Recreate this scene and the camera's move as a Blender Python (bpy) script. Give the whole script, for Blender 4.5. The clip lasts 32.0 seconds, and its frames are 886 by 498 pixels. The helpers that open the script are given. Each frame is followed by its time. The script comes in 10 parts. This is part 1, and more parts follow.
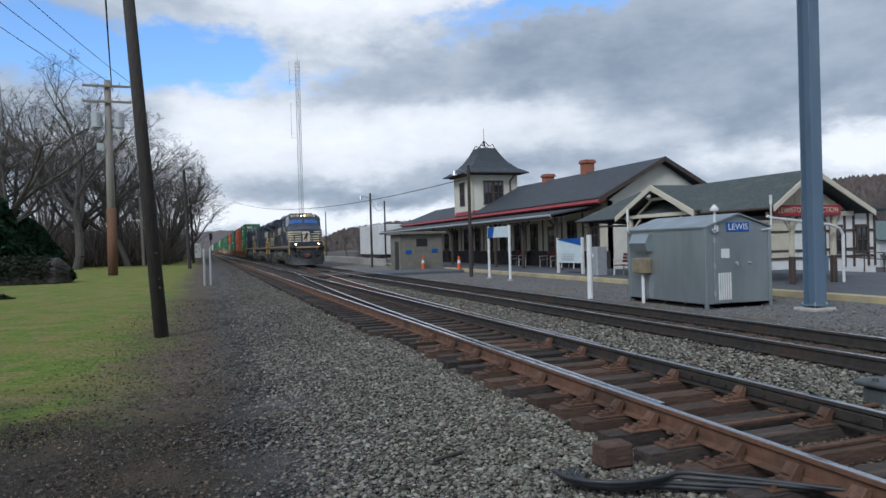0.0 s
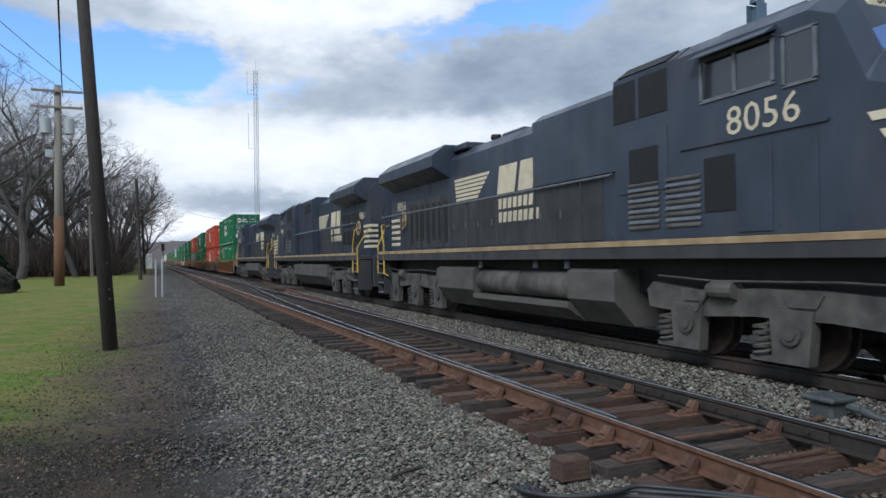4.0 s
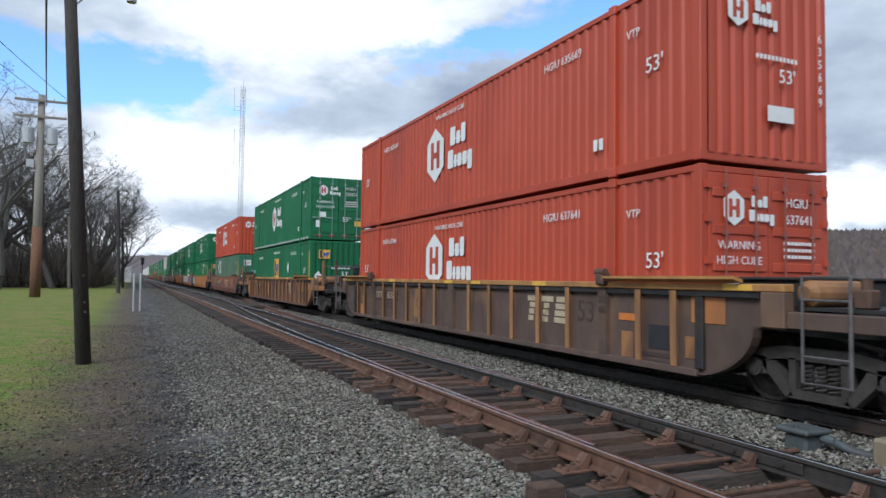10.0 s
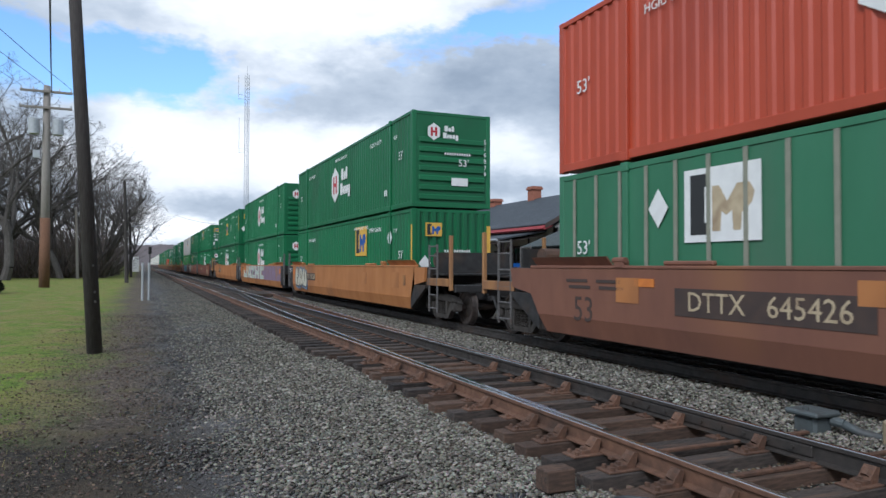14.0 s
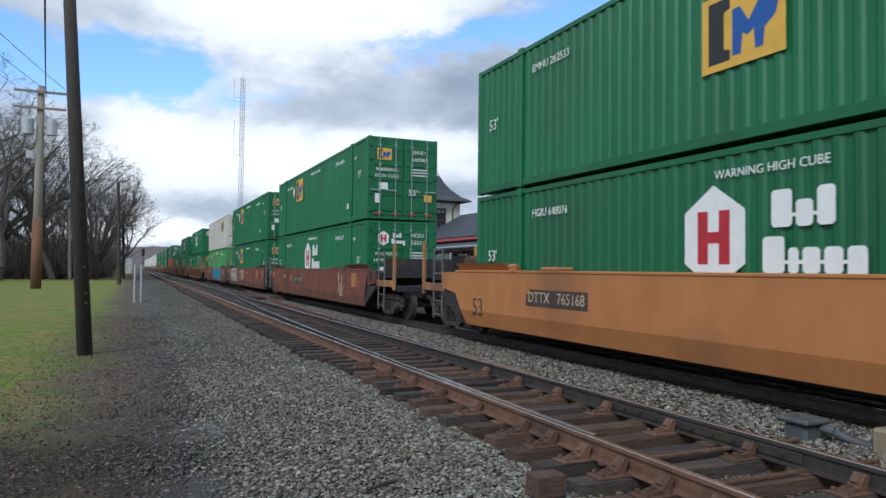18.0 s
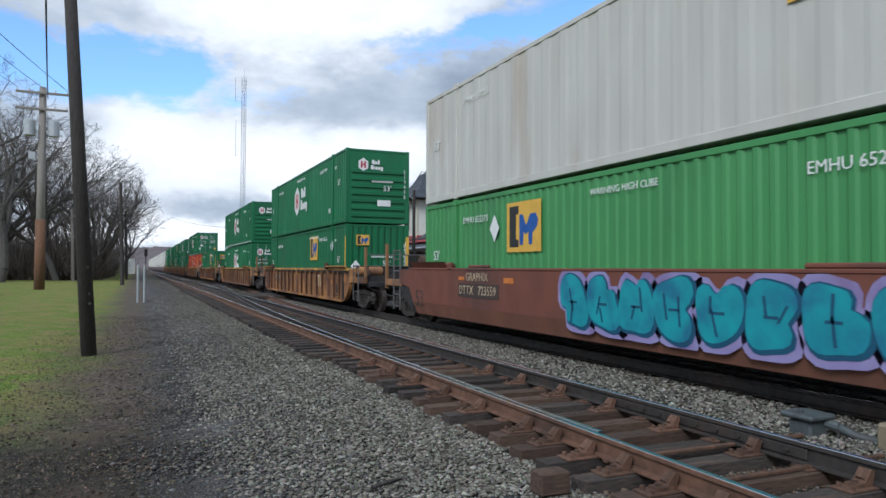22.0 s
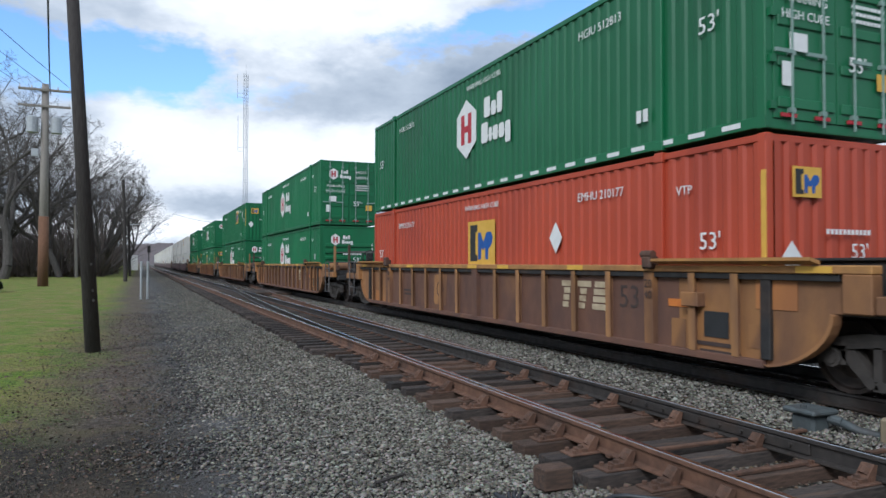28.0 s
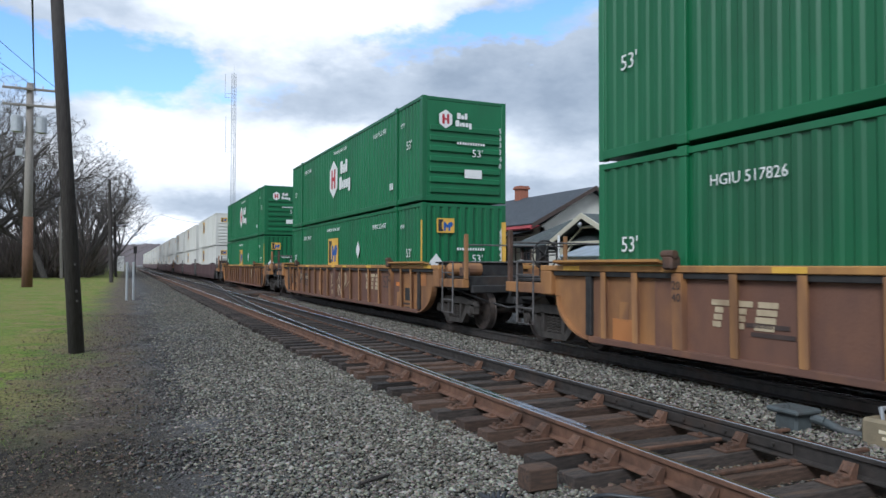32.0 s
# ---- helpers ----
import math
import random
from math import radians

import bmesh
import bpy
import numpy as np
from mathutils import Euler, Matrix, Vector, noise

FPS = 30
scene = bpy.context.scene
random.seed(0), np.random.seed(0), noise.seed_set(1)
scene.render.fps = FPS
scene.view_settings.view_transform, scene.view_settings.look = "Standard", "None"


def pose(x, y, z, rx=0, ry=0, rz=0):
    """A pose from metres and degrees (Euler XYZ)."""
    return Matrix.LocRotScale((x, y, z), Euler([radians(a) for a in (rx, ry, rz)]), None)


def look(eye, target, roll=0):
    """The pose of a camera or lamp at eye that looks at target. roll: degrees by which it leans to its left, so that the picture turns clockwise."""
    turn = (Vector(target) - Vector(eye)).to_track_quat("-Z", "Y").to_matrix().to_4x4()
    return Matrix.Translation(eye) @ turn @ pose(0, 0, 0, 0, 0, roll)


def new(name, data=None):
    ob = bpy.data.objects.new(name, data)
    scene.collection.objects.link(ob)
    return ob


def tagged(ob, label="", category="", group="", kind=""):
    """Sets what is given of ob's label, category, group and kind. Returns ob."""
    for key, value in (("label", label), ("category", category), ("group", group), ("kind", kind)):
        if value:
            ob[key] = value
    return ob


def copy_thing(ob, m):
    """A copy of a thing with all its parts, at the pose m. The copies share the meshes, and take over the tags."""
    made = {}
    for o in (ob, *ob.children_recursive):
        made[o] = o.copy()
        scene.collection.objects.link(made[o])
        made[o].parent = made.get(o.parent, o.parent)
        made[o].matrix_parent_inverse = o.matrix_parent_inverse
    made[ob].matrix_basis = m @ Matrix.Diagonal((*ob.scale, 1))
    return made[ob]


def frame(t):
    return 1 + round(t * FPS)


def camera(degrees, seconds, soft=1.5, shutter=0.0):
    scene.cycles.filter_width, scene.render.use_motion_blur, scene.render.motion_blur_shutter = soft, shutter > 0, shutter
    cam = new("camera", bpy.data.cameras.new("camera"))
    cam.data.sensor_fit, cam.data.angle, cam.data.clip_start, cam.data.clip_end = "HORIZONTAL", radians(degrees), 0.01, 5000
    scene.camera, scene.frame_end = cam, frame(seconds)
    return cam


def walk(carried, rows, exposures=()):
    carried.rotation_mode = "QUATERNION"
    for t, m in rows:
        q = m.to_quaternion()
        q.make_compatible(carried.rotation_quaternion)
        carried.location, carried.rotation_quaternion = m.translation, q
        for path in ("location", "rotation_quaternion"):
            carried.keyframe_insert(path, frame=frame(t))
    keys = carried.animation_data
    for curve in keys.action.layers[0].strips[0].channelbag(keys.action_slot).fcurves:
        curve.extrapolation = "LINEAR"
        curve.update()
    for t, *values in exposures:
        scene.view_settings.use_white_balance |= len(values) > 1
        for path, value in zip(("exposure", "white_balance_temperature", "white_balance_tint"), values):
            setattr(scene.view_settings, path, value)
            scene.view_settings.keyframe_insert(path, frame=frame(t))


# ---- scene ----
cam = camera(64.83, 32.0, shutter=0.06)
EYE = 1.837
ROWS = [
    (0.0, 0.000, -0.000, 0.000, -19.00, -0.38, 1.58),
    (0.5, -0.009, 0.004, -0.001, -19.41, -0.37, 2.09),
    (1.0, -0.028, 0.008, 0.001, -21.19, -0.51, 1.71),
    (1.5, -0.004, 0.019, -0.009, -21.36, -0.36, 1.21),
    (2.0, -0.022, 0.004, -0.002, -21.62, -0.20, 1.16),
    (2.5, -0.003, 0.035, -0.011, -21.31, -0.06, 1.23),
    (3.0, -0.013, 0.024, -0.003, -21.42, 0.33, 1.00),
    (3.5, -0.028, 0.008, 0.000, -22.22, 0.58, 0.87),
    (5.5, -0.027, 0.021, 0.003, -22.67, 0.95, 0.93),
    (6.0, -0.002, 0.055, -0.008, -22.39, 1.45, 0.67),
    (6.5, -0.007, 0.057, -0.009, -22.40, 2.06, 0.77),
    (7.0, -0.015, 0.034, -0.001, -22.49, 2.19, 0.78),
    (7.5, -0.021, 0.022, 0.001, -22.84, 2.20, 0.72),
    (8.0, -0.010, 0.028, -0.001, -22.72, 2.27, 0.77),
    (8.5, -0.026, 0.023, 0.010, -23.24, 2.24, 0.57),
    (9.0, -0.016, 0.024, -0.004, -23.34, 2.35, 0.10),
    (9.5, -0.025, 0.016, 0.006, -23.50, 2.32, 0.03),
    (10.0, -0.009, 0.007, 0.004, -23.93, 2.47, -0.70),
    (10.5, -0.028, -0.010, 0.012, -24.33, 2.42, -0.27),
    (11.0, -0.020, 0.010, 0.002, -24.48, 2.26, -0.30),
    (11.5, -0.006, 0.013, -0.003, -24.10, 1.94, -0.30),
    (12.0, -0.006, 0.011, -0.001, -23.94, 1.97, -0.33),
    (12.5, 0.001, 0.014, -0.003, -23.01, 1.60, -0.43),
    (13.0, -0.007, 0.030, -0.007, -22.26, 1.26, -0.59),
    (13.5, -0.020, 0.004, -0.003, -22.25, 1.15, -0.56),
    (14.0, -0.036, 0.004, 0.005, -23.41, 1.35, -0.11),
    (14.5, -0.022, 0.003, 0.002, -24.11, 1.44, -0.14),
    (16.5, -0.025, 0.004, 0.002, -24.78, 1.47, -0.55),
    (17.0, -0.006, 0.000, -0.001, -24.39, 1.45, -0.37),
    (17.5, -0.001, 0.014, -0.008, -24.00, 1.62, -0.43),
    (18.0, -0.010, 0.011, -0.002, -23.89, 1.74, -0.65),
    (18.5, -0.002, 0.019, -0.006, -23.49, 1.76, -0.58),
    (19.0, -0.003, 0.025, -0.001, -23.35, 1.68, -0.22),
    (19.5, -0.017, 0.018, 0.000, -23.44, 1.63, -0.27),
    (20.0, -0.005, 0.021, -0.004, -23.24, 1.69, -0.10),
    (20.5, -0.021, 0.013, 0.006, -23.42, 1.62, -0.18),
    (21.0, -0.015, 0.017, 0.001, -23.54, 1.67, -0.32),
    (21.5, -0.024, 0.008, -0.002, -23.73, 1.66, -0.39),
    (22.0, -0.015, 0.014, -0.004, -23.69, 1.59, -0.24),
    (22.5, -0.008, 0.024, -0.006, -23.64, 1.63, -0.12),
    (23.0, -0.013, 0.014, -0.002, -23.67, 1.62, -0.29),
    (23.5, -0.014, 0.011, -0.001, -23.65, 1.54, -0.37),
    (24.0, -0.011, 0.018, -0.003, -23.59, 1.48, -0.52),
    (24.5, -0.017, 0.012, -0.001, -23.66, 1.45, -0.60),
    (26.5, -0.006, 0.011, -0.003, -23.77, 1.36, -0.45),
    (27.0, -0.002, 0.018, -0.005, -23.55, 1.21, -0.48),
    (27.5, -0.001, 0.011, -0.001, -23.34, 1.18, -0.38),
    (28.0, -0.019, 0.006, 0.002, -23.48, 1.23, -0.09),
    (28.5, -0.029, 0.007, 0.007, -24.05, 1.22, -0.15),
    (29.0, -0.018, 0.000, 0.006, -24.23, 1.30, -0.05),
    (29.5, -0.020, -0.001, 0.007, -24.58, 1.40, -0.06),
    (30.0, -0.018, -0.001, 0.004, -24.74, 1.47, -0.43),
    (30.5, -0.010, -0.008, 0.008, -24.73, 1.45, -0.39),
    (31.0, -0.004, -0.001, 0.001, -24.71, 1.35, -0.34),
    (31.5, -0.009, -0.010, 0.006, -24.79, 1.29, -0.21),
    (32.0, 0.015, 0.004, -0.009, -24.41, 1.33, -0.14),
]
walk(cam, [(t, pose(x, y, EYE + z, 90 + pitch, roll, yaw)) for t, x, y, z, yaw, pitch, roll in ROWS],
     [(0.0, 0.0, 5450, 9), (3.0, 0.0, 5450, 9), (5.0, 0.28, 5450, 9), (8.0, 0.38, 5450, 9), (13.0, 0.32, 5450, 9), (20.0, 0.25, 5450, 9), (27.0, 0.26, 5450, 9), (32.0, 0.38, 5450, 9)])

# ---- sky and sun ----
world = bpy.data.worlds.new("sky")
scene.world = world
world.use_nodes = True
wt = world.node_tree
for n in list(wt.nodes):
    wt.nodes.remove(n)


def wn(kind):
    return wt.nodes.new(kind)


def wmath(op, a, b=None, clamp=False):
    n = wt.nodes.new("ShaderNodeMath")
    n.operation, n.use_clamp = op, clamp
    for i, v in enumerate((a, b)):
        if v is None:
            continue
        if isinstance(v, (int, float)):
            n.inputs[i].default_value = v
        else:
            wt.links.new(v, n.inputs[i])
    return n.outputs[0]


def wmix(f, a, b):
    n = wt.nodes.new("ShaderNodeMix")
    n.data_type = "RGBA"
    wt.links.new(f, n.inputs[0])
    for i, v in ((6, a), (7, b)):
        if isinstance(v, tuple):
            n.inputs[i].default_value = (*v, 1)
        else:
            wt.links.new(v, n.inputs[i])
    return n.outputs[2]


sky = wn("ShaderNodeTexSky")
sky.sky_type, sky.sun_disc = "NISHITA", False
sky.sun_elevation, sky.sun_rotation, sky.altitude = radians(40), radians(230), 150
coord = wn("ShaderNodeTexCoord")
sep = wn("ShaderNodeSeparateXYZ")
wt.links.new(coord.outputs["Generated"], sep.inputs[0])
dx, dy, dz = sep.outputs
az = wmath("MULTIPLY", wmath("ARCTAN2", dx, dy), 180 / math.pi)
el = wmath("MULTIPLY", wmath("ARCSINE", dz), 180 / math.pi)
comb = wn("ShaderNodeCombineXYZ")
wt.links.new(az, comb.inputs[0])
wt.links.new(wmath("MULTIPLY", el, 2.0), comb.inputs[1])


def cloud_noise(scale, detail, shift, rough=0.55):
    m = wn("ShaderNodeMapping")
    m.inputs["Location"].default_value = (shift, shift * 0.7, shift * 0.3)
    wt.links.new(comb.outputs[0], m.inputs[0])
    n = wn("ShaderNodeTexNoise")
    n.inputs["Scale"].default_value, n.inputs["Detail"].default_value, n.inputs["Roughness"].default_value = scale, detail, rough
    wt.links.new(m.outputs[0], n.inputs["Vector"])
    return n.outputs["Fac"]


wob1 = wmath("SUBTRACT", cloud_noise(0.07, 6, 11.0, 0.6), 0.5)
wob2 = wmath("SUBTRACT", cloud_noise(0.07, 6, 57.0, 0.6), 0.5)
azw = wmath("ADD", az, wmath("MULTIPLY", wob1, 26.0))
elw = wmath("ADD", el, wmath("MULTIPLY", wob2, 9.0))


def bank(az0, el0, wide, tall, amount):
    a = wmath("POWER", wmath("ABSOLUTE", wmath("DIVIDE", wmath("SUBTRACT", azw, az0), wide)), 2.0)
    e = wmath("POWER", wmath("ABSOLUTE", wmath("DIVIDE", wmath("SUBTRACT", elw, el0), tall)), 2.0)
    return wmath("MULTIPLY", wmath("EXPONENT", wmath("MULTIPLY", wmath("ADD", a, e), -1.0)), amount)


def total(items):
    out = items[0]
    for i in items[1:]:
        out = wmath("ADD", out, i)
    return out


# cloud banks: brightness
bright = total([
    wmath("ADD", wmath("MULTIPLY", cloud_noise(0.035, 7, 3.0), 0.5), 0.20),
    bank(11, 19.5, 9, 3.6, 0.60), bank(25, 22, 9, 2.6, 0.25), bank(2, 9, 10, 4.0, 0.40), bank(14, 9.0, 10, 2.6, 0.38), bank(34, 8.5, 12, 2.0, 0.22),
    bank(6, 2.6, 14, 1.2, 0.75), bank(22, 2.6, 7, 1.3, 0.6), bank(49, 6.4, 8, 1.5, 0.75), bank(24, 11, 6, 1.4, 0.18),
    bank(23, 14.0, 13, 2.4, -0.13), bank(38, 12.5, 13, 3.2, -0.10), bank(11, 4.8, 8, 1.0, -0.28), bank(27, 6.0, 8, 1.2, -0.15),
    bank(45, 9.5, 9, 1.8, -0.20),
])
bright = wmath("ADD", bright, wmath("MULTIPLY", wmath("SUBTRACT", cloud_noise(0.16, 6, 31.0), 0.5), 0.60), True)
# gaps of blue
blue = total([
    wmath("MULTIPLY", wmath("SUBTRACT", cloud_noise(0.045, 6, 83.0), 0.56), 1.2),
    bank(-5, 15.5, 8.5, 3.8, 0.95), bank(4.5, 14.2, 5, 2.2, 0.8), bank(-11, 17, 8, 4, 0.5), bank(27, 17.8, 9, 1.5, 1.15), bank(36, 20.5, 6, 1.8, 0.8),
    bank(12, 19.5, 8, 2.6, -0.75), bank(2, 8, 12, 3.0, -0.6), bank(-3.5, 17.8, 6.0, 2.0, -1.15), bank(40, 10, 16, 6, -0.5), bank(-6, 20.5, 5, 1.2, -0.35),
])
blue = wmath("ADD", blue, wmath("MULTIPLY", wmath("SUBTRACT", cloud_noise(0.12, 7, 141.0, 0.62), 0.5), 0.75))
blue = wmath("MULTIPLY", wmath("SUBTRACT", blue, 0.16), 2.1, True)
ramp = wn("ShaderNodeValToRGB")
ramp.color_ramp.elements[0].position, ramp.color_ramp.elements[0].color = 0.0, (0.195, 0.225, 0.268, 1)
ramp.color_ramp.elements[1].position, ramp.color_ramp.elements[1].color = 1.0, (1.02, 0.96, 0.88, 1)
for p, c in ((0.25, (0.32, 0.35, 0.385, 1)), (0.5, (0.51, 0.525, 0.535, 1)), (0.75, (0.84, 0.805, 0.755, 1))):
    e_ = ramp.color_ramp.elements.new(p)
    e_.color = c
wt.links.new(bright, ramp.inputs[0])
skyc = wn("ShaderNodeVectorMath")
skyc.operation = "MULTIPLY"
wt.links.new(sky.outputs[0], skyc.inputs[0])
skyc.inputs[1].default_value = (0.155, 0.172, 0.190)
col = wmix(blue, ramp.outputs[0], skyc.outputs[0])
bg = wn("ShaderNodeBackground")
wt.links.new(col, bg.inputs[0])
bg.inputs[1].default_value = 1.0
wo = wn("ShaderNodeOutputWorld")
wt.links.new(bg.outputs[0], wo.inputs[0])

sun_data = bpy.data.lights.new("sun", "SUN")
sun_data.energy, sun_data.angle, sun_data.color = 2.0, radians(20), (1.0, 0.96, 0.90)
sun = new("sun", sun_data)
sun.matrix_world = look((-38, -32, 41), (0, 0, 0))


# ---- materials ----
def material(name, c1, c2=None, scale=6.0, rough=0.7, metal=0.0, dirt=None, dirt_amount=0.0, dirt_scale=1.2, bump=0.0, bump_scale=40.0,
             stretch=(1, 1, 1), spread=0.0, emit=None, coat=0.0, rough_var=0.1):
    """Two-scale procedural surface: grain between c1 and c2, stains of dirt, fine relief; spread: change from piece to piece."""
    m = bpy.data.materials.new(name)
    m.use_nodes = True
    t = m.node_tree
    b = t.nodes["Principled BSDF"]
    L = t.links.new
    tc = t.nodes.new("ShaderNodeTexCoord")
    mp = t.nodes.new("ShaderNodeMapping")
    mp.inputs["Scale"].default_value = stretch
    L(tc.outputs["Object"], mp.inputs[0])

    def noise_tex(s, d):
        n = t.nodes.new("ShaderNodeTexNoise")
        n.inputs["Scale"].default_value, n.inputs["Detail"].default_value = s, d
        L(mp.outputs[0], n.inputs["Vector"])
        return n.outputs["Fac"]

    def mix(f, a, b_, kind="MIX"):
        n = t.nodes.new("ShaderNodeMix")
        n.data_type, n.blend_type = "RGBA", kind
        for i, v in ((0, f), (6, a), (7, b_)):
            if isinstance(v, tuple):
                n.inputs[i].default_value = (*v, 1)
            elif isinstance(v, (int, float)):
                n.inputs[i].default_value = v
            else:
                L(v, n.inputs[i])
        return n.outputs[2]

    def spanned(v, a0, a1, b0, b1):
        n = t.nodes.new("ShaderNodeMapRange")
        L(v, n.inputs[0])
        for i, q in enumerate((a0, a1, b0, b1)):
            n.inputs[1 + i].default_value = q
        return n.outputs[0]

    grain = noise_tex(scale, 5)
    colour = mix(spanned(grain, 0.3, 0.7, 0, 1), c1, c2 or tuple(min(1, v * 0.8) for v in c1))
    if dirt:
        stain = spanned(noise_tex(dirt_scale, 6), 0.62 - 0.3 * dirt_amount, 0.80 - 0.2 * dirt_amount, 0, min(1, 0.35 + dirt_amount))
        colour = mix(stain, colour, dirt)
    if spread:
        oi = t.nodes.new("ShaderNodeObjectInfo")
        colour = mix(1.0, colour, mix(oi.outputs["Random"], (1 - spread,) * 3, (1 + spread,) * 3), "MULTIPLY")
    L(colour, b.inputs["Base Color"])
    b.inputs["Metallic"].default_value = metal
    L(spanned(grain, 0.3, 0.7, max(0.02, rough - rough_var), min(1, rough + rough_var)), b.inputs["Roughness"])
    if coat:
        b.inputs["Coat Weight"].default_value = coat
    if bump:
        bp = t.nodes.new("ShaderNodeBump")
        bp.inputs["Strength"].default_value, bp.inputs["Distance"].default_value = bump, 0.02
        L(noise_tex(bump_scale, 4), bp.inputs["Height"])
        L(bp.outputs[0], b.inputs["Normal"])
    if emit:
        b.inputs["Emission Color"].default_value = (*emit[0], 1)
        b.inputs["Emission Strength"].default_value = emit[1]
    return m


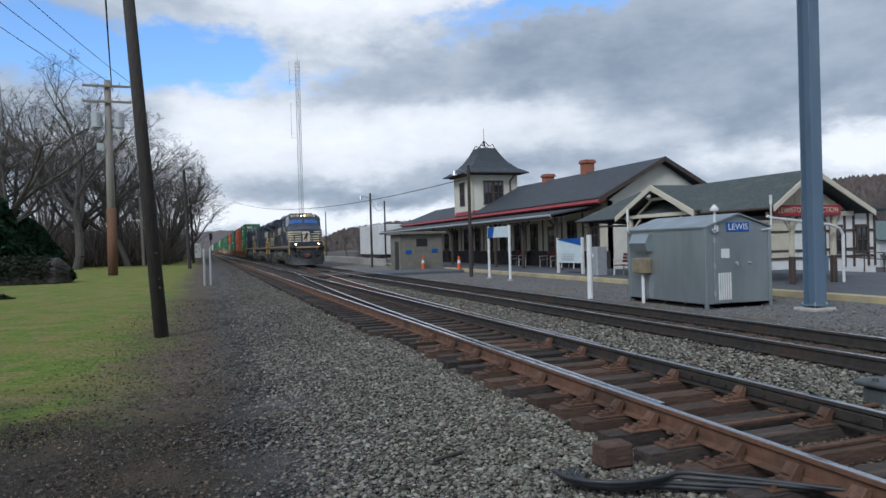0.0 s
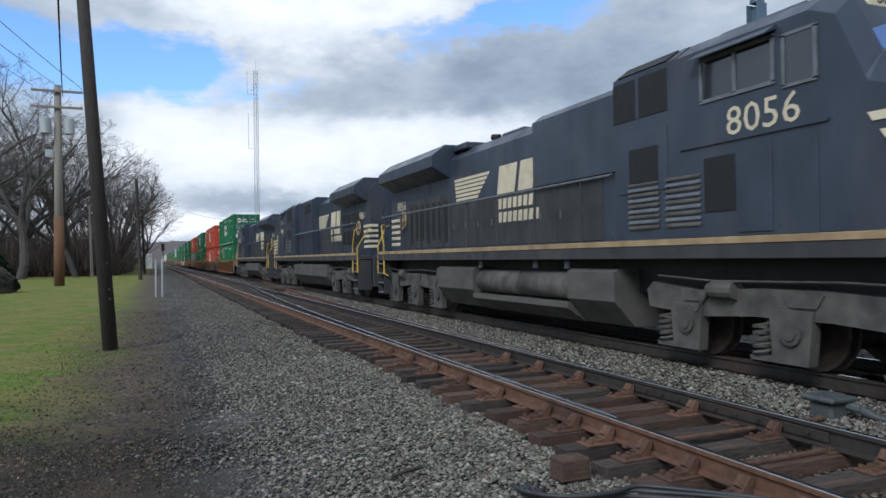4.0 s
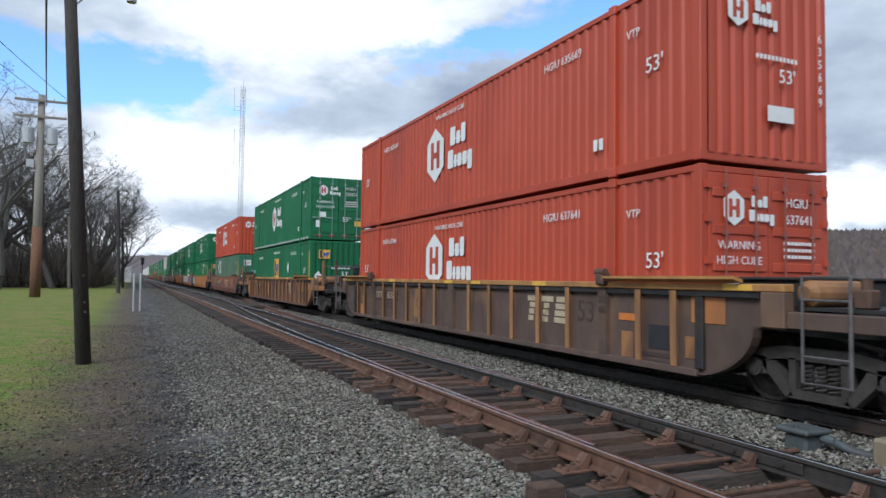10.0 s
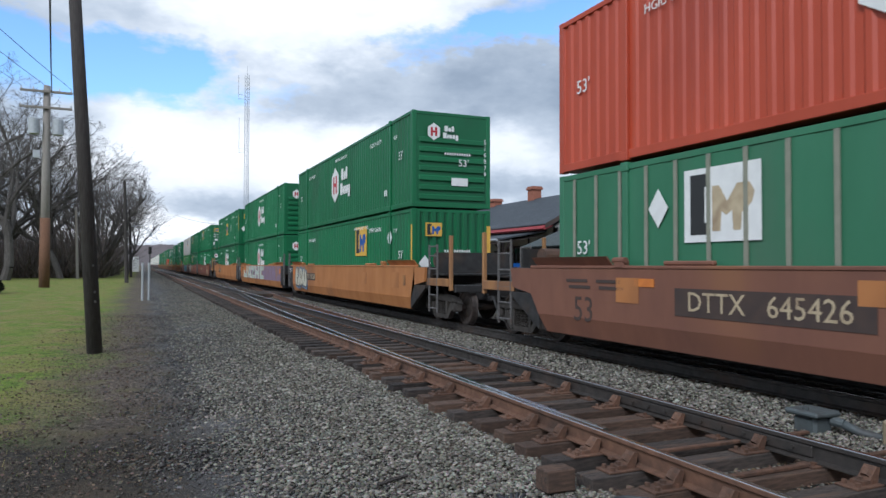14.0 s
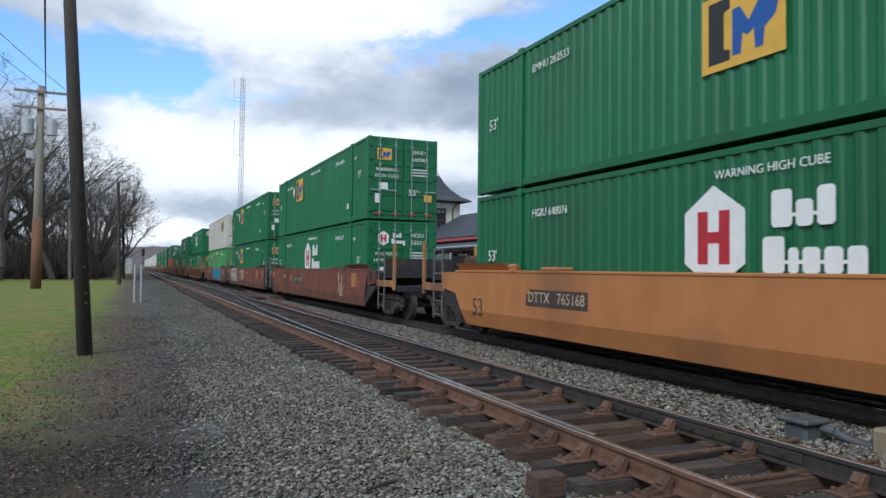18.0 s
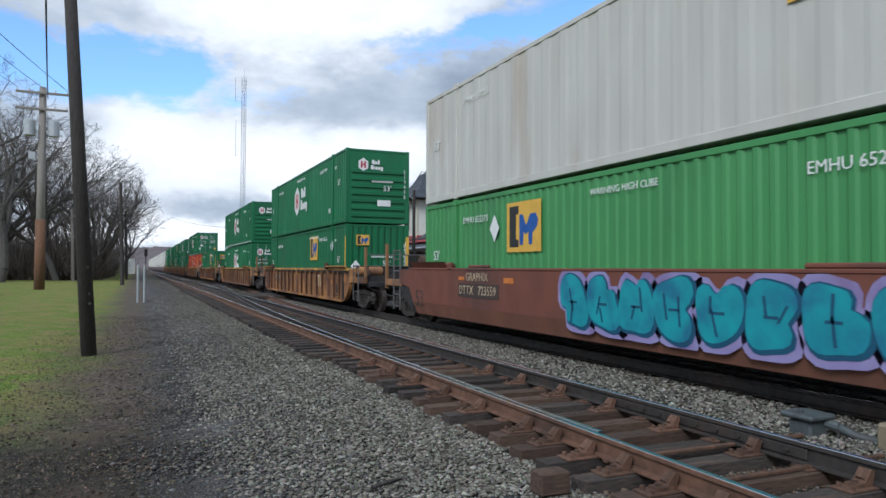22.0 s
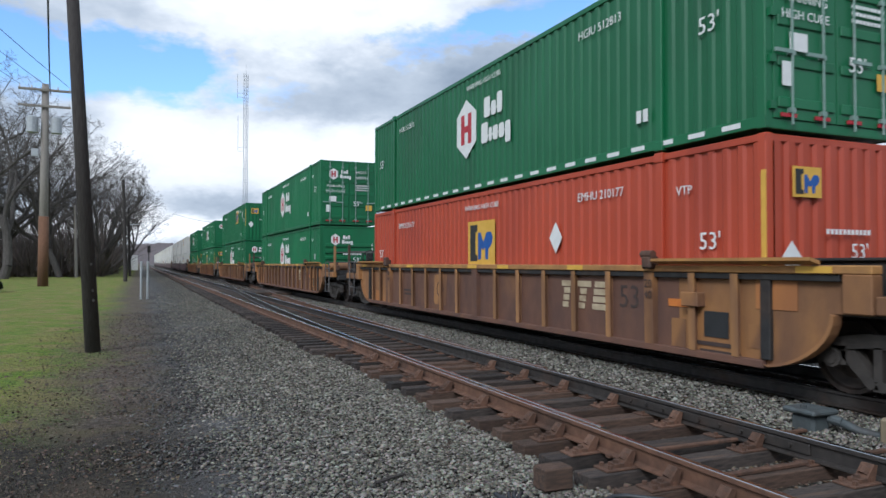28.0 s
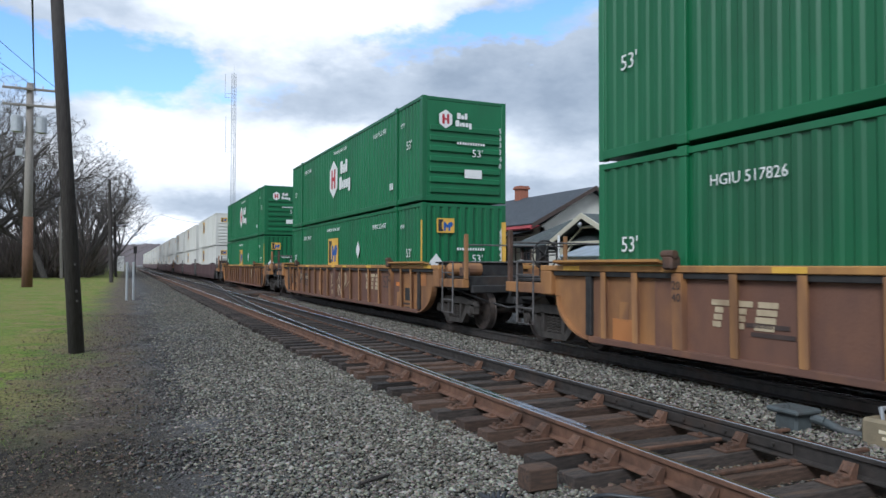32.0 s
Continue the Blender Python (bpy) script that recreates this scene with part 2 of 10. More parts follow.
RUST = (0.10, 0.045, 0.025)
GRIME = (0.035, 0.03, 0.026)
M = {
    "rail": material("rusty_rail", (0.19, 0.098, 0.058), (0.115, 0.062, 0.040), 9, 0.75, 0.2, GRIME, 0.35, 2.0, 0.3, 60),
    "rail_dark": material("dark_greasy_rail", (0.07, 0.06, 0.052), (0.04, 0.035, 0.031), 9, 0.5, 0.3, (0.10, 0.06, 0.04), 0.3, 2.0, 0.3, 60),
    "rail_top": material("polished_rail_head", (0.62, 0.63, 0.66), (0.45, 0.46, 0.48), 14, 0.22, 1.0, (0.2, 0.17, 0.15), 0.1, 3.0, stretch=(1, 0.1, 1)),
    "tie": material("weathered_timber_tie", (0.072, 0.054, 0.043), (0.024, 0.020, 0.018), 7, 0.9, 0, (0.150, 0.088, 0.054), 0.36, 1.5, 0.8, 35, (1, 6, 6), 0.45),
    "tie_rust": material("rust_stained_tie", (0.125, 0.072, 0.046), (0.055, 0.036, 0.026), 7, 0.9, 0, (0.03, 0.027, 0.023), 0.3, 1.5, 0.8, 35, (1, 6, 6), 0.35),
    "plate": material("rusty_plate", (0.175, 0.090, 0.054), (0.085, 0.050, 0.034), 12, 0.8, 0.2, GRIME, 0.3, 4, 0.4, 60, spread=0.25),
    "green": material("green_container_paint", (0.0148, 0.140, 0.050), (0.011, 0.114, 0.041), 1.2, 0.45, 0, (0.026, 0.092, 0.044), 0.28, 0.6, 0.05, 30, (1, 1, 0.4), 0.14),
    "green_light": material("bright_green_container_paint", (0.075, 0.27, 0.08), (0.06, 0.23, 0.07), 1.2, 0.5, 0, (0.05, 0.15, 0.06), 0.2, 0.6, 0.05, 30, (1, 1, 0.4)),
    "teal": material("faded_green_container_paint", (0.048, 0.180, 0.092), (0.038, 0.150, 0.075), 1.2, 0.55, 0, (0.07, 0.14, 0.085), 0.3, 0.8, 0.05, 30, (1, 1, 0.4)),
    "teal_rib": material("worn_pale_rib_paint", (0.29, 0.275, 0.21), (0.19, 0.20, 0.15), 3, 0.6, 0, (0.12, 0.16, 0.12), 0.3, 1.0, 0.05, 30),
    "orange": material("orange_container_paint", (0.45, 0.066, 0.026), (0.38, 0.055, 0.022), 1.2, 0.5, 0, (0.29, 0.045, 0.027), 0.3, 0.6, 0.05, 30, (1, 1, 0.4), 0.1),
    "white_box": material("weathered_white_container_paint", (0.66, 0.64, 0.58), (0.58, 0.56, 0.50), 1.2, 0.5, 0, (0.42, 0.33, 0.22), 0.12, 0.7, 0.05, 30, (1, 1, 0.3), 0.05),
    "white_rust": material("weathered_grey_white_panels", (0.58, 0.555, 0.50), (0.50, 0.475, 0.42), 1.6, 0.6, 0, (0.36, 0.24, 0.15), 0.20, 0.9, 0.1, 30, (1, 1, 0.25)),
    "mark_white": material("white_lettering", (0.78, 0.77, 0.74), (0.70, 0.69, 0.66), 5, 0.6),
    "mark_cream": material("cream_lettering", (0.72, 0.63, 0.45), (0.62, 0.53, 0.37), 4, 0.6, 0, (0.3, 0.25, 0.18), 0.15, 1),
    "mark_red": material("red_marking", (0.45, 0.02, 0.03), (0.38, 0.02, 0.03), 5, 0.5),
    "mark_yellow": material("yellow_marking", (0.72, 0.42, 0.06), (0.62, 0.36, 0.05), 4, 0.6),
    "mark_blue": material("blue_marking", (0.02, 0.10, 0.36), (0.02, 0.08, 0.30), 5, 0.5),
    "mark_black": material("black_marking", (0.02, 0.02, 0.02), (0.03, 0.03, 0.03), 5, 0.6),
    "well_yellow": material("rust_worn_yellow_well_paint", (0.40, 0.185, 0.050), (0.25, 0.112, 0.040), 1.6, 0.7, 0, (0.115, 0.056, 0.036), 0.72, 0.8, 0.25, 40, (1, 1, 0.7), 0.1),
    "well_brown": material("brown_rusty_well_paint", (0.165, 0.078, 0.046), (0.105, 0.056, 0.042), 1.8, 0.75, 0, (0.33, 0.150, 0.050), 0.14, 1.0, 0.25, 40, (1, 1, 0.7), 0.12),
    "well_dark": material("dark_brown_well_paint", (0.105, 0.066, 0.048), (0.072, 0.048, 0.038), 2.2, 0.75, 0, (0.27, 0.145, 0.055), 0.22, 0.9, 0.2, 40, (1, 1, 0.7), 0.15),
    "well_red": material("oxide_red_well_paint", (0.190, 0.062, 0.036), (0.140, 0.048, 0.031), 1.4, 0.6, 0, (0.075, 0.040, 0.034), 0.42, 0.6, 0.1, 40, (1, 1, 0.5)),
    "well_orange": material("tan_orange_well_paint", (0.44, 0.180, 0.055), (0.36, 0.140, 0.043), 1.4, 0.6, 0, (0.19, 0.085, 0.040), 0.30, 0.6, 0.1, 40, (1, 1, 0.5)),
    "well_purple": material("dull_maroon_well_paint", (0.115, 0.065, 0.062), (0.09, 0.05, 0.05), 1.6, 0.65, 0, (0.06, 0.045, 0.045), 0.3, 0.8, 0.1, 40, (1, 1, 0.6)),
    "sill": material("worn_ochre_sill", (0.46, 0.235, 0.065), (0.30, 0.145, 0.050), 3, 0.7, 0, (0.13, 0.064, 0.036), 0.35, 1.3, 0.2, 40),
    "steel_dark": material("grimy_dark_steel", (0.045, 0.042, 0.04), (0.028, 0.026, 0.025), 5, 0.65, 0.3, (0.09, 0.055, 0.035), 0.3, 1.5, 0.2, 40),
    "steel_brown": material("rusty_brown_steel", (0.13, 0.07, 0.045), (0.08, 0.05, 0.036), 5, 0.7, 0.2, GRIME, 0.4, 2, 0.3, 40),
    "wheel": material("worn_wheel_steel", (0.10, 0.075, 0.06), (0.06, 0.05, 0.045), 6, 0.55, 0.6, GRIME, 0.3, 3),
    "graffiti_white": material("cream_sprayed_paint", (0.56, 0.53, 0.42), (0.46, 0.43, 0.33), 4, 0.6, 0, (0.28, 0.17, 0.09), 0.3, 2.0),
    "graffiti_ice": material("pale_green_sprayed_paint", (0.36, 0.45, 0.40), (0.43, 0.47, 0.40), 3, 0.6, 0, (0.3, 0.2, 0.14), 0.2, 1.5),
    "graffiti_mauve": material("mauve_sprayed_paint", (0.20, 0.14, 0.22), (0.24, 0.16, 0.18), 3, 0.6, 0, (0.3, 0.15, 0.06), 0.3, 1.2),
    "graffiti_teal": material("teal_sprayed_paint", (0.03, 0.33, 0.36), (0.02, 0.2, 0.26), 2.5, 0.5, 0, (0.02, 0.06, 0.2), 0.3, 2.0),
}


# ---- mesh helpers ----
class Geo:
    """A list of vertices and faces, grown shape by shape and then made into one mesh."""

    def __init__(self):
        self.v, self.f = [], []

    def add(self, vs, fs):
        k = len(self.v)
        self.v += [tuple(p) for p in vs]
        self.f += [tuple(i + k for i in q) for q in fs]
        return self

    def box(self, x0, x1, y0, y1, z0, z1, c=0.0):
        x0, x1, y0, y1, z0, z1 = min(x0, x1), max(x0, x1), min(y0, y1), max(y0, y1), min(z0, z1), max(z0, z1)
        if not c:
            return self.add([(x, y, z) for x in (x0, x1) for y in (y0, y1) for z in (z0, z1)],
                            [(0, 1, 3, 2), (4, 6, 7, 5), (0, 4, 5, 1), (2, 3, 7, 6), (0, 2, 6, 4), (1, 5, 7, 3)])
        c = min(c, (x1 - x0) / 2.01, (y1 - y0) / 2.01, (z1 - z0) / 2.01)
        vs, ids = [], {}
        for ix, x in enumerate((x0, x1)):
            for iy, y in enumerate((y0, y1)):
                for iz, z in enumerate((z0, z1)):
                    sx, sy, sz = (c, -c)[ix], (c, -c)[iy], (c, -c)[iz]
                    for a, p in enumerate(((x, y + sy, z + sz), (x + sx, y, z + sz), (x + sx, y + sy, z))):
                        ids[ix, iy, iz, a] = len(vs)
                        vs.append(p)
        q = lambda *k: tuple(ids[i] for i in k)
        fs = []
        for s in (0, 1):
            fs += [q((s, 0, 0, 0), (s, 1, 0, 0), (s, 1, 1, 0), (s, 0, 1, 0)), q((0, s, 0, 1), (1, s, 0, 1), (1, s, 1, 1), (0, s, 1, 1)),
                   q((0, 0, s, 2), (1, 0, s, 2), (1, 1, s, 2), (0, 1, s, 2))]
            for r in (0, 1):
                fs += [q((s, r, 0, 0), (s, r, 1, 0), (s, r, 1, 1), (s, r, 0, 1)), q((s, 0, r, 0), (s, 1, r, 0), (s, 1, r, 2), (s, 0, r, 2)),
                       q((0, s, r, 1), (1, s, r, 1), (1, s, r, 2), (0, s, r, 2))]
                for w in (0, 1):
                    fs.append(q((s, r, w, 0), (s, r, w, 1), (s, r, w, 2)))
        return self.add(vs, fs)

    def tube(self, p0, p1, r0, r1=None, n=8, caps=True):
        p0, p1 = Vector(p0), Vector(p1)
        r1 = r0 if r1 is None else r1
        d = (p1 - p0).normalized()
        a = d.orthogonal().normalized()
        b = d.cross(a)
        vs = []
        for p, r in ((p0, r0), (p1, r1)):
            vs += [p + r * (math.cos(2 * math.pi * i / n) * a + math.sin(2 * math.pi * i / n) * b) for i in range(n)]
        fs = [(i, (i + 1) % n, n + (i + 1) % n, n + i) for i in range(n)]
        if caps:
            fs += [tuple(range(n))[::-1], tuple(range(n, 2 * n))]
        return self.add(vs, fs)

    def pipe(self, pts, r, n=6):
        """One bent tube through the points."""
        pts = [Vector(p) for p in pts]
        ring = (pts[0] - pts[-1]).length < 1e-6
        k = len(pts)
        dirs = []
        for i in range(k):
            a, b = pts[max(0, i - 1)], pts[min(k - 1, i + 1)]
            if ring and i in (0, k - 1):
                a, b = pts[-2], pts[1]
            dirs.append((b - a).normalized())
        up, secs = dirs[0].orthogonal().normalized(), []
        for i in range(k):
            up = (up - dirs[i] * up.dot(dirs[i])).normalized()
            side = dirs[i].cross(up)
            wide = 1.0
            if 0 < i < k - 1:
                c = (pts[i] - pts[i - 1]).normalized().dot(dirs[i])
                wide = min(1.6, 1 / max(0.5, c))
            secs.append([pts[i] + r * wide * (math.cos(2 * math.pi * j / n) * up + math.sin(2 * math.pi * j / n) * side) for j in range(n)])
        return self.strip(secs)

    def prism(self, poly, axis, a, b):
        """A polygon of two coordinates, drawn out along the axis from a to b."""
        n = len(poly)
        put = {"x": lambda p, t: (t, p[0], p[1]), "y": lambda p, t: (p[0], t, p[1]), "z": lambda p, t: (p[0], p[1], t)}[axis]
        vs = [put(p, a) for p in poly] + [put(p, b) for p in poly]
        return self.add(vs, [(i, (i + 1) % n, n + (i + 1) % n, n + i) for i in range(n)] + [tuple(range(n))[::-1], tuple(range(n, 2 * n))])

    def strip(self, sections, closed=True, caps=True):
        """Skin through sections of equally many points."""
        n, k = len(sections[0]), len(sections)
        fs = [(s * n + i, s * n + (i + 1) % n, (s + 1) * n + (i + 1) % n, (s + 1) * n + i) for s in range(k - 1) for i in range(n if closed else n - 1)]
        if caps and closed:
            fs += [tuple(range(n))[::-1], tuple(range((k - 1) * n, k * n))]
        return self.add([p for s in sections for p in s], fs)

    def mesh(self, name, mat, smooth=False):
        me = bpy.data.meshes.new(name)
        me.from_pydata(self.v, [], self.f)
        me.materials.append(mat)
        bmx = bmesh.new()
        bmx.from_mesh(me)
        bmesh.ops.recalc_face_normals(bmx, faces=bmx.faces)
        bmx.to_mesh(me)
        bmx.free()
        if smooth:
            for p in me.polygons:
                p.use_smooth = True
        return me


def part(name, me, parent, label="", at=None):
    """One mesh object under a thing or a part."""
    ob = new(name, me)
    ob.parent = parent
    if at is not None:
        ob.matrix_basis = at
    if label:
        ob["label"] = label
    return ob


CACHE = {}


def kept(key, make):
    if key not in CACHE:
        CACHE[key] = make()
    return CACHE[key]


def text_mesh(s, size, mat, wide=1.0):
    """A flat word in the x-z plane, reading along +x, its middle at the origin."""
    def make():
        cu = bpy.data.curves.new("word", "FONT")
        cu.body, cu.size, cu.align_x, cu.align_y, cu.resolution_u, cu.extrude, cu.offset = s, size, "CENTER", "CENTER", 2, 0.002, 0.03 if size > 1 else 0.0
        ob = bpy.data.objects.new("word", cu)
        scene.collection.objects.link(ob)
        me = bpy.data.meshes.new_from_object(ob.evaluated_get(bpy.context.evaluated_depsgraph_get()))
        bpy.data.objects.remove(ob)
        bpy.data.curves.remove(cu)
        me.transform(pose(0, 0, 0, 90, 0, 0) @ Matrix.Diagonal((wide, 1, 1, 1)))
        me.materials.clear()
        me.materials.append(mat)
        return me
    return kept(("text", s, size, mat.name, wide), make)


def thing(name, label, category, group="", kind="", at=None):
    ob = tagged(new(name), label, category, group, kind)
    ob.empty_display_size = 0.2
    if at is not None:
        ob.matrix_basis = at
    return ob


RAIL = 0.30
XA, XB = 4.70, 8.58
GAUGE = 1.507

# ---- ground: one sheet with lawn, cinder path, ballast bed and gravel apron ----
def ground_height(x, y):
    def step(a, b):
        t = min(1, max(0, (x - a) / (b - a)))
        return t * t * (3 - 2 * t)
    h = -0.02 * step(1.9, 3.3) + 0.09 * step(5.9, 6.5) + 0.06 * step(10.2, 11.0)
    h += 0.10 * (1 - step(-30, -8)) * min(1, max(0, (y - 20) / 60))
    h -= 1.7 * step(25, 34)
    return h


def ground_material():
    m = bpy.data.materials.new("ground_lawn_cinder_ballast")
    m.use_nodes = True
    t = m.node_tree
    b = t.nodes["Principled BSDF"]
    L = t.links.new
    geo = t.nodes.new("ShaderNodeNewGeometry")
    s = t.nodes.new("ShaderNodeSeparateXYZ")
    L(geo.outputs["Position"], s.inputs[0])

    def nz(scale, detail=5):
        n = t.nodes.new("ShaderNodeTexNoise")
        n.inputs["Scale"].default_value, n.inputs["Detail"].default_value = scale, detail
        L(geo.outputs["Position"], n.inputs["Vector"])
        return n.outputs["Fac"]

    def vor(scale):
        n = t.nodes.new("ShaderNodeTexVoronoi")
        n.inputs["Scale"].default_value = scale
        L(geo.outputs["Position"], n.inputs["Vector"])
        return n

    def mth(op, a, c, clamp=False):
        n = t.nodes.new("ShaderNodeMath")
        n.operation, n.use_clamp = op, clamp
        for i, v in enumerate((a, c)):
            if isinstance(v, (int, float)):
                n.inputs[i].default_value = v
            else:
                L(v, n.inputs[i])
        return n.outputs[0]

    def mix(f, a, c):
        n = t.nodes.new("ShaderNodeMix")
        n.data_type = "RGBA"
        for i, v in ((0, f), (6, a), (7, c)):
            if isinstance(v, tuple):
                n.inputs[i].default_value = (*v, 1)
            elif isinstance(v, (int, float)):
                n.inputs[i].default_value = v
            else:
                L(v, n.inputs[i])
        return n.outputs[2]

    xw = mth("ADD", s.outputs[0], mth("MULTIPLY", mth("SUBTRACT", nz(0.55, 6), 0.5), 1.9))
    xf = mth("ADD", s.outputs[0], mth("MULTIPLY", mth("SUBTRACT", nz(2.2, 6), 0.5), 0.9))

    def edge(v, a, c):
        return mth("DIVIDE", mth("SUBTRACT", v, a), c - a, True)

    fine, mid, broad = nz(30, 4), nz(4, 5), nz(0.35, 4)
    patch, speck, streak = nz(1.1, 6), nz(90, 3), nz(11, 5)
    grass = mix(edge(mid, 0.35, 0.65), (0.120, 0.215, 0.020), (0.225, 0.270, 0.050))
    grass = mix(edge(patch, 0.48, 0.62), grass, (0.300, 0.240, 0.095))
    grass = mix(edge(broad, 0.47, 0.62), grass, (0.265, 0.240, 0.070))
    grass = mix(edge(streak, 0.52, 0.70), grass, (0.070, 0.082, 0.016))
    grass = mix(edge(fine, 0.50, 0.75), grass, (0.048, 0.056, 0.012))
    leaf = mix(edge(mid, 0.3, 0.7), (0.180, 0.140, 0.108), (0.260, 0.206, 0.162))
    leaf = mix(edge(streak, 0.42, 0.62), leaf, (0.085, 0.066, 0.050))
    leaf = mix(edge(fine, 0.40, 0.65), leaf, (0.055, 0.043, 0.033))
    leaf = mix(edge(patch, 0.52, 0.66), leaf, (0.135, 0.118, 0.060))
    soil = mix(edge(streak, 0.38, 0.60), (0.050, 0.042, 0.033), (0.020, 0.017, 0.015))
    soil = mix(edge(fine, 0.52, 0.68), soil, (0.088, 0.074, 0.048))
    soil = mix(edge(patch, 0.50, 0.64), soil, (0.072, 0.055, 0.038))
    soil = mix(edge(speck, 0.64, 0.72), soil, (0.150, 0.128, 0.098))
    cinder = mix(edge(fine, 0.38, 0.62), (0.165, 0.157, 0.152), (0.052, 0.050, 0.051))
    cinder = mix(edge(mid, 0.55, 0.75), cinder, (0.205, 0.190, 0.170))
    cinder = mix(edge(patch, 0.47, 0.62), cinder, (0.030, 0.029, 0.031))
    cinder = mix(edge(speck, 0.60, 0.70), cinder, (0.250, 0.235, 0.210))
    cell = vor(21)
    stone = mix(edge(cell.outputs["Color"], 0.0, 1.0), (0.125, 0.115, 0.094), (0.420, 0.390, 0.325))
    # shade in the crevices between stones, painted in near-black at the cell rims
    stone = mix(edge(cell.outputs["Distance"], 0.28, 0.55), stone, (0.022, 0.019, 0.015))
    stone = mix(edge(nz(0.8, 5), 0.54, 0.70), stone, (0.145, 0.098, 0.062))
    apron = mix(edge(fine, 0.3, 0.7), (0.150, 0.143, 0.140), (0.260, 0.248, 0.235))
    apron = mix(edge(broad, 0.5, 0.65), apron, (0.208, 0.174, 0.123))
    # trodden dark earth where vehicles turn, before the lawn begins
    yw = mth("ADD", s.outputs[1], mth("MULTIPLY", mth("SUBTRACT", nz(0.42, 6), 0.5), 7.0))
    c = mix(edge(xw, -1.8, -0.5), grass, leaf)
    c = mix(mth("MULTIPLY", edge(yw, 10.4, 7.6), edge(xw, -6.0, -3.2)), c, soil)
    c = mix(edge(xw, 0.0, 0.75), c, cinder)
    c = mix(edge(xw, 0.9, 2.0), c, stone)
    c = mix(edge(xf, 10.3, 10.9), c, apron)
    far = mix(edge(broad, 0.4, 0.6), (0.078, 0.077, 0.076), (0.111, 0.107, 0.101))
    c = mix(edge(s.outputs[0], 29.5, 30.0), c, far)
    L(c, b.inputs["Base Color"])
    b.inputs["Roughness"].default_value = 0.95
    b.inputs["Specular IOR Level"].default_value = 0.25
    bp = t.nodes.new("ShaderNodeBump")
    bp.inputs["Strength"].default_value, bp.inputs["Distance"].default_value = 1.0, 0.05
    hgt = mth("ADD", mth("MULTIPLY", cell.outputs["Distance"], edge(xf, 1.4, 2.0)), mth("MULTIPLY", nz(42, 4), 0.9))
    L(hgt, bp.inputs["Height"])
    L(bp.outputs[0], b.inputs["Normal"])
    return m


def spaced(stops):
    out = []
    for (a, _), (c, step) in zip(stops, stops[1:]):
        n = max(1, int(round((c - a) / step)))
        out += [a + (c - a) * i / n for i in range(n)]
    return out + [stops[-1][0]]


def build_ground():
    xs = spaced([(-2500, 0), (-200, 400), (-40, 40), (-12, 4), (-2, 1.0), (1.2, 0.4), (3.4, 0.12), (11.2, 0.6), (24, 2), (36, 1), (40, 4), (240, 50), (2500, 450)])
    ys = spaced([(-2500, 0), (-200, 400), (-20, 30), (0, 2), (14, 0.35), (40, 1.5), (140, 8), (500, 60), (3500, 500)])
    vs = []
    for y in ys:
        for x in xs:
            z = ground_height(x, y)
            if -3 < x < 4 and 0 < y < 40:
                z += 0.035 * (noise.noise(Vector((x * 0.9, y * 0.9, 0))) + 0.5 * noise.noise(Vector((x * 3, y * 3, 4))))
            vs.append((x, y, z))
    n = len(xs)
    fs = [(j * n + i, j * n + i + 1, (j + 1) * n + i + 1, (j + 1) * n + i) for j in range(len(ys) - 1) for i in range(n - 1)]
    me = Geo().add(vs, fs).mesh("ground", ground_material(), True)
    tagged(new("ground", me), "lawn, dark cinder path, grey ballast bed and gravel apron", "ground", kind="structure")


build_ground()


def scatter(name, label, category, mats, protos, count, place, size, seed, flat=0.7):
    """Many small pieces as one object: copies of a few prototype shapes at random places and turns."""
    rng = np.random.default_rng(seed)
    pv, pf = protos
    k, nv = len(pv), len(pv[0])
    x, y, z = place(rng, count)
    s = rng.uniform(size[0], size[1], count) * np.where(rng.random(count) < 0.12, 1.5, 1.0)
    which = rng.integers(0, k, count)
    ang = rng.uniform(0, 2 * np.pi, (count, 2))
    v = np.array(pv)[which] * (s[:, None, None])
    ca, sa, cb, sb = np.cos(ang[:, 0]), np.sin(ang[:, 0]), np.cos(ang[:, 1] * 0.5), np.sin(ang[:, 1] * 0.5)
    vy, vz = v[..., 1] * cb[:, None] - v[..., 2] * sb[:, None], v[..., 1] * sb[:, None] + v[..., 2] * cb[:, None]
    v[..., 1], v[..., 2] = vy, vz * flat
    vx, vy = v[..., 0] * ca[:, None] - v[..., 1] * sa[:, None], v[..., 0] * sa[:, None] + v[..., 1] * ca[:, None]
    v[..., 0], v[..., 1] = vx + x[:, None], vy + y[:, None]
    v[..., 2] += z[:, None]
    f = np.array(pf)
    faces = (f[None] + (np.arange(count) * nv)[:, None, None]).reshape(-1, f.shape[1])
    me = bpy.data.meshes.new(name)
    me.vertices.add(count * nv)
    me.vertices.foreach_set("co", v.reshape(-1).astype(np.float32))
    nf, q = faces.shape
    me.loops.add(nf * q)
    me.loops.foreach_set("vertex_index", faces.reshape(-1).astype(np.int32))
    me.polygons.add(nf)
    me.polygons.foreach_set("loop_start", (np.arange(nf) * q).astype(np.int32))
    me.update(calc_edges=True)
    me.validate()
    me.materials.append(mats)
    return tagged(new(name, me), label, category, kind="stuff")


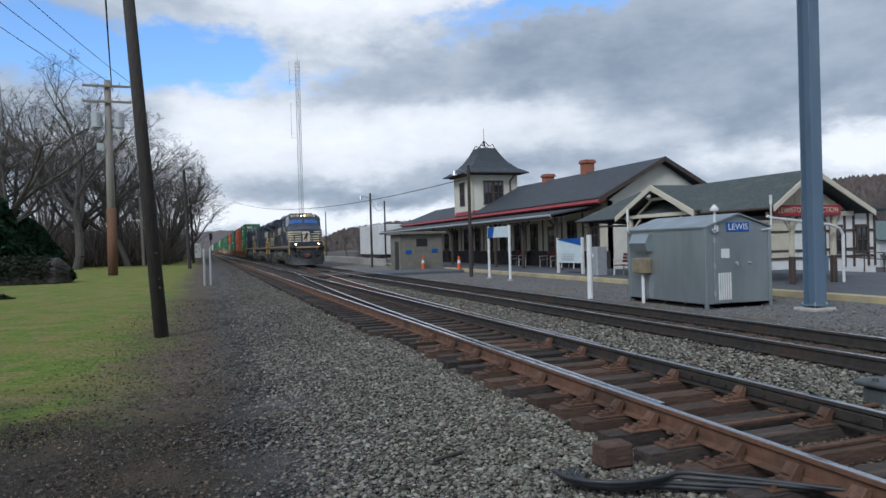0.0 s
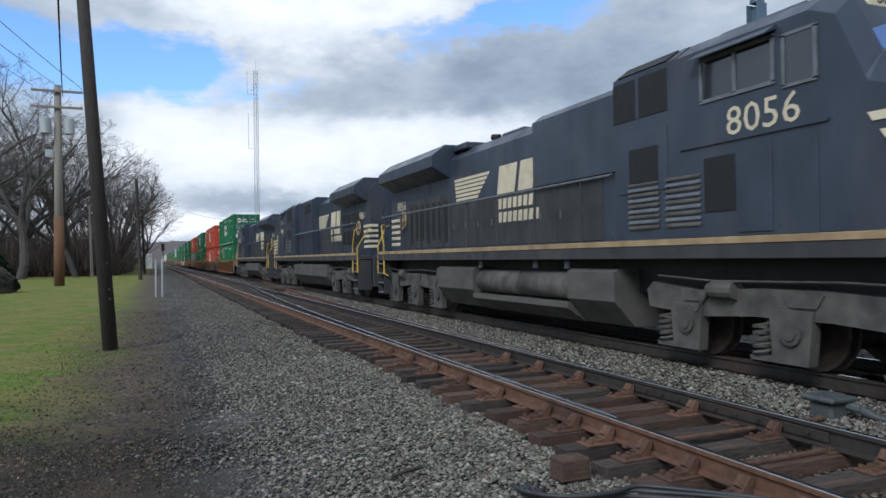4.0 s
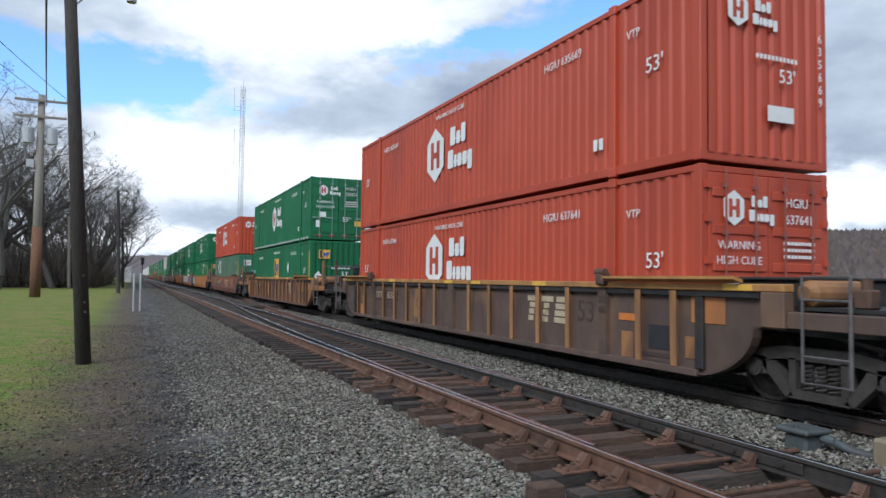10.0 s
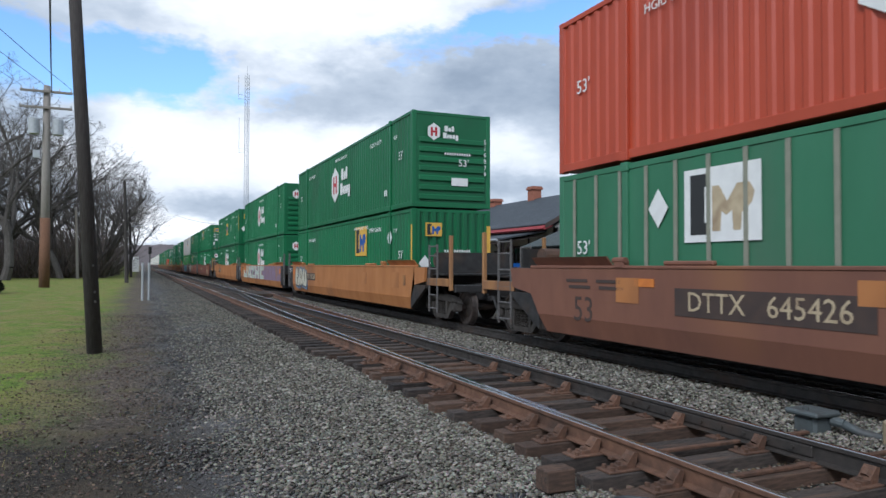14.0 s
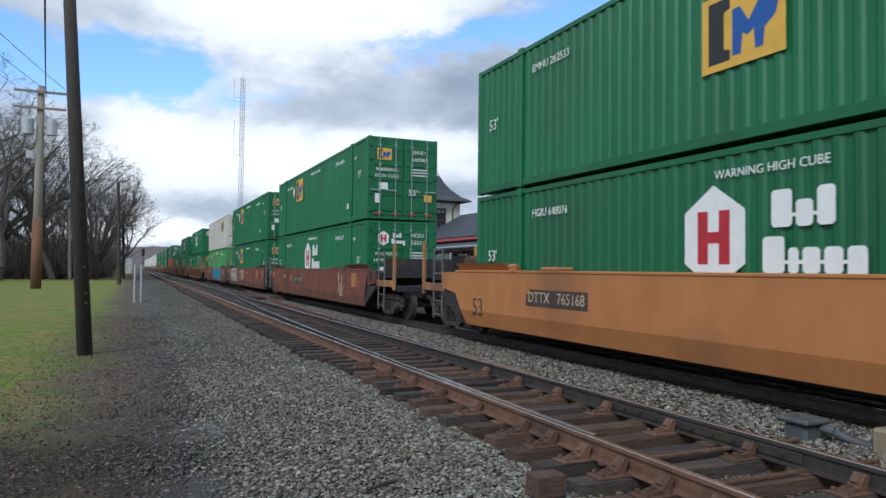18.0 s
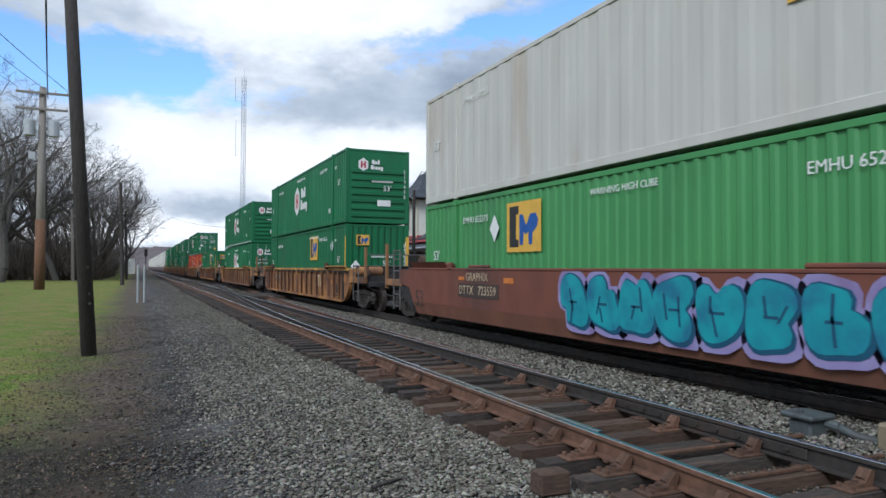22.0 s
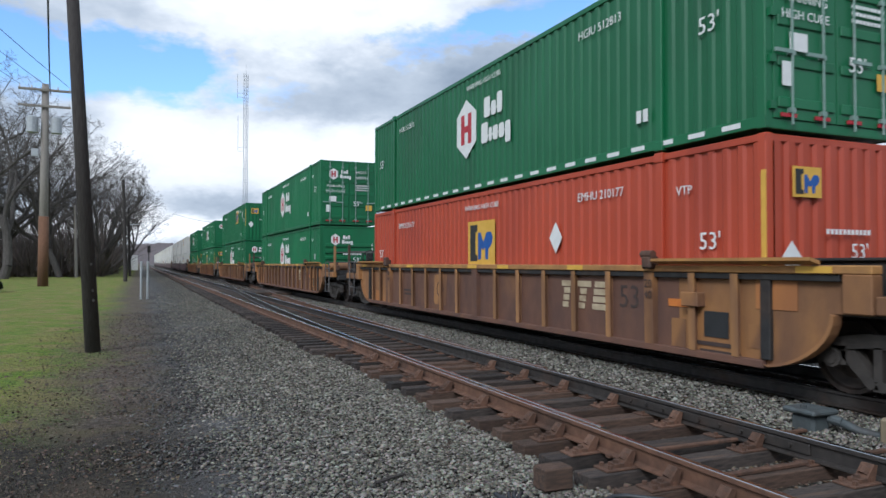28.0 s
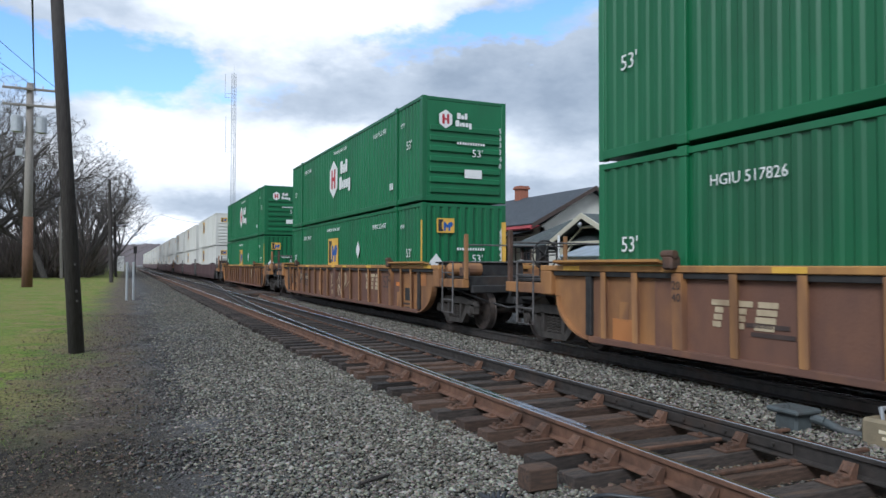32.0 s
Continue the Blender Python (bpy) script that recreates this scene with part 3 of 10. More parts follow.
def island_material(name, colours, rough=0.9, bump=0.3):
    m = bpy.data.materials.new(name)
    m.use_nodes = True
    t = m.node_tree
    b = t.nodes["Principled BSDF"]
    g = t.nodes.new("ShaderNodeNewGeometry")
    r = t.nodes.new("ShaderNodeValToRGB")
    els = r.color_ramp.elements
    while len(els) < len(colours):
        els.new(0.5)
    for i, c in enumerate(colours):
        els[i].position, els[i].color = i / (len(colours) - 1), (*c, 1)
    t.links.new(g.outputs["Random Per Island"], r.inputs[0])
    nz = t.nodes.new("ShaderNodeTexNoise")
    nz.inputs["Scale"].default_value, nz.inputs["Detail"].default_value = 55, 4
    t.links.new(g.outputs["Position"], nz.inputs["Vector"])
    mx = t.nodes.new("ShaderNodeMix")
    mx.data_type, mx.blend_type = "RGBA", "MULTIPLY"
    mx.inputs[0].default_value = 0.7
    t.links.new(r.outputs[0], mx.inputs[6])
    t.links.new(nz.outputs["Color"], mx.inputs[7])
    gain = t.nodes.new("ShaderNodeVectorMath")
    gain.operation = "SCALE"
    gain.inputs["Scale"].default_value = 1.5
    t.links.new(mx.outputs[2], gain.inputs[0])
    t.links.new(gain.outputs[0], b.inputs["Base Color"])
    b.inputs["Roughness"].default_value = rough
    b.inputs["Specular IOR Level"].default_value = 0.3
    return m


def grit_protos(k=4, seed=14):
    """Crushed-stone shards: skewed wedges of six corners with sharp edges."""
    rng = random.Random(seed)
    fs = [(0, 2, 4), (2, 1, 4), (1, 3, 4), (3, 0, 4), (2, 0, 5), (1, 2, 5), (3, 1, 5), (0, 3, 5)]
    out = []
    for _ in range(k):
        long_, deep, tall = rng.uniform(1.0, 1.5), rng.uniform(0.7, 1.0), rng.uniform(0.55, 0.95)
        base = [(long_, 0.3, 0.1), (-long_, -0.2, 0), (0.3, deep, -0.1), (-0.3, -deep, 0.1), (rng.uniform(-0.8, 0.8), rng.uniform(-0.5, 0.5), tall), (rng.uniform(-0.6, 0.6), 0, -tall)]
        out.append([tuple(c + rng.uniform(-0.28, 0.28) for c in p) for p in base])
    return out, fs


def build_ballast():
    gh = np.vectorize(ground_height)

    def area(x0, x1, y0, y1, lift, ragged=0.0):
        def place(rng, n):
            x = rng.uniform(x0, x1, n) + ragged * rng.normal(0, 1, n)
            y = y0 + (y1 - y0) * 1.5 * rng.random(n) ** 2.2
            return x, y, gh(x, y) + lift + rng.uniform(-0.015, 0.02, n)
        return place
    def shoulder(rng, n):
        x = 3.4 - 2.65 * rng.random(n) ** 1.25 + rng.normal(0, 0.18, n)
        y = 3.0 + 46 * rng.random(n) ** 2.6 + rng.normal(0, 0.3, n)
        y = np.where(rng.random(n) < (y - 14) / 40, 3.0 + 10 * rng.random(n), y)
        x = np.minimum(x, 3.45)
        return x, y, gh(x, y) + 0.006 + rng.uniform(-0.014, 0.018, n)
    grey = island_material("ballast_stone", [(0.042, 0.037, 0.030), (0.155, 0.142, 0.114), (0.27, 0.250, 0.205), (0.080, 0.070, 0.055), (0.205, 0.189, 0.154), (0.37, 0.345, 0.288)])
    brown = island_material("rust_dusted_ballast", [(0.075, 0.052, 0.036), (0.145, 0.106, 0.073), (0.115, 0.068, 0.043), (0.185, 0.150, 0.110)])
    gr = grit_protos(7)
    scatter("ballast_shoulder", "loose grey crushed-stone ballast beside the track", "ballast", grey, gr, 66000, shoulder, (0.011, 0.031), 1, 0.62)
    scatter("ballast_between_tracks", "grey crushed-stone ballast between the tracks", "ballast", grey, gr, 30000, area(5.95, 7.65, 3.5, 30, 0.02, 0.06), (0.014, 0.033), 2)
    scatter("ballast_in_track", "rust-dusted ballast between the ties", "ballast", brown, gr, 22000, area(3.3, 6.0, 2.8, 30, -0.01), (0.014, 0.032), 3)
    scatter("ballast_far_track", "rust-dusted ballast under the second track", "ballast", brown, gr, 12000, area(7.5, 10.4, 4, 40, 0.0), (0.015, 0.032), 5)
    fine = island_material("cinder_grit", [(0.030, 0.029, 0.029), (0.085, 0.081, 0.075), (0.20, 0.186, 0.165), (0.045, 0.043, 0.042), (0.12, 0.113, 0.10)])
    scatter("cinder_grit", "small dark cinders and grit on the path", "gravel", fine, gr, 30000, area(0.1, 1.9, 3.0, 20, 0.0, 0.28), (0.007, 0.024), 6)
    scatter("apron_gravel", "pale grey gravel before the platform", "gravel", island_material("apron_gravel", [(0.117, 0.112, 0.112), (0.195, 0.186, 0.179), (0.286, 0.273, 0.258)]), gr, 5000, area(10.3, 15.0, 8, 30, 0.005), (0.015, 0.035), 7)
    leaf_v = [[(-0.5, -0.3, 0.0), (0.4, -0.35, 0.06), (0.780, 0.372, 0.000), (-0.3, 0.4, 0.08)], [(-0.6, -0.15, 0.05), (0.3, -0.4, 0.0), (0.650, 0.248, 0.101), (-0.2, 0.35, 0.0)]]
    leaves = island_material("dead_leaf", [(0.125, 0.088, 0.062), (0.07, 0.052, 0.040), (0.20, 0.150, 0.108), (0.10, 0.078, 0.060), (0.05, 0.040, 0.033)])
    scatter("fallen_leaves", "brown fallen leaves along the edge of the lawn", "leaves", leaves, (leaf_v, [(0, 1, 2, 3)]), 20000, area(-1.9, 0.3, 3.2, 20, 0.010, 0.45), (0.010, 0.030), 8, 1.0)
    blade = [[(-0.06, 0, 0), (0.06, 0, 0), (0.10, 0.25, 0.9)], [(-0.05, 0, 0), (0.07, 0, 0), (-0.2, -0.1, 1.0)], [(-0.06, 0, 0), (0.05, 0, 0), (0.3, -0.2, 0.8)]]
    green = island_material("grass_blade", [(0.08, 0.165, 0.016), (0.16, 0.235, 0.034), (0.29, 0.24, 0.10), (0.12, 0.20, 0.025), (0.20, 0.25, 0.045)])

    def lawn(rng, n):
        x = -0.9 - 9 * rng.random(n) ** 1.4 + rng.normal(0, 0.45, n)
        y = 7.0 + 30 * rng.random(n) ** 1.4
        return x, y, gh(x, y) - 0.01

    def thatch(rng, n):
        x = -0.2 - 4.2 * rng.random(n) + rng.normal(0, 0.3, n)
        y = 3.2 + 6.5 * rng.random(n) ** 1.2
        return x, y, gh(x, y) - 0.006
    straw = island_material("dead_thatch", [(0.085, 0.066, 0.042), (0.045, 0.037, 0.026), (0.15, 0.118, 0.075), (0.060, 0.066, 0.024)])
    scatter("dead_thatch", "matted dead grass on the trodden dark earth", "grass", straw, (blade, [(0, 1, 2)]), 44000, thatch, (0.018, 0.05), 19, 0.6)
    clods = island_material("dark_earth_clod", [(0.030, 0.025, 0.020), (0.065, 0.052, 0.040), (0.11, 0.090, 0.068), (0.020, 0.017, 0.015)])
    scatter("earth_clods", "crumbs of dark trodden earth", "earth", clods, gr, 12000, thatch, (0.006, 0.026), 23)
    scatter("lawn_grass", "short patchy green and straw-coloured lawn grass", "grass", green, (blade, [(0, 1, 2)]), 60000, lawn, (0.02, 0.06), 9, 1.0)


build_ballast()


# ---- tracks ----
def turnout_shift(y):
    """Sideways way of the diverging route: a crossover from the first track to the second."""
    k, mid = GAUGE / 42.0 ** 2, 51.03
    if y > mid:
        return (XB - XA) - turnout_shift(2 * mid - y)
    if y < 3.0:
        return 0.0
    return k * (y - 3.0) ** 2 if y <= 45 else GAUGE + 84 * k * (y - 45)


RAIL_PROFILE = [(-0.07, -0.185), (0.07, -0.185), (0.07, -0.172), (0.012, -0.155), (0.009, -0.05), (0.037, -0.035), (0.037, -0.006), (0.03, 0.0), (-0.03, 0.0), (-0.037, -0.006), (-0.037, -0.035), (-0.009, -0.05), (-0.012, -0.155), (-0.07, -0.172)]


def rail_pair(parent, xf, y0, y1, mat, step=2.0, top=True):
    ys = [y0 + (y1 - y0) * i / max(1, int((y1 - y0) / step)) for i in range(max(1, int((y1 - y0) / step)) + 1)]
    g = Geo().strip([[(xf(y) + px, y, RAIL - 0.003 + pz) for px, pz in RAIL_PROFILE] for y in ys])
    part("rail", g.mesh("rail", mat), parent)
    if top:
        g = Geo().strip([[(xf(y) + px, y, RAIL + pz) for px, pz in ((-0.031, -0.004), (0.031, -0.004), (0.024, 0.001), (-0.024, 0.001))] for y in ys])
        part("rail_head", g.mesh("rail_head", M["rail_top"]), parent, "polished rail head")


def build_tracks():
    near = thing("railway_track", "near track with a turnout, rusty rails on worn timber ties", "railway track", "tracks", "structure")
    far = thing("railway_track", "second track with dark rails on timber ties", "railway track", "tracks", "structure")
    h = GAUGE / 2
    rail_pair(near, lambda y: XA - h, -60, 640, M["rail"], 20)
    rail_pair(near, lambda y: XA + h if y > 45 else XA + h + 0.001, 4, 640, M["rail_dark"], 20)
    rail_pair(near, lambda y: XA + h, -60, 4, M["rail_dark"], 20)
    # crossover rails
    rail_pair(near, lambda y: XA - h + 0.075 + turnout_shift(y), 5.5, 99, M["rail_dark"], 1.5)
    rail_pair(near, lambda y: XA + h + 0.075 + turnout_shift(y), 9.0, 99, M["rail"], 1.5)
    # guard rail beside the frog
    rail_pair(near, lambda y: XA - h + 0.16, 41.5, 48, M["rail"], 2, False)
    for s in (-1, 1):
        rail_pair(far, lambda y: XB + s * h, -60, 640, M["rail_dark"], 20)
    # ties
    tie_long = kept("tie_long", lambda: Geo().box(-1.3, 1.3, -0.115, 0.115, -0.18, 0, 0.008).mesh("tie", M["tie"]))
    tie_rust = kept("tie_rust", lambda: Geo().box(-1.3, 1.3, -0.115, 0.115, -0.18, 0, 0.008).mesh("tie", M["tie_rust"]))
    tie_wide = kept("tie_wide", lambda: Geo().box(-1.5, 2.0, -0.115, 0.115, -0.18, 0, 0.008).mesh("tie", M["tie"]))
    plate = kept("plate", lambda: Geo().box(-0.17, 0.17, -0.09, 0.09, 0, 0.018, 0.004).box(-0.14, -0.11, -0.06, -0.03, 0.018, 0.05).box(0.11, 0.14, 0.03, 0.06, 0.018, 0.05).mesh("tie_plate", M["plate"]))
    brace = kept("brace", lambda: Geo().prism([(-0.24, 0.0), (-0.06, 0.0), (-0.03, 0.12), (-0.07, 0.13), (-0.15, 0.03), (-0.24, 0.03)], "y", -0.055, 0.055)
                 .box(-0.36, -0.02, -0.10, 0.10, -0.018, 0.0, 0.004).tube((-0.20, 0.0, 0.02), (-0.20, 0, 0.055), 0.025, n=6).tube((-0.30, 0.06, 0.0), (-0.30, 0.06, 0.03), 0.022, n=6).tube((-0.30, -0.06, 0.0), (-0.30, -0.06, 0.03), 0.022, n=6).tube((-0.13, 0.0, 0.05), (-0.095, 0, 0.095), 0.04, n=8).mesh("rail_brace", M["plate"]))
    rng = random.Random(5)
    zt = RAIL - 0.185 - 0.02
    y = 2.2
    while y < 92:
        wide = 14 < y < 60
        me = tie_wide if wide else (tie_rust if rng.random() < 0.42 else tie_long)
        sh = rng.uniform(-0.05, 0.05)
        part("tie", me, near, at=pose(XA + sh, y, zt, 0, 0, rng.uniform(-1.2, 1.2)))
        if y < 34:
            for s in (-1, 1):
                part("tie_plate", plate, near, at=pose(XA + s * h, y, zt))
            if 3.5 < y < 13 and int(y / 0.54) % 2 == 0 or y < 7:
                part("rail_brace", brace, near, "rusty rail brace", at=pose(XA - h - 0.02, y, zt + 0.02))
            if 3.5 < y < 11 and int(y / 0.54) % 2 == 1:
                part("rail_brace", brace, near, "dark rail brace", at=pose(XA + h - 0.02, y, zt + 0.02))
        y += 0.54 + rng.uniform(-0.02, 0.02)
    y = 3.5
    while y < 70:
        part("tie", tie_long if rng.random() < 0.6 else tie_rust, far, at=pose(XB + rng.uniform(-0.05, 0.05), y, zt - 0.01, 0, 0, rng.uniform(-1, 1)))
        y += 0.54 + rng.uniform(-0.02, 0.02)
    g = Geo()
    for k in range(700):
        y = 92.5 + 0.56 * k
        g.box(XA - 1.3, XA + 1.3, y - 0.11, y + 0.11, zt - 0.18, zt)
    for k in range(740):
        y = 70.5 + 0.56 * k
        g.box(XB - 1.3, XB + 1.3, y - 0.11, y + 0.11, zt - 0.18, zt)
    for k in range(12):
        g.box(XA - 1.3, XA + 1.3, 1.6 - 0.56 * k - 0.11, 1.6 - 0.56 * k + 0.11, zt - 0.18, zt).box(XB - 1.3, XB + 1.3, 2.9 - 0.56 * k - 0.11, 2.9 - 0.56 * k + 0.11, zt - 0.18, zt)
    tagged(part("ties_far_off", g.mesh("ties_far_off", M["tie"]), near), kind="stuff")
    # bolted joint bars on the dark rail and throw rods of the points
    bolts = Geo()
    for k in range(9):
        bolts.tube((XA + h - 0.012, 4.6 + 0.28 * k, RAIL - 0.10), (XA + h - 0.06, 4.6 + 0.28 * k, RAIL - 0.10), 0.022, n=6)
    bolts.box(XA + h - 0.035, XA + h - 0.011, 4.4, 7.1, RAIL - 0.15, RAIL - 0.055, 0.006)
    part("joint_bar", bolts.mesh("joint_bar", M["rail_dark"]), near, "dark bolted joint bar")
    for yy in (4.35, 5.2):
        part("switch_rod", Geo().box(XA - h - 0.1, XA + h + 0.9, yy - 0.03, yy + 0.03, zt + 0.005, zt + 0.035, 0.005).mesh("switch_rod", M["plate"]), near, "rust-orange switch rod")
    return near


build_tracks()

# ---- containers ----
LONG, WIDE, TALL = 16.15, 2.59, 2.88
MOVERS = []


def corrugated(x_out, depth, y0, y1, z0, z1, pitch, sgn):
    """A side sheet with upright trapezoid waves; sgn: the way out."""
    g = Geo()
    n = int(round((y1 - y0) / pitch))
    p = (y1 - y0) / n
    line = []
    for i in range(n):
        a = y0 + i * p
        line += [(x_out, a), (x_out, a + 0.30 * p), (x_out - sgn * depth, a + 0.45 * p), (x_out - sgn * depth, a + 0.85 * p)]
    line.append((x_out, y1))
    vs = [(x, y, z) for z in (z0, z1) for x, y in line]
    k = len(line)
    g.add(vs, [(i, i + 1, k + i + 1, k + i) for i in range(k - 1)])
    return g


def box_shell(mat, length, tall, ribs):
    """Meshes of a container's parts; its origin is at the middle of its floor, length along y."""
    hl, hw = length / 2, WIDE / 2
    out = {}
    pitch = 0.61 if ribs == "plain" else 1.32 if ribs == "plain_ribs" else 0.265
    depth = 0.014 if ribs == "plain" else 0.006 if ribs == "plain_ribs" else 0.032
    for s in (-1, 1):
        out["side", s] = corrugated(s * (hw - 0.012), depth, -hl + 0.12, hl - 0.12, 0.16, tall - 0.10, pitch, s).mesh("side_panel", M[mat])
    out["roof"] = Geo().box(-hw + 0.03, hw - 0.03, -hl + 0.05, hl - 0.05, tall - 0.05, tall - 0.02).mesh("roof", M[mat])
    g = Geo()
    for s in (-1, 1):
        g.box(s * hw, s * (hw - 0.06), -hl, hl, tall - 0.11, tall - 0.012, 0.008)
    for s in (-1, 1):
        g.box(-hw, hw, s * hl, s * (hl - 0.06), tall - 0.11, tall - 0.014, 0.008)
    out["top_rail"] = g.mesh("top_rail", M[mat])
    g = Geo()
    for s in (-1, 1):
        g.box(s * hw, s * (hw - 0.07), -hl, hl, 0.02, 0.17, 0.008)
    g.box(-hw + 0.05, hw - 0.05, -hl, hl, 0.03, 0.12)
    out["floor"] = g.mesh("floor_frame", M[mat])
    out["post"] = Geo().box(-0.07, 0.07, -0.07, 0.07, 0.0, tall, 0.012).mesh("corner_post", M[mat])
    out["mid_post"] = Geo().box(-0.035, 0.035, -0.07, 0.07, 0.0, tall + 0.004, 0.01).box(-0.05, 0.05, -0.09, 0.09, tall - 0.14, tall + 0.012, 0.01).box(-0.05, 0.05, -0.09, 0.09, -0.01, 0.13, 0.01).mesh("lift_post", M[mat])
    return out


def end_wall(kind, mat, tall):
    """The end that faces forward (towards -y), as a list of (name, mesh, label)."""
    hw = WIDE / 2 - 0.13
    out = []
    if kind == "doors":
        for s, nm in ((-1, "door"), (1, "door")):
            a, b = sorted((s * 0.012, s * hw))
            out.append((nm, Geo().box(a, b, -0.03, 0.02, 0.14, tall - 0.12, 0.006).mesh(nm, M[mat]), ""))
            for k in range(5):
                z = 0.35 + k * (tall - 0.75) / 4
                out.append(("door_rib", Geo().box(a + 0.06, b - 0.06, -0.055, -0.0305, z - 0.07, z + 0.07, 0.012).mesh("door_rib", M[mat]), ""))
            for xr in (0.30, 0.88):
                g = Geo().tube((s * xr, -0.075, 0.06), (s * xr, -0.075, tall - 0.05), 0.018, n=6)
                for z in (0.25, 1.0, 1.9, tall - 0.3):
                    g.box(s * xr - 0.05, s * xr + 0.05, -0.085, -0.03, z - 0.03, z + 0.03)
                g.box(s * xr - 0.02, s * (xr + 0.32), -0.10, -0.075, 0.98, 1.03)
                out.append(("locking_bar", g.mesh("locking_bar", M["bar_" + mat] if "bar_" + mat in M else M[mat]), "pale locking bar"))
        for s in (-1, 1):
            for z in (0.3, 0.9, 1.5, 2.1, tall - 0.3):
                out.append(("hinge", Geo().box(s * (hw - 0.02), s * (hw + 0.08), -0.06, -0.01, z - 0.05, z + 0.05).mesh("hinge", M[mat]), ""))
        refl = Geo()
        for k in range(4):
            refl.box(-hw + 0.1 + k * 0.62, -hw + 0.38 + k * 0.62, -0.062, -0.045, 0.16, 0.21)
        out.append(("reflector_strip", refl.mesh("reflector_strip", M["mark_red"]), "red and white reflector strip"))
    elif kind == "bars":
        out.append(("end_panel", Geo().box(-hw, hw, 0.0, 0.03, 0.14, tall - 0.10).mesh("end_panel", M[mat]), ""))
        for k in range(7):
            z = 0.30 + k * 0.285
            out.append(("end_rib", Geo().box(-hw + 0.08, hw - 0.08, -0.055, -0.001, z - 0.085, z + 0.085, 0.03).mesh("end_rib", M[mat]), ""))
    else:
        g = Geo()
        n = 9
        p = 2 * hw / n
        line = []
        for i in range(n):
            a = -hw + i * p
            line += [(a, -0.03), (a + 0.45 * p, -0.03), (a + 0.58 * p, 0.02), (a + 0.87 * p, 0.02)]
        line.append((hw, -0.03))
        k = len(line)
        g.add([(x, y, z) for z in (0.12, tall - 0.10) for x, y in line], [(i, i + 1, k + i + 1, k + i) for i in range(k - 1)])
        out.append(("end_panel", g.mesh("end_panel", M[mat]), ""))
    g = Geo().box(-WIDE / 2, WIDE / 2, -0.01, 0.05, 0.0, 0.14, 0.01)
    out.append(("end_sill", g.mesh("end_sill", M[mat]), ""))
    return out


def hexagon(h, w):
    return [(0, h / 2), (w / 2, h / 4), (w / 2, -h / 4), (0, -h / 2), (-w / 2, -h / 4), (-w / 2, h / 4)]


def plate_on_side(poly, mat, thick=0.006):
    """A flat shape for the camera-side wall: (along, up) with along = -y, so that it reads to the right when seen from -x."""
    return Geo().prism([(-a, b) for a, b in poly], "x", -thick, 0.0).mesh("marking", M[mat])


def plate_on_end(poly, mat, thick=0.006):
    return Geo().prism(poly, "y", -thick, 0.0).mesh("marking", M[mat])


def rect(x0, x1, z0, z1):
    return [(x0, z0), (x1, z0), (x1, z1), (x0, z1)]


SIDE_TURN = pose(0, 0, 0, 0, 0, -90)


def word_shape(letters, z, a):
    """One outline for a word: a chamfered block for each letter, held together by a thin band. letters: (width, top, bottom)."""
    up, down, c = [], [], 0.035
    for w, top, bottom in letters:
        up += [(a, z + 0.15), (a, z + top - c), (a + c, z + top), (a + w - c, z + top), (a + w, z + top - c), (a + w, z + 0.15)]
        down += [(a, z + 0.11), (a, z + bottom + c), (a + c, z + bottom), (a + w - c, z + bottom), (a + w, z + bottom + c), (a + w, z + 0.11)]
        a += w + 0.05
    return up + down[::-1]


def badge_shapes(kind, size, where, tint="mark_white"):
    """Owner's badge as plain coloured shapes: a hexagon with joined bars and two word blocks, or a yellow panel with blocks; a list of (part name, mesh)."""
    def make():
        out = []

        def ink(name, poly, mat, thick):
            poly = [(x * size, z * size) for x, z in poly]
            g = Geo().prism([(-x, z) for x, z in poly], "x", -thick, 0.0) if where == "side" else Geo().prism(poly, "y", -thick, 0.0)
            out.append((name, g.mesh(name, M[mat])))
        if kind in ("hex", "hexred"):
            ink("badge", hexagon(1.30, 0.98), tint, 0.006)
            ink("badge_mark", [(-0.26, -0.33), (-0.09, -0.33), (-0.09, -0.07), (0.09, -0.07), (0.09, -0.33), (0.26, -0.33), (0.26, 0.33), (0.09, 0.33), (0.09, 0.07), (-0.09, 0.07), (-0.09, 0.33), (-0.26, 0.33)], "mark_red" if kind == "hex" else "orange", 0.010)
            tall, short = 0.42, 0.29
            ink("word_block", word_shape(((0.27, tall, 0), (0.21, short, 0), (0.21, tall, 0)), 0.08, 0.86), tint, 0.006)
            ink("word_block", word_shape(((0.29, tall, 0), (0.13, short, 0), (0.21, short, 0), (0.21, short, 0), (0.21, short, -0.13)), -0.44, 0.74), tint, 0.006)
        else:
            ink("badge", rect(-0.66, 0.66, -0.50, 0.50), "mark_yellow" if tint != "pale" else "mark_white", 0.006)
            ink("badge_block", [(-0.54, -0.40), (-0.18, -0.40), (-0.18, -0.27), (-0.28, -0.24), (-0.28, 0.24), (-0.18, 0.27), (-0.18, 0.42), (-0.54, 0.42)], "mark_black", 0.010)
            ink("badge_block", [(-0.14, -0.36), (0.0, -0.36), (0.02, -0.1), (0.10, -0.16), (0.20, -0.1), (0.22, -0.36), (0.34, -0.36), (0.36, -0.14), (0.52, -0.02), (0.56, 0.12), (0.48, 0.24), (0.28, 0.24), (0.12, 0.02), (-0.02, 0.24), (-0.14, 0.24)],
                "mark_blue" if tint != "pale" else "mark_tan", 0.010)
        return out
    return kept(("badge", kind, size, where, tint), make)


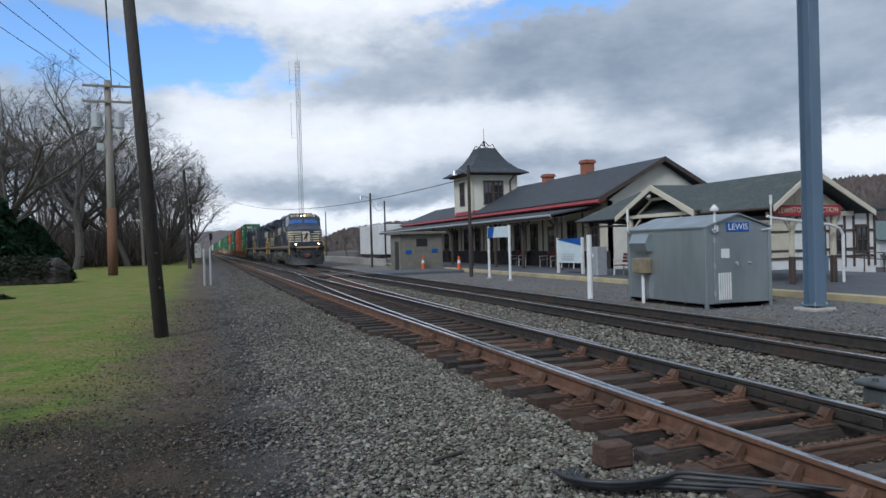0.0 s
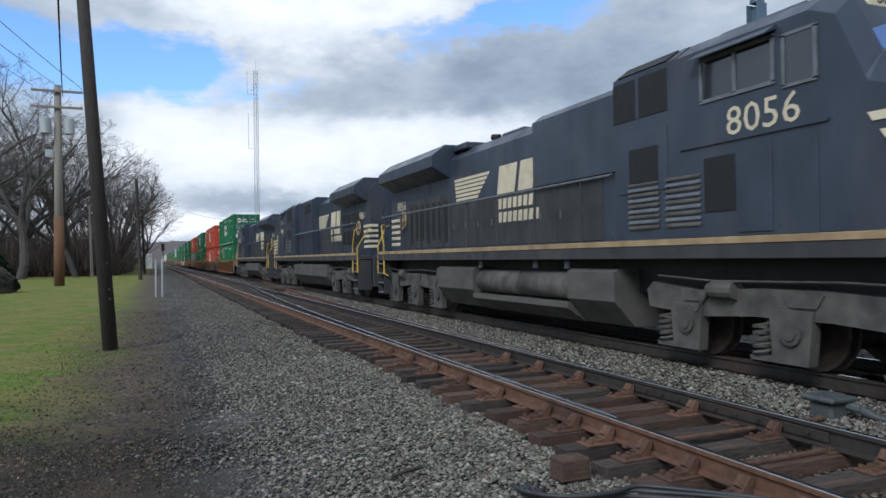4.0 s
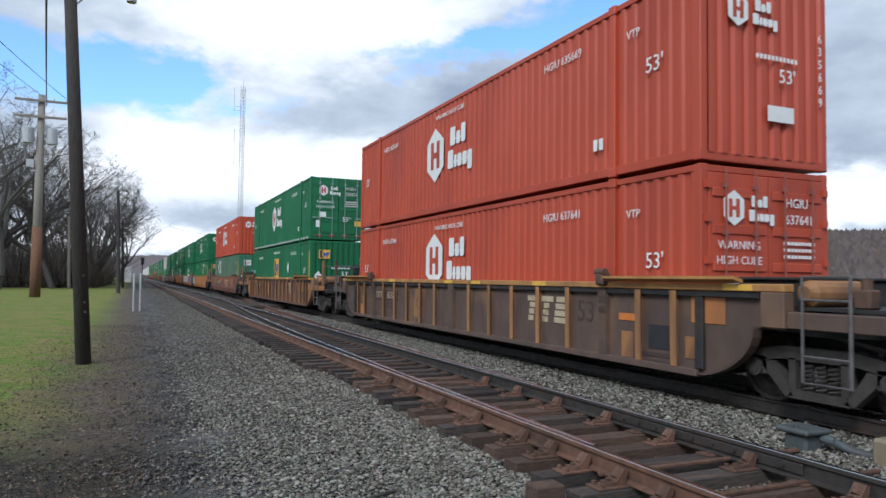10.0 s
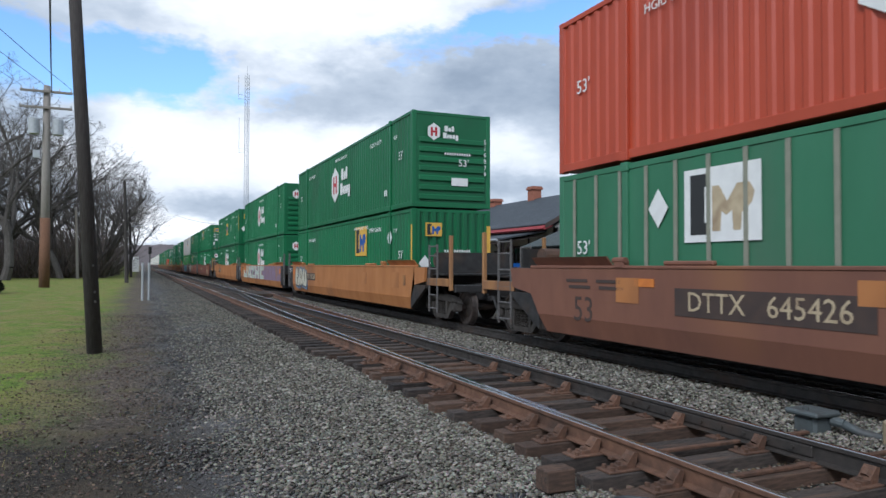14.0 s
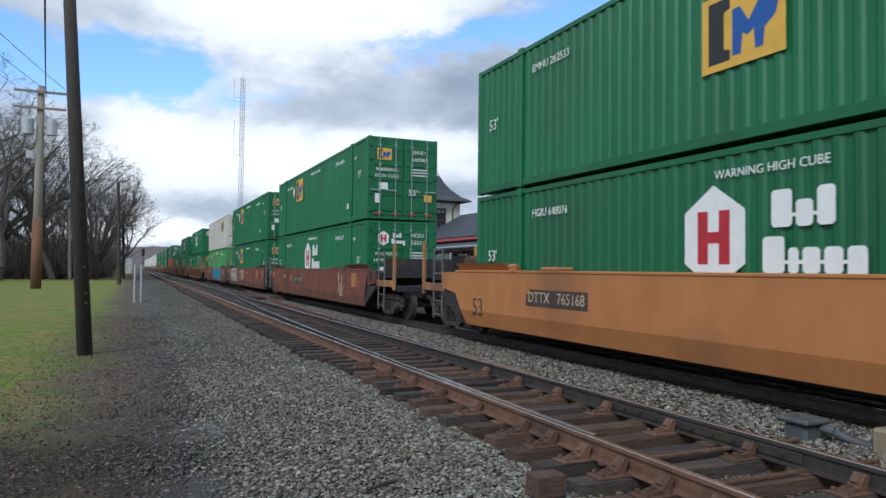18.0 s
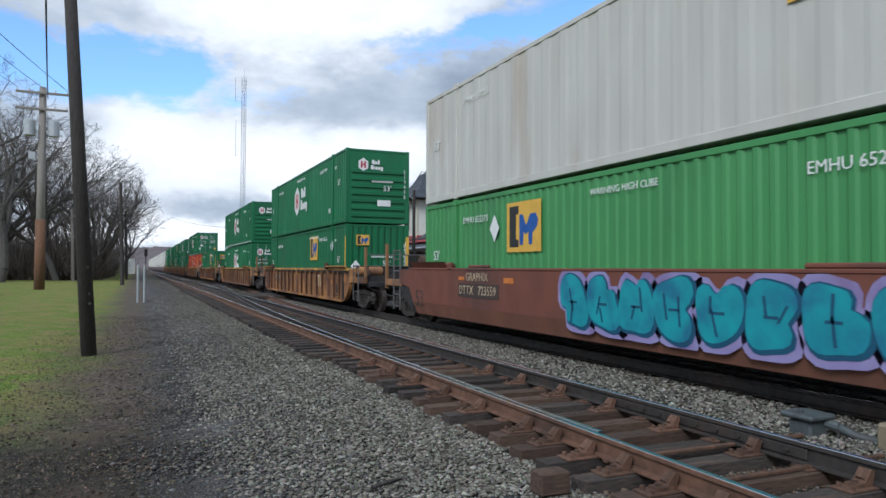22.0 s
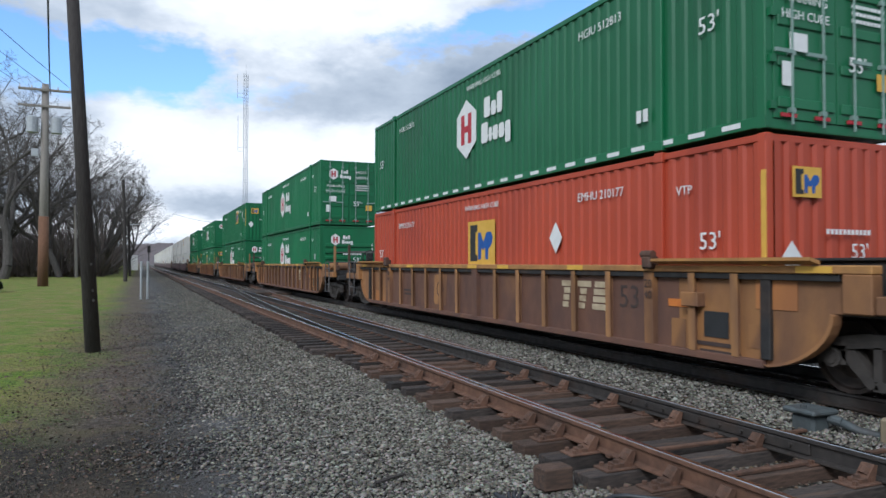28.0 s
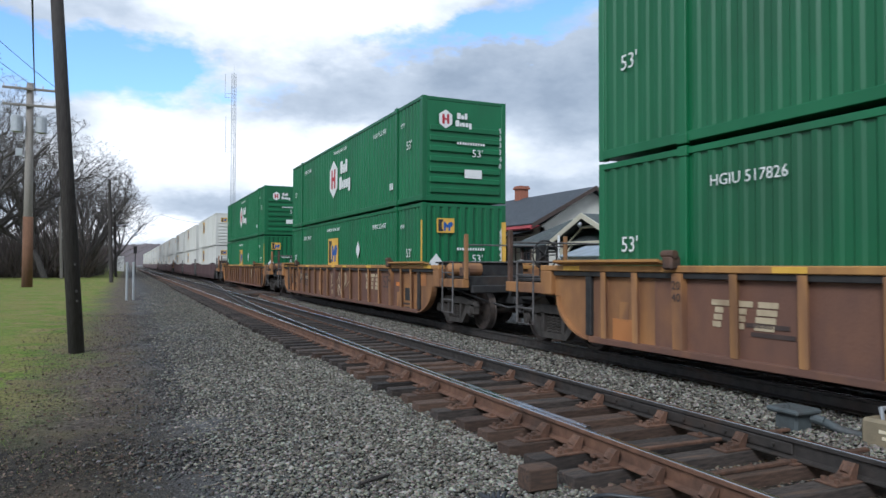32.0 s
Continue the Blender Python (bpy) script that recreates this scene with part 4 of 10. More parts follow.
def blocks(n, w, h, gap, mat, where):
    """A row of small upright bars that stands for lettering too small to read."""
    def make():
        g = Geo()
        t = n * w + (n - 1) * gap
        for i in range(n):
            a = -t / 2 + i * (w + gap)
            p = rect(a, a + w, -h / 2, h / 2)
            g.prism([(-x, z) for x, z in p], "x", -0.006, 0) if where == "side" else g.prism(p, "y", -0.006, 0)
        return g.mesh("lettering", M[mat])
    return kept(("blocks", n, w, h, gap, mat, where), make)


def make_container(u, z, mat, badge, end, number="", ribs="waves", tint="mark_white", low=False, label="", length=LONG, tall=TALL, badge_at=0.45):
    ob = thing("container", label, "container", "containers on the train")
    hl, hw = length / 2, WIDE / 2
    sh = kept(("shell", mat, length, tall, ribs), lambda: box_shell(mat, length, tall, ribs))
    for s in (-1, 1):
        part("side_panel", sh["side", s], ob)
    part("roof", sh["roof"], ob)
    part("top_rail", sh["top_rail"], ob)
    part("floor_frame", sh["floor"], ob)
    for sx in (-1, 1):
        for sy in (-1, 1):
            part("corner_post", sh["post"], ob, at=pose(sx * (hw - 0.068), sy * (hl - 0.068), 0))
        for yy in (-6.10, 6.10) if sx < 0 else ():
            part("lift_post", sh["mid_post"], ob, at=pose(sx * (hw - 0.012), yy, 0))
    if ribs == "plain_ribs":
        rib = kept("pale_rib", lambda: Geo().box(-0.02, 0.0, -0.035, 0.035, 0.17, tall - 0.11).mesh("side_rib", M["teal_rib"]))
        for k in range(24):
            part("side_rib", rib, ob, "worn pale rib", at=pose(-hw - 0.001, -hl + 0.45 + k * 0.66, 0))
    for nm, me, lb in kept(("end", end, mat, tall), lambda: end_wall(end, mat, tall)):
        part(nm, me, ob, lb, at=pose(0, -hl + 0.012, 0))
    part("rear_panel", kept(("rear", mat, tall), lambda: Geo().box(-hw + 0.1, hw - 0.1, -0.03, 0.0, 0.1, tall - 0.1).mesh("rear_panel", M[mat])), ob, at=pose(0, hl - 0.02, 0))
    # markings on the side that shows
    xs = -hw - 0.004
    z0 = (1.67 if low else 1.55) if badge in ("hex", "hexred") or 0.4 < badge_at < 0.6 else 2.05
    size = 1.11 if badge in ("hex", "hexred") else 1.05
    yb = hl - length * badge_at
    if badge:
        for nm, me in badge_shapes(badge, size, "side", tint):
            part(nm, me, ob, "plain coloured shape of the owner's badge", at=pose(xs, yb, z0))
        for nm, me in badge_shapes(badge, 0.40, "end", tint):
            part(nm, me, ob, "plain coloured shape of the owner's badge", at=pose(-0.62 if end != "doors" else -0.72, -hl - 0.05, tall - 0.62))
    if ribs != "bare":
        w = text_mesh("53'", 0.35, M["mark_white"])
        part("size_mark", w, ob, "white painted size", at=pose(xs - 0.006, -hl + 0.95, 1.63 if not low else 1.5) @ SIDE_TURN)
        part("size_mark", w, ob, "white painted size", at=pose(xs - 0.006, hl - 0.8, 1.5 if not low else 1.5) @ SIDE_TURN)
        part("size_mark", text_mesh("53'", 0.30, M["mark_white"]), ob, "white painted size", at=pose(0.35, -hl - 0.075, 1.35 if end != "doors" else 0.95))
        if ribs != "plain_ribs":
            part("warning", text_mesh("WARNING HIGH CUBE", 0.17, M["mark_white"]), ob, "white painted warning", at=pose(xs - 0.006, yb - (0.9 if badge != "panel" else 3.2 if badge_at < 0.4 else 0.0), tall - 0.36) @ SIDE_TURN)
        part("lettering", blocks(2, 0.11, 0.20, 0.05, "mark_white", "side"), ob, at=pose(xs - 0.02, -hl + 2.35, 0.6))
        part("lettering", text_mesh("VTP", 0.19, M["mark_white"]), ob, at=pose(xs - 0.006, -hl + 1.45, tall - 0.62) @ SIDE_TURN)
        if number:
            part("number", text_mesh(("EMHU " if badge == "panel" else "HGIU ") + number, 0.22, M["mark_white"]), ob, "white painted number", at=pose(xs - 0.006, -hl + 3.5, tall - 0.5) @ SIDE_TURN)
            part("number", text_mesh(("EMHU " if badge == "panel" else "HGIU ") + number, 0.22, M["mark_white"]), ob, "white painted number", at=pose(xs - 0.006, hl - 3.1, tall - 0.55) @ SIDE_TURN)
        if end == "doors":
            part("lettering", text_mesh("EMHU" if badge == "panel" else "HGIU", 0.2, M["mark_white"]), ob, "white painted letters", at=pose(0.55, -hl - 0.058, tall - 0.50))
            if number:
                part("number", text_mesh(number, 0.2, M["mark_white"]), ob, at=pose(0.6, -hl - 0.058, tall - 0.75))
            part("warning", text_mesh("WARNING", 0.17, M["mark_white"]), ob, at=pose(-0.62, -hl - 0.058, 1.72))
            part("warning", text_mesh("HIGH CUBE", 0.17, M["mark_white"]), ob, at=pose(-0.62, -hl - 0.058, 1.50))
            for k in range(3):
                part("lettering", blocks(9, 0.055, 0.05, 0.02, "mark_white", "end"), ob, at=pose(0.6, -hl - 0.05, 1.78 - 0.1 * k))
            part("sticker", kept("sticker", lambda: plate_on_end(rect(-0.16, 0.16, -0.12, 0.12), "mark_white")), ob, "pale sticker", at=pose(-0.75, -hl - 0.05, 1.15))
            part("sticker", kept("sticker_y", lambda: plate_on_end(rect(-0.15, 0.15, -0.12, 0.12), "mark_yellow")), ob, "orange sticker", at=pose(0.92, -hl - 0.05, 0.78))
            part("sticker", kept("sticker_s", lambda: plate_on_end(rect(-0.1, 0.1, -0.16, 0.16), "mark_white")), ob, "pale sticker", at=pose(-0.95, -hl - 0.05, 0.72))
        else:
            part("lettering", blocks(11, 0.05, 0.07, 0.03, "mark_white", "end"), ob, at=pose(0.15, -hl - 0.06, 1.62))
            if number:
                part("number", text_mesh("\n".join(number), 0.20, M["mark_white"], 0.9), ob, "white number written downwards", at=pose(1.08, -hl - 0.062, 1.55))
            if badge == "panel" and end == "waves":
                strip = kept("yellow_strip", lambda: Geo().box(-0.07, 0.07, -0.07, 0.0, -0.65, 0.65).mesh("caution_strip", M["mark_yellow"]))
                part("caution_strip", strip, ob, "yellow caution strip", at=pose(1.225, -hl + 0.058, 1.75))
                part("caution_strip", strip, ob, "yellow caution strip", at=pose(xs + 0.062, -hl + 0.07, 1.75))
            if not low:
                part("weight_plate", kept("weight_plate", lambda: plate_on_end(rect(-0.27, 0.27, -0.12, 0.12), "mark_white")), ob, "white weight plate", at=pose(0.22, -hl - 0.065, 0.78))
            part("lettering", blocks(1, 0.07, 0.9, 0, "mark_white", "end"), ob, at=pose(1.17, -hl - 0.0, 1.75)) if badge == "panel" else None
        if badge == "panel" and end != "doors":
            dia = kept("diamond_end", lambda: plate_on_end([(0, 0.24), (0.2, 0), (0, -0.24), (-0.2, 0)], "mark_white"))
            part("placard", dia, ob, "white diamond placard", at=pose(-0.9, -hl - 0.045, 1.25))
        if badge == "panel":
            dia = kept("diamond_side", lambda: plate_on_side([(0, 0.30), (0.22, 0), (0, -0.30), (-0.22, 0)], "mark_white"))
            part("placard", dia, ob, "white diamond placard", at=pose(xs - 0.01, yb + 1.25 if badge_at < 0.4 else yb - 3.2, z0 + 0.02))
        dash = kept("dash_row", lambda: dash_row(length))
        if number in ("510276", "525676", "512813", "525114"):
            part("dash_row", dash, ob, "white reflective dashes", at=pose(-hw - 0.003, 0, 0.10))
    MOVERS.append((ob, u + hl, z, 0))
    return ob


def dash_row(length):
    g = Geo()
    y = -length / 2 + 0.4
    while y < length / 2 - 0.5:
        g.box(-0.006, 0, y, y + 0.32, -0.035, 0.035)
        y += 0.64
    return g.mesh("dash_row", M["mark_white"])


M["bar_green"] = material("pale_galvanised_bar", (0.30, 0.38, 0.33), (0.2, 0.3, 0.25), 6, 0.5, 0.3)
M["bar_orange"] = material("dull_red_bar", (0.33, 0.10, 0.07), (0.25, 0.08, 0.06), 6, 0.5, 0.2)
M["bar_green_light"] = M["bar_green"]
M["bar_white_rust"] = material("rusty_bar", (0.3, 0.22, 0.15), (0.2, 0.14, 0.1), 6, 0.6, 0.3)


# ---- trucks (bogies) and couplers ----
M["well_tan"] = material("tan_ochre_well_paint", (0.36, 0.170, 0.056), (0.21, 0.100, 0.044), 1.8, 0.7, 0, (0.11, 0.056, 0.038), 0.50, 1.0, 0.25, 40, (1, 1, 0.5), 0.12)
M["well_rust"] = material("red_brown_well_paint", (0.205, 0.086, 0.050), (0.150, 0.064, 0.042), 1.4, 0.65, 0, (0.34, 0.155, 0.055), 0.12, 0.7, 0.1, 40, (1, 1, 0.4))
M["well_rib"] = material("ochre_rib_paint", (0.38, 0.190, 0.062), (0.22, 0.108, 0.050), 3.0, 0.7, 0, (0.12, 0.062, 0.042), 0.32, 2.0, 0.2, 40, (1, 1, 0.3), 0.25)
M["steel_truck"] = material("dusty_cast_steel", (0.085, 0.072, 0.06), (0.05, 0.043, 0.037), 6, 0.7, 0.2, GRIME, 0.35, 2.5, 0.3, 40)
M["mark_orange"] = material("orange_reflector", (0.62, 0.20, 0.03), (0.5, 0.15, 0.03), 5, 0.6)
M["mark_sooty"] = material("worn_black_lettering", (0.045, 0.03, 0.026), (0.07, 0.045, 0.035), 5, 0.7)
M["graffiti_blue"] = material("dull_blue_sprayed_paint", (0.10, 0.16, 0.24), (0.16, 0.20, 0.24), 3, 0.6, 0, (0.2, 0.1, 0.06), 0.25, 2.0)
M["graffiti_lilac"] = material("lilac_sprayed_paint", (0.30, 0.27, 0.47), (0.24, 0.19, 0.38), 2.5, 0.6, 0, (0.16, 0.08, 0.20), 0.3, 1.5)
M["graffiti_navy"] = material("dark_blue_sprayed_paint", (0.012, 0.085, 0.15), (0.01, 0.06, 0.12), 2.5, 0.6)
M["mark_tan"] = material("faded_cream_lettering", (0.52, 0.42, 0.27), (0.38, 0.29, 0.18), 5, 0.7, 0, (0.2, 0.12, 0.07), 0.25, 3)
M["bar_grey"] = material("dull_grey_bar", (0.16, 0.15, 0.14), (0.10, 0.09, 0.085), 8, 0.6, 0.3, RUST, 0.2, 4)
M["panel_black"] = material("sooty_black_paint", (0.035, 0.034, 0.036), (0.022, 0.022, 0.024), 4, 0.6, 0, (0.08, 0.06, 0.05), 0.2, 2)
def coil(r, wire, z0, z1, turns, n=9):
    """One spring wound upright."""
    k = turns * n
    return Geo().pipe([(r * math.cos(2 * math.pi * i / n), r * math.sin(2 * math.pi * i / n), z0 + (z1 - z0) * i / k) for i in range(k + 1)], wire, 4)


def truck_meshes(r=0.46, axle=0.9):
    def make():
        out = {}
        for s in (-1, 1):
            x0, x1 = s * 0.98, s * 1.12
            up = [(-axle - 0.20, r + 0.10), (-axle - 0.14, r + 0.20), (-0.5, r + 0.30), (0.5, r + 0.30), (axle + 0.14, r + 0.20), (axle + 0.20, r + 0.10), (axle - 0.05, r + 0.08), (0.5, r + 0.14), (-0.5, r + 0.14), (-axle + 0.05, r + 0.08)]
            g = Geo().prism(up, "x", x0, x1)
            g.prism([(-0.42, 0.13), (0.42, 0.13), (0.36, 0.24), (-0.36, 0.24)], "x", x0, x1)
            for t in (-1, 1):
                g.prism([(t * (axle - 0.05), r + 0.08), (t * (axle - 0.28), r + 0.10), (t * 0.34, 0.16), (t * 0.46, 0.14)], "x", x0, x1)
                g.prism([(t * 0.30, 0.24), (t * 0.40, 0.24), (t * 0.40, r + 0.16), (t * 0.30, r + 0.16)], "x", x0, x1)
                g.prism([(t * (axle + 0.17), r + 0.14), (t * (axle - 0.17), r + 0.14), (t * (axle - 0.17), r - 0.08), (t * (axle + 0.17), r - 0.08)], "x", x0, x1)
            out["frame", s] = g.mesh("side_frame", M["steel_truck"])
        out["spring"] = coil(0.062, 0.016, 0.24, 0.56, 6, 7).mesh("spring", M["steel_truck"])
        out["bolster"] = Geo().box(-0.9, 0.9, -0.2, 0.2, r - 0.05, r + 0.2, 0.02).mesh("bolster", M["steel_dark"])
        out["wheelset"] = wheelset_mesh(r)
        out["cap"] = Geo().tube((-1.15, 0, 0), (-0.97, 0, 0), 0.12, n=10).tube((-1.17, 0, 0), (-1.15, 0, 0), 0.08, n=8).mesh("bearing_cap", M["steel_truck"])
        return out
    return kept(("truck", r, axle), make)


def wheelset_mesh(r):
    """Two wheels pressed on their axle, turned in one piece round x."""
    n, half = 22, [(0.0, 0.085), (0.66, 0.085), (0.67, 0.12), (0.67, 0.17), (0.72, 0.62 * r), (0.67, r - 0.07), (0.67, r + 0.03), (0.685, r + 0.03), (0.70, r + 0.012), (0.82, r), (0.82, r - 0.05), (0.79, r - 0.07), (0.76, 0.6 * r), (0.81, 0.13), (0.81, 0.085), (1.14, 0.08)]
    prof = [(-x, q) for x, q in half[:0:-1]] + half
    return Geo().strip([[(x, q * math.cos(2 * math.pi * i / n), q * math.sin(2 * math.pi * i / n)) for i in range(n)] for x, q in prof]).mesh("wheelset", M["wheel"])


WHEELSETS = []


def add_truck(parent, y, r=0.46, axle=0.9, turns=True):
    t = truck_meshes(r, axle)
    tr = part("truck", t["bolster"], parent, "grimy cast steel truck", at=pose(0, y, 0))
    for s in (-1, 1):
        part("side_frame", t["frame", s], tr)
        for a in (-0.17, 0.0, 0.17) if s < 0 else (0.0,):
            part("spring", t["spring"], tr, at=pose(s * 1.05, a, 0))
    for a in (-axle, axle):
        part("bearing_cap", t["cap"], tr, at=pose(0, a, r))
        ws = part("wheelset", t["wheelset"], tr, at=pose(0, a, r))
        if turns:
            WHEELSETS.append((ws, a, r, 1))


def coupler_mesh():
    return kept("coupler", lambda: Geo().box(-0.12, 0.12, 0.0, 0.7, 0.72, 0.98, 0.03).box(-0.17, 0.17, -0.30, 0.04, 0.70, 1.02, 0.05).box(-0.28, 0.28, 0.55, 0.75, 0.66, 1.05, 0.02)
                .pipe([(-0.3, 0.35, 0.85), (-0.34, 0.0, 0.45), (-0.2, -0.28, 0.55)], 0.03, 6).pipe([(0.3, 0.35, 0.85), (0.34, 0.0, 0.45), (0.2, -0.28, 0.55)], 0.03, 6).mesh("coupler", M["steel_dark"]))


# ---- well cars ----
def ribbed_car(u_front, body, sill, number, extras=()):
    """Single well car with ribbed sides; u_front: where its load begins along the train."""
    car = thing("well_car", {"well_yellow": "rusty yellow well car with ribbed sides", "well_brown": "brown and ochre well car with ribbed sides", "well_dark": "dark brown well car with ribbed sides"}[body], "railway car", "well cars of the train")
    hx = 1.47
    warm = {"well_yellow": "well_yellow", "well_brown": "well_tan", "well_dark": "well_dark"}[body]
    rib_mat = {"well_yellow": "well_yellow", "well_brown": "well_rib", "well_dark": "well_rib"}[body]

    def sides():
        out = {}
        z0 = 0.29
        arch = [(8.16 + 0.92 * math.sin(radians(9 * i)) ** 1.3, z0 + 0.69 * (1 - math.cos(radians(9 * i)))) for i in range(11)]
        for s in (-1, 1):
            x0, x1 = s * (hx - 0.10), s * (hx - 0.085)
            out["side", s] = Geo().box(x0, x1, -6.6, 6.6, z0, 1.48).mesh("side_sheet", M[body])
            for e in (-1, 1):
                poly = [(6.605, 1.48), (6.605, z0)] + arch + [(9.55, 0.98), (9.55, 1.48)]
                out["end_sheet", s, e] = Geo().prism([(e * y, z) for y, z in poly], "x", x0, x1).mesh("end_sheet", M[warm])
                out["arch", s, e] = Geo().strip([[(s * (hx - 0.16), e * y, z), (s * (hx - 0.01), e * y, z), (s * (hx - 0.01), e * (y + 0.045), z - 0.02), (s * (hx - 0.16), e * (y + 0.045), z - 0.02)] for y, z in arch]).mesh("arch_flange", M[warm])
                out["corner", s, e] = Geo().box(s * (hx - 0.16), s * (hx + 0.022), e * 9.25, e * 9.60, 0.99, 1.43, 0.015).mesh("corner_block", M[warm])
                out["beam", s, e] = Geo().box(s * (hx - 0.16), s * (hx + 0.0), e * 9.62, e * 10.95, 1.0, 1.20, 0.012).mesh("end_beam", M[warm])
                out["strut", s, e] = Geo().box(s * (hx - 0.14), s * (hx - 0.05), e * 10.88, e * 10.97, 1.2, 2.25, 0.012).mesh("end_post", M["well_rib" if e < 0 else "steel_brown"])
                g = Geo().pipe([(s * (hx + 0.02), e * 9.85, 1.62), (s * (hx + 0.02), e * 9.85, 0.40), (s * (hx + 0.02), e * 10.45, 0.40), (s * (hx + 0.02), e * 10.45, 1.62), (s * (hx + 0.02), e * 9.85, 1.62)], 0.018, 6)
                for z in (0.70, 1.35):
                    g.tube((s * (hx + 0.02), e * 9.85, z), (s * (hx + 0.02), e * 10.45, z), 0.015, n=6)
                out["stirrup", s, e] = g.mesh("stirrup_ladder", M["bar_grey"])
            out["sill", s] = Geo().box(s * (hx - 0.16), s * (hx + 0.02), -9.6, 9.6, 1.43, 1.53, 0.012).mesh("top_sill", M[sill])
            out["low", s] = Geo().box(s * (hx - 0.16), s * (hx + 0.0), -8.15, 8.15, z0 - 0.05, z0 + 0.05, 0.01).mesh("bottom_sill", M[body])
            for e in (-1, 1):
                # lip drawn out full length as a dark strip for the sill's shadow
                out["lip", s, e] = Geo().box(s * (hx - 0.10), s * (hx - 0.01), e * 0.02, e * 9.2, 1.345, 1.43, 0.008).mesh("sill_lip", M["steel_dark"])
        out["rib"] = Geo().prism([(-0.085, 0.0), (0.022, 0.0), (0.002, -1.08), (-0.085, -1.12)], "y", -0.012, 0.012).prism([(0.010, 0.0), (0.024, 0.0), (0.004, -1.08), (-0.008, -1.08)], "y", -0.062, 0.062).mesh("side_rib", M[rib_mat])
        out["rib_wide"] = Geo().prism([(-0.085, 0.0), (0.022, 0.0), (0.002, -1.08), (-0.085, -1.12)], "y", -0.10, 0.10).mesh("side_rib", M[warm])
        out["rib_mid"] = Geo().prism([(-0.085, 0.0), (0.022, 0.0), (0.010, -1.10), (-0.085, -1.12)], "y", -0.13, 0.13).mesh("side_rib", M[body])
        out["flash"] = Geo().box(-0.004, 0.0, -0.24, 0.24, -0.038, 0.038).mesh("patch", M["mark_yellow"])
        out["box"] = Geo().box(-0.12, 0.08, -0.16, 0.16, -0.1, 0.1, 0.012).mesh("gear_box", M[warm])
        out["floor"] = Geo().box(-1.3, 1.3, -8.1, 8.1, 0.25, 0.31).mesh("well_floor", M["steel_dark"])
        for e in (-1, 1):
            g = Geo().box(-0.32, 0.32, e * 9.0, e * 11.3, 0.62, 1.0, 0.02).box(-1.3, 1.3, e * 11.0, e * 11.12, 0.88, 1.06, 0.02).box(-1.45, 1.45, e * 8.1, e * 8.25, 0.35, 1.43, 0.01).box(-1.30, 1.30, e * 8.2, e * 9.7, 0.95, 1.06, 0.02)
            for q in (-1, 1):
                g.prism([(q * 0.3, e * 11.1), (q * 1.3, e * 10.0), (q * 1.3, e * 9.7), (q * 0.3, e * 10.6)], "z", 0.92, 1.0)
            out["ends", e] = g.mesh("end_frame", M["steel_dark"])
            out["grating", e] = Geo().box(-1.30, 1.30, e * 9.72, e * 10.82, 1.22, 1.26).box(-1.25, 1.25, e * 10.78, e * 10.82, 1.0, 1.22).mesh("walkway", M["steel_dark"])
            out["rail", e] = Geo().pipe([(-1.36, e * 10.9, 2.0), (1.36, e * 10.9, 2.0)], 0.02, 6).pipe([(-1.36, e * 10.9, 1.6), (1.36, e * 10.9, 1.6)], 0.02, 6).mesh("crossover_rail", M["bar_grey"])
            out["hopper", e] = Geo().box(-1.0, 1.0, e * 8.45, e * 9.55, 1.06, 1.58, 0.03).box(-1.05, 1.05, e * 8.4, e * 9.6, 1.58, 1.62, 0.01).mesh("platform_box", M["steel_dark"])
        g = Geo()
        n = 20
        g.pipe([(0.30 * math.cos(2 * math.pi * i / n), 0, 0.30 * math.sin(2 * math.pi * i / n)) for i in range(n + 1)], 0.02, 6)
        for i in range(5):
            a = 2 * math.pi * i / 5
            g.tube((0, 0, 0), (0.3 * math.cos(a), 0, 0.3 * math.sin(a)), 0.014, n=5)
        g.box(-0.12, 0.12, 0.02, 0.2, -0.25, 0.2, 0.02).box(-0.05, 0.05, 0.05, 0.15, -1.0, -0.2)
        out["brake"] = g.mesh("brake_wheel", M["steel_dark"])
        out["tank"] = Geo().tube((-0.5, 0, 0), (0.35, 0, 0), 0.16, n=14).tube((-0.58, 0, 0), (-0.5, 0, 0), 0.09, 0.16, n=14).mesh("air_tank", M["well_tan"])
        out["lock"] = Geo().box(-0.16, 0.04, -0.10, 0.10, -0.1, 0.10, 0.03).tube((-0.10, -0.12, 0.12), (-0.10, 0.12, 0.12), 0.06, n=10).mesh("box_lock", M["steel_brown"])
        out["lid"] = Geo().prism([(0.0, 0.0), (-0.16, 0.05), (-0.16, 0.09), (0.0, 0.05)], "y", -1.35, 1.35).mesh("guide", M[sill])
        return out
    p = kept(("ribbed", body, sill), sides)
    flip = pose(0, 0, 0, 0, 0, 180)
    for s in (-1, 1):
        turn = Matrix() if s < 0 else flip
        part("side_sheet", p["side", s], car)
        part("top_sill", p["sill", s], car, "worn yellow-striped top sill")
        part("bottom_sill", p["low", s], car)
        for e in (-1, 1):
            part("end_sheet", p["end_sheet", s, e], car, "ochre rust-worn end of the side")
            part("arch_flange", p["arch", s, e], car)
            part("sill_lip", p["lip", s, e], car)
            part("corner_block", p["corner", s, e], car)
            part("end_beam", p["beam", s, e], car)
            part("end_post", p["strut", s, e], car)
            part("stirrup_ladder", p["stirrup", s, e], car, "thin grey stirrup ladder")
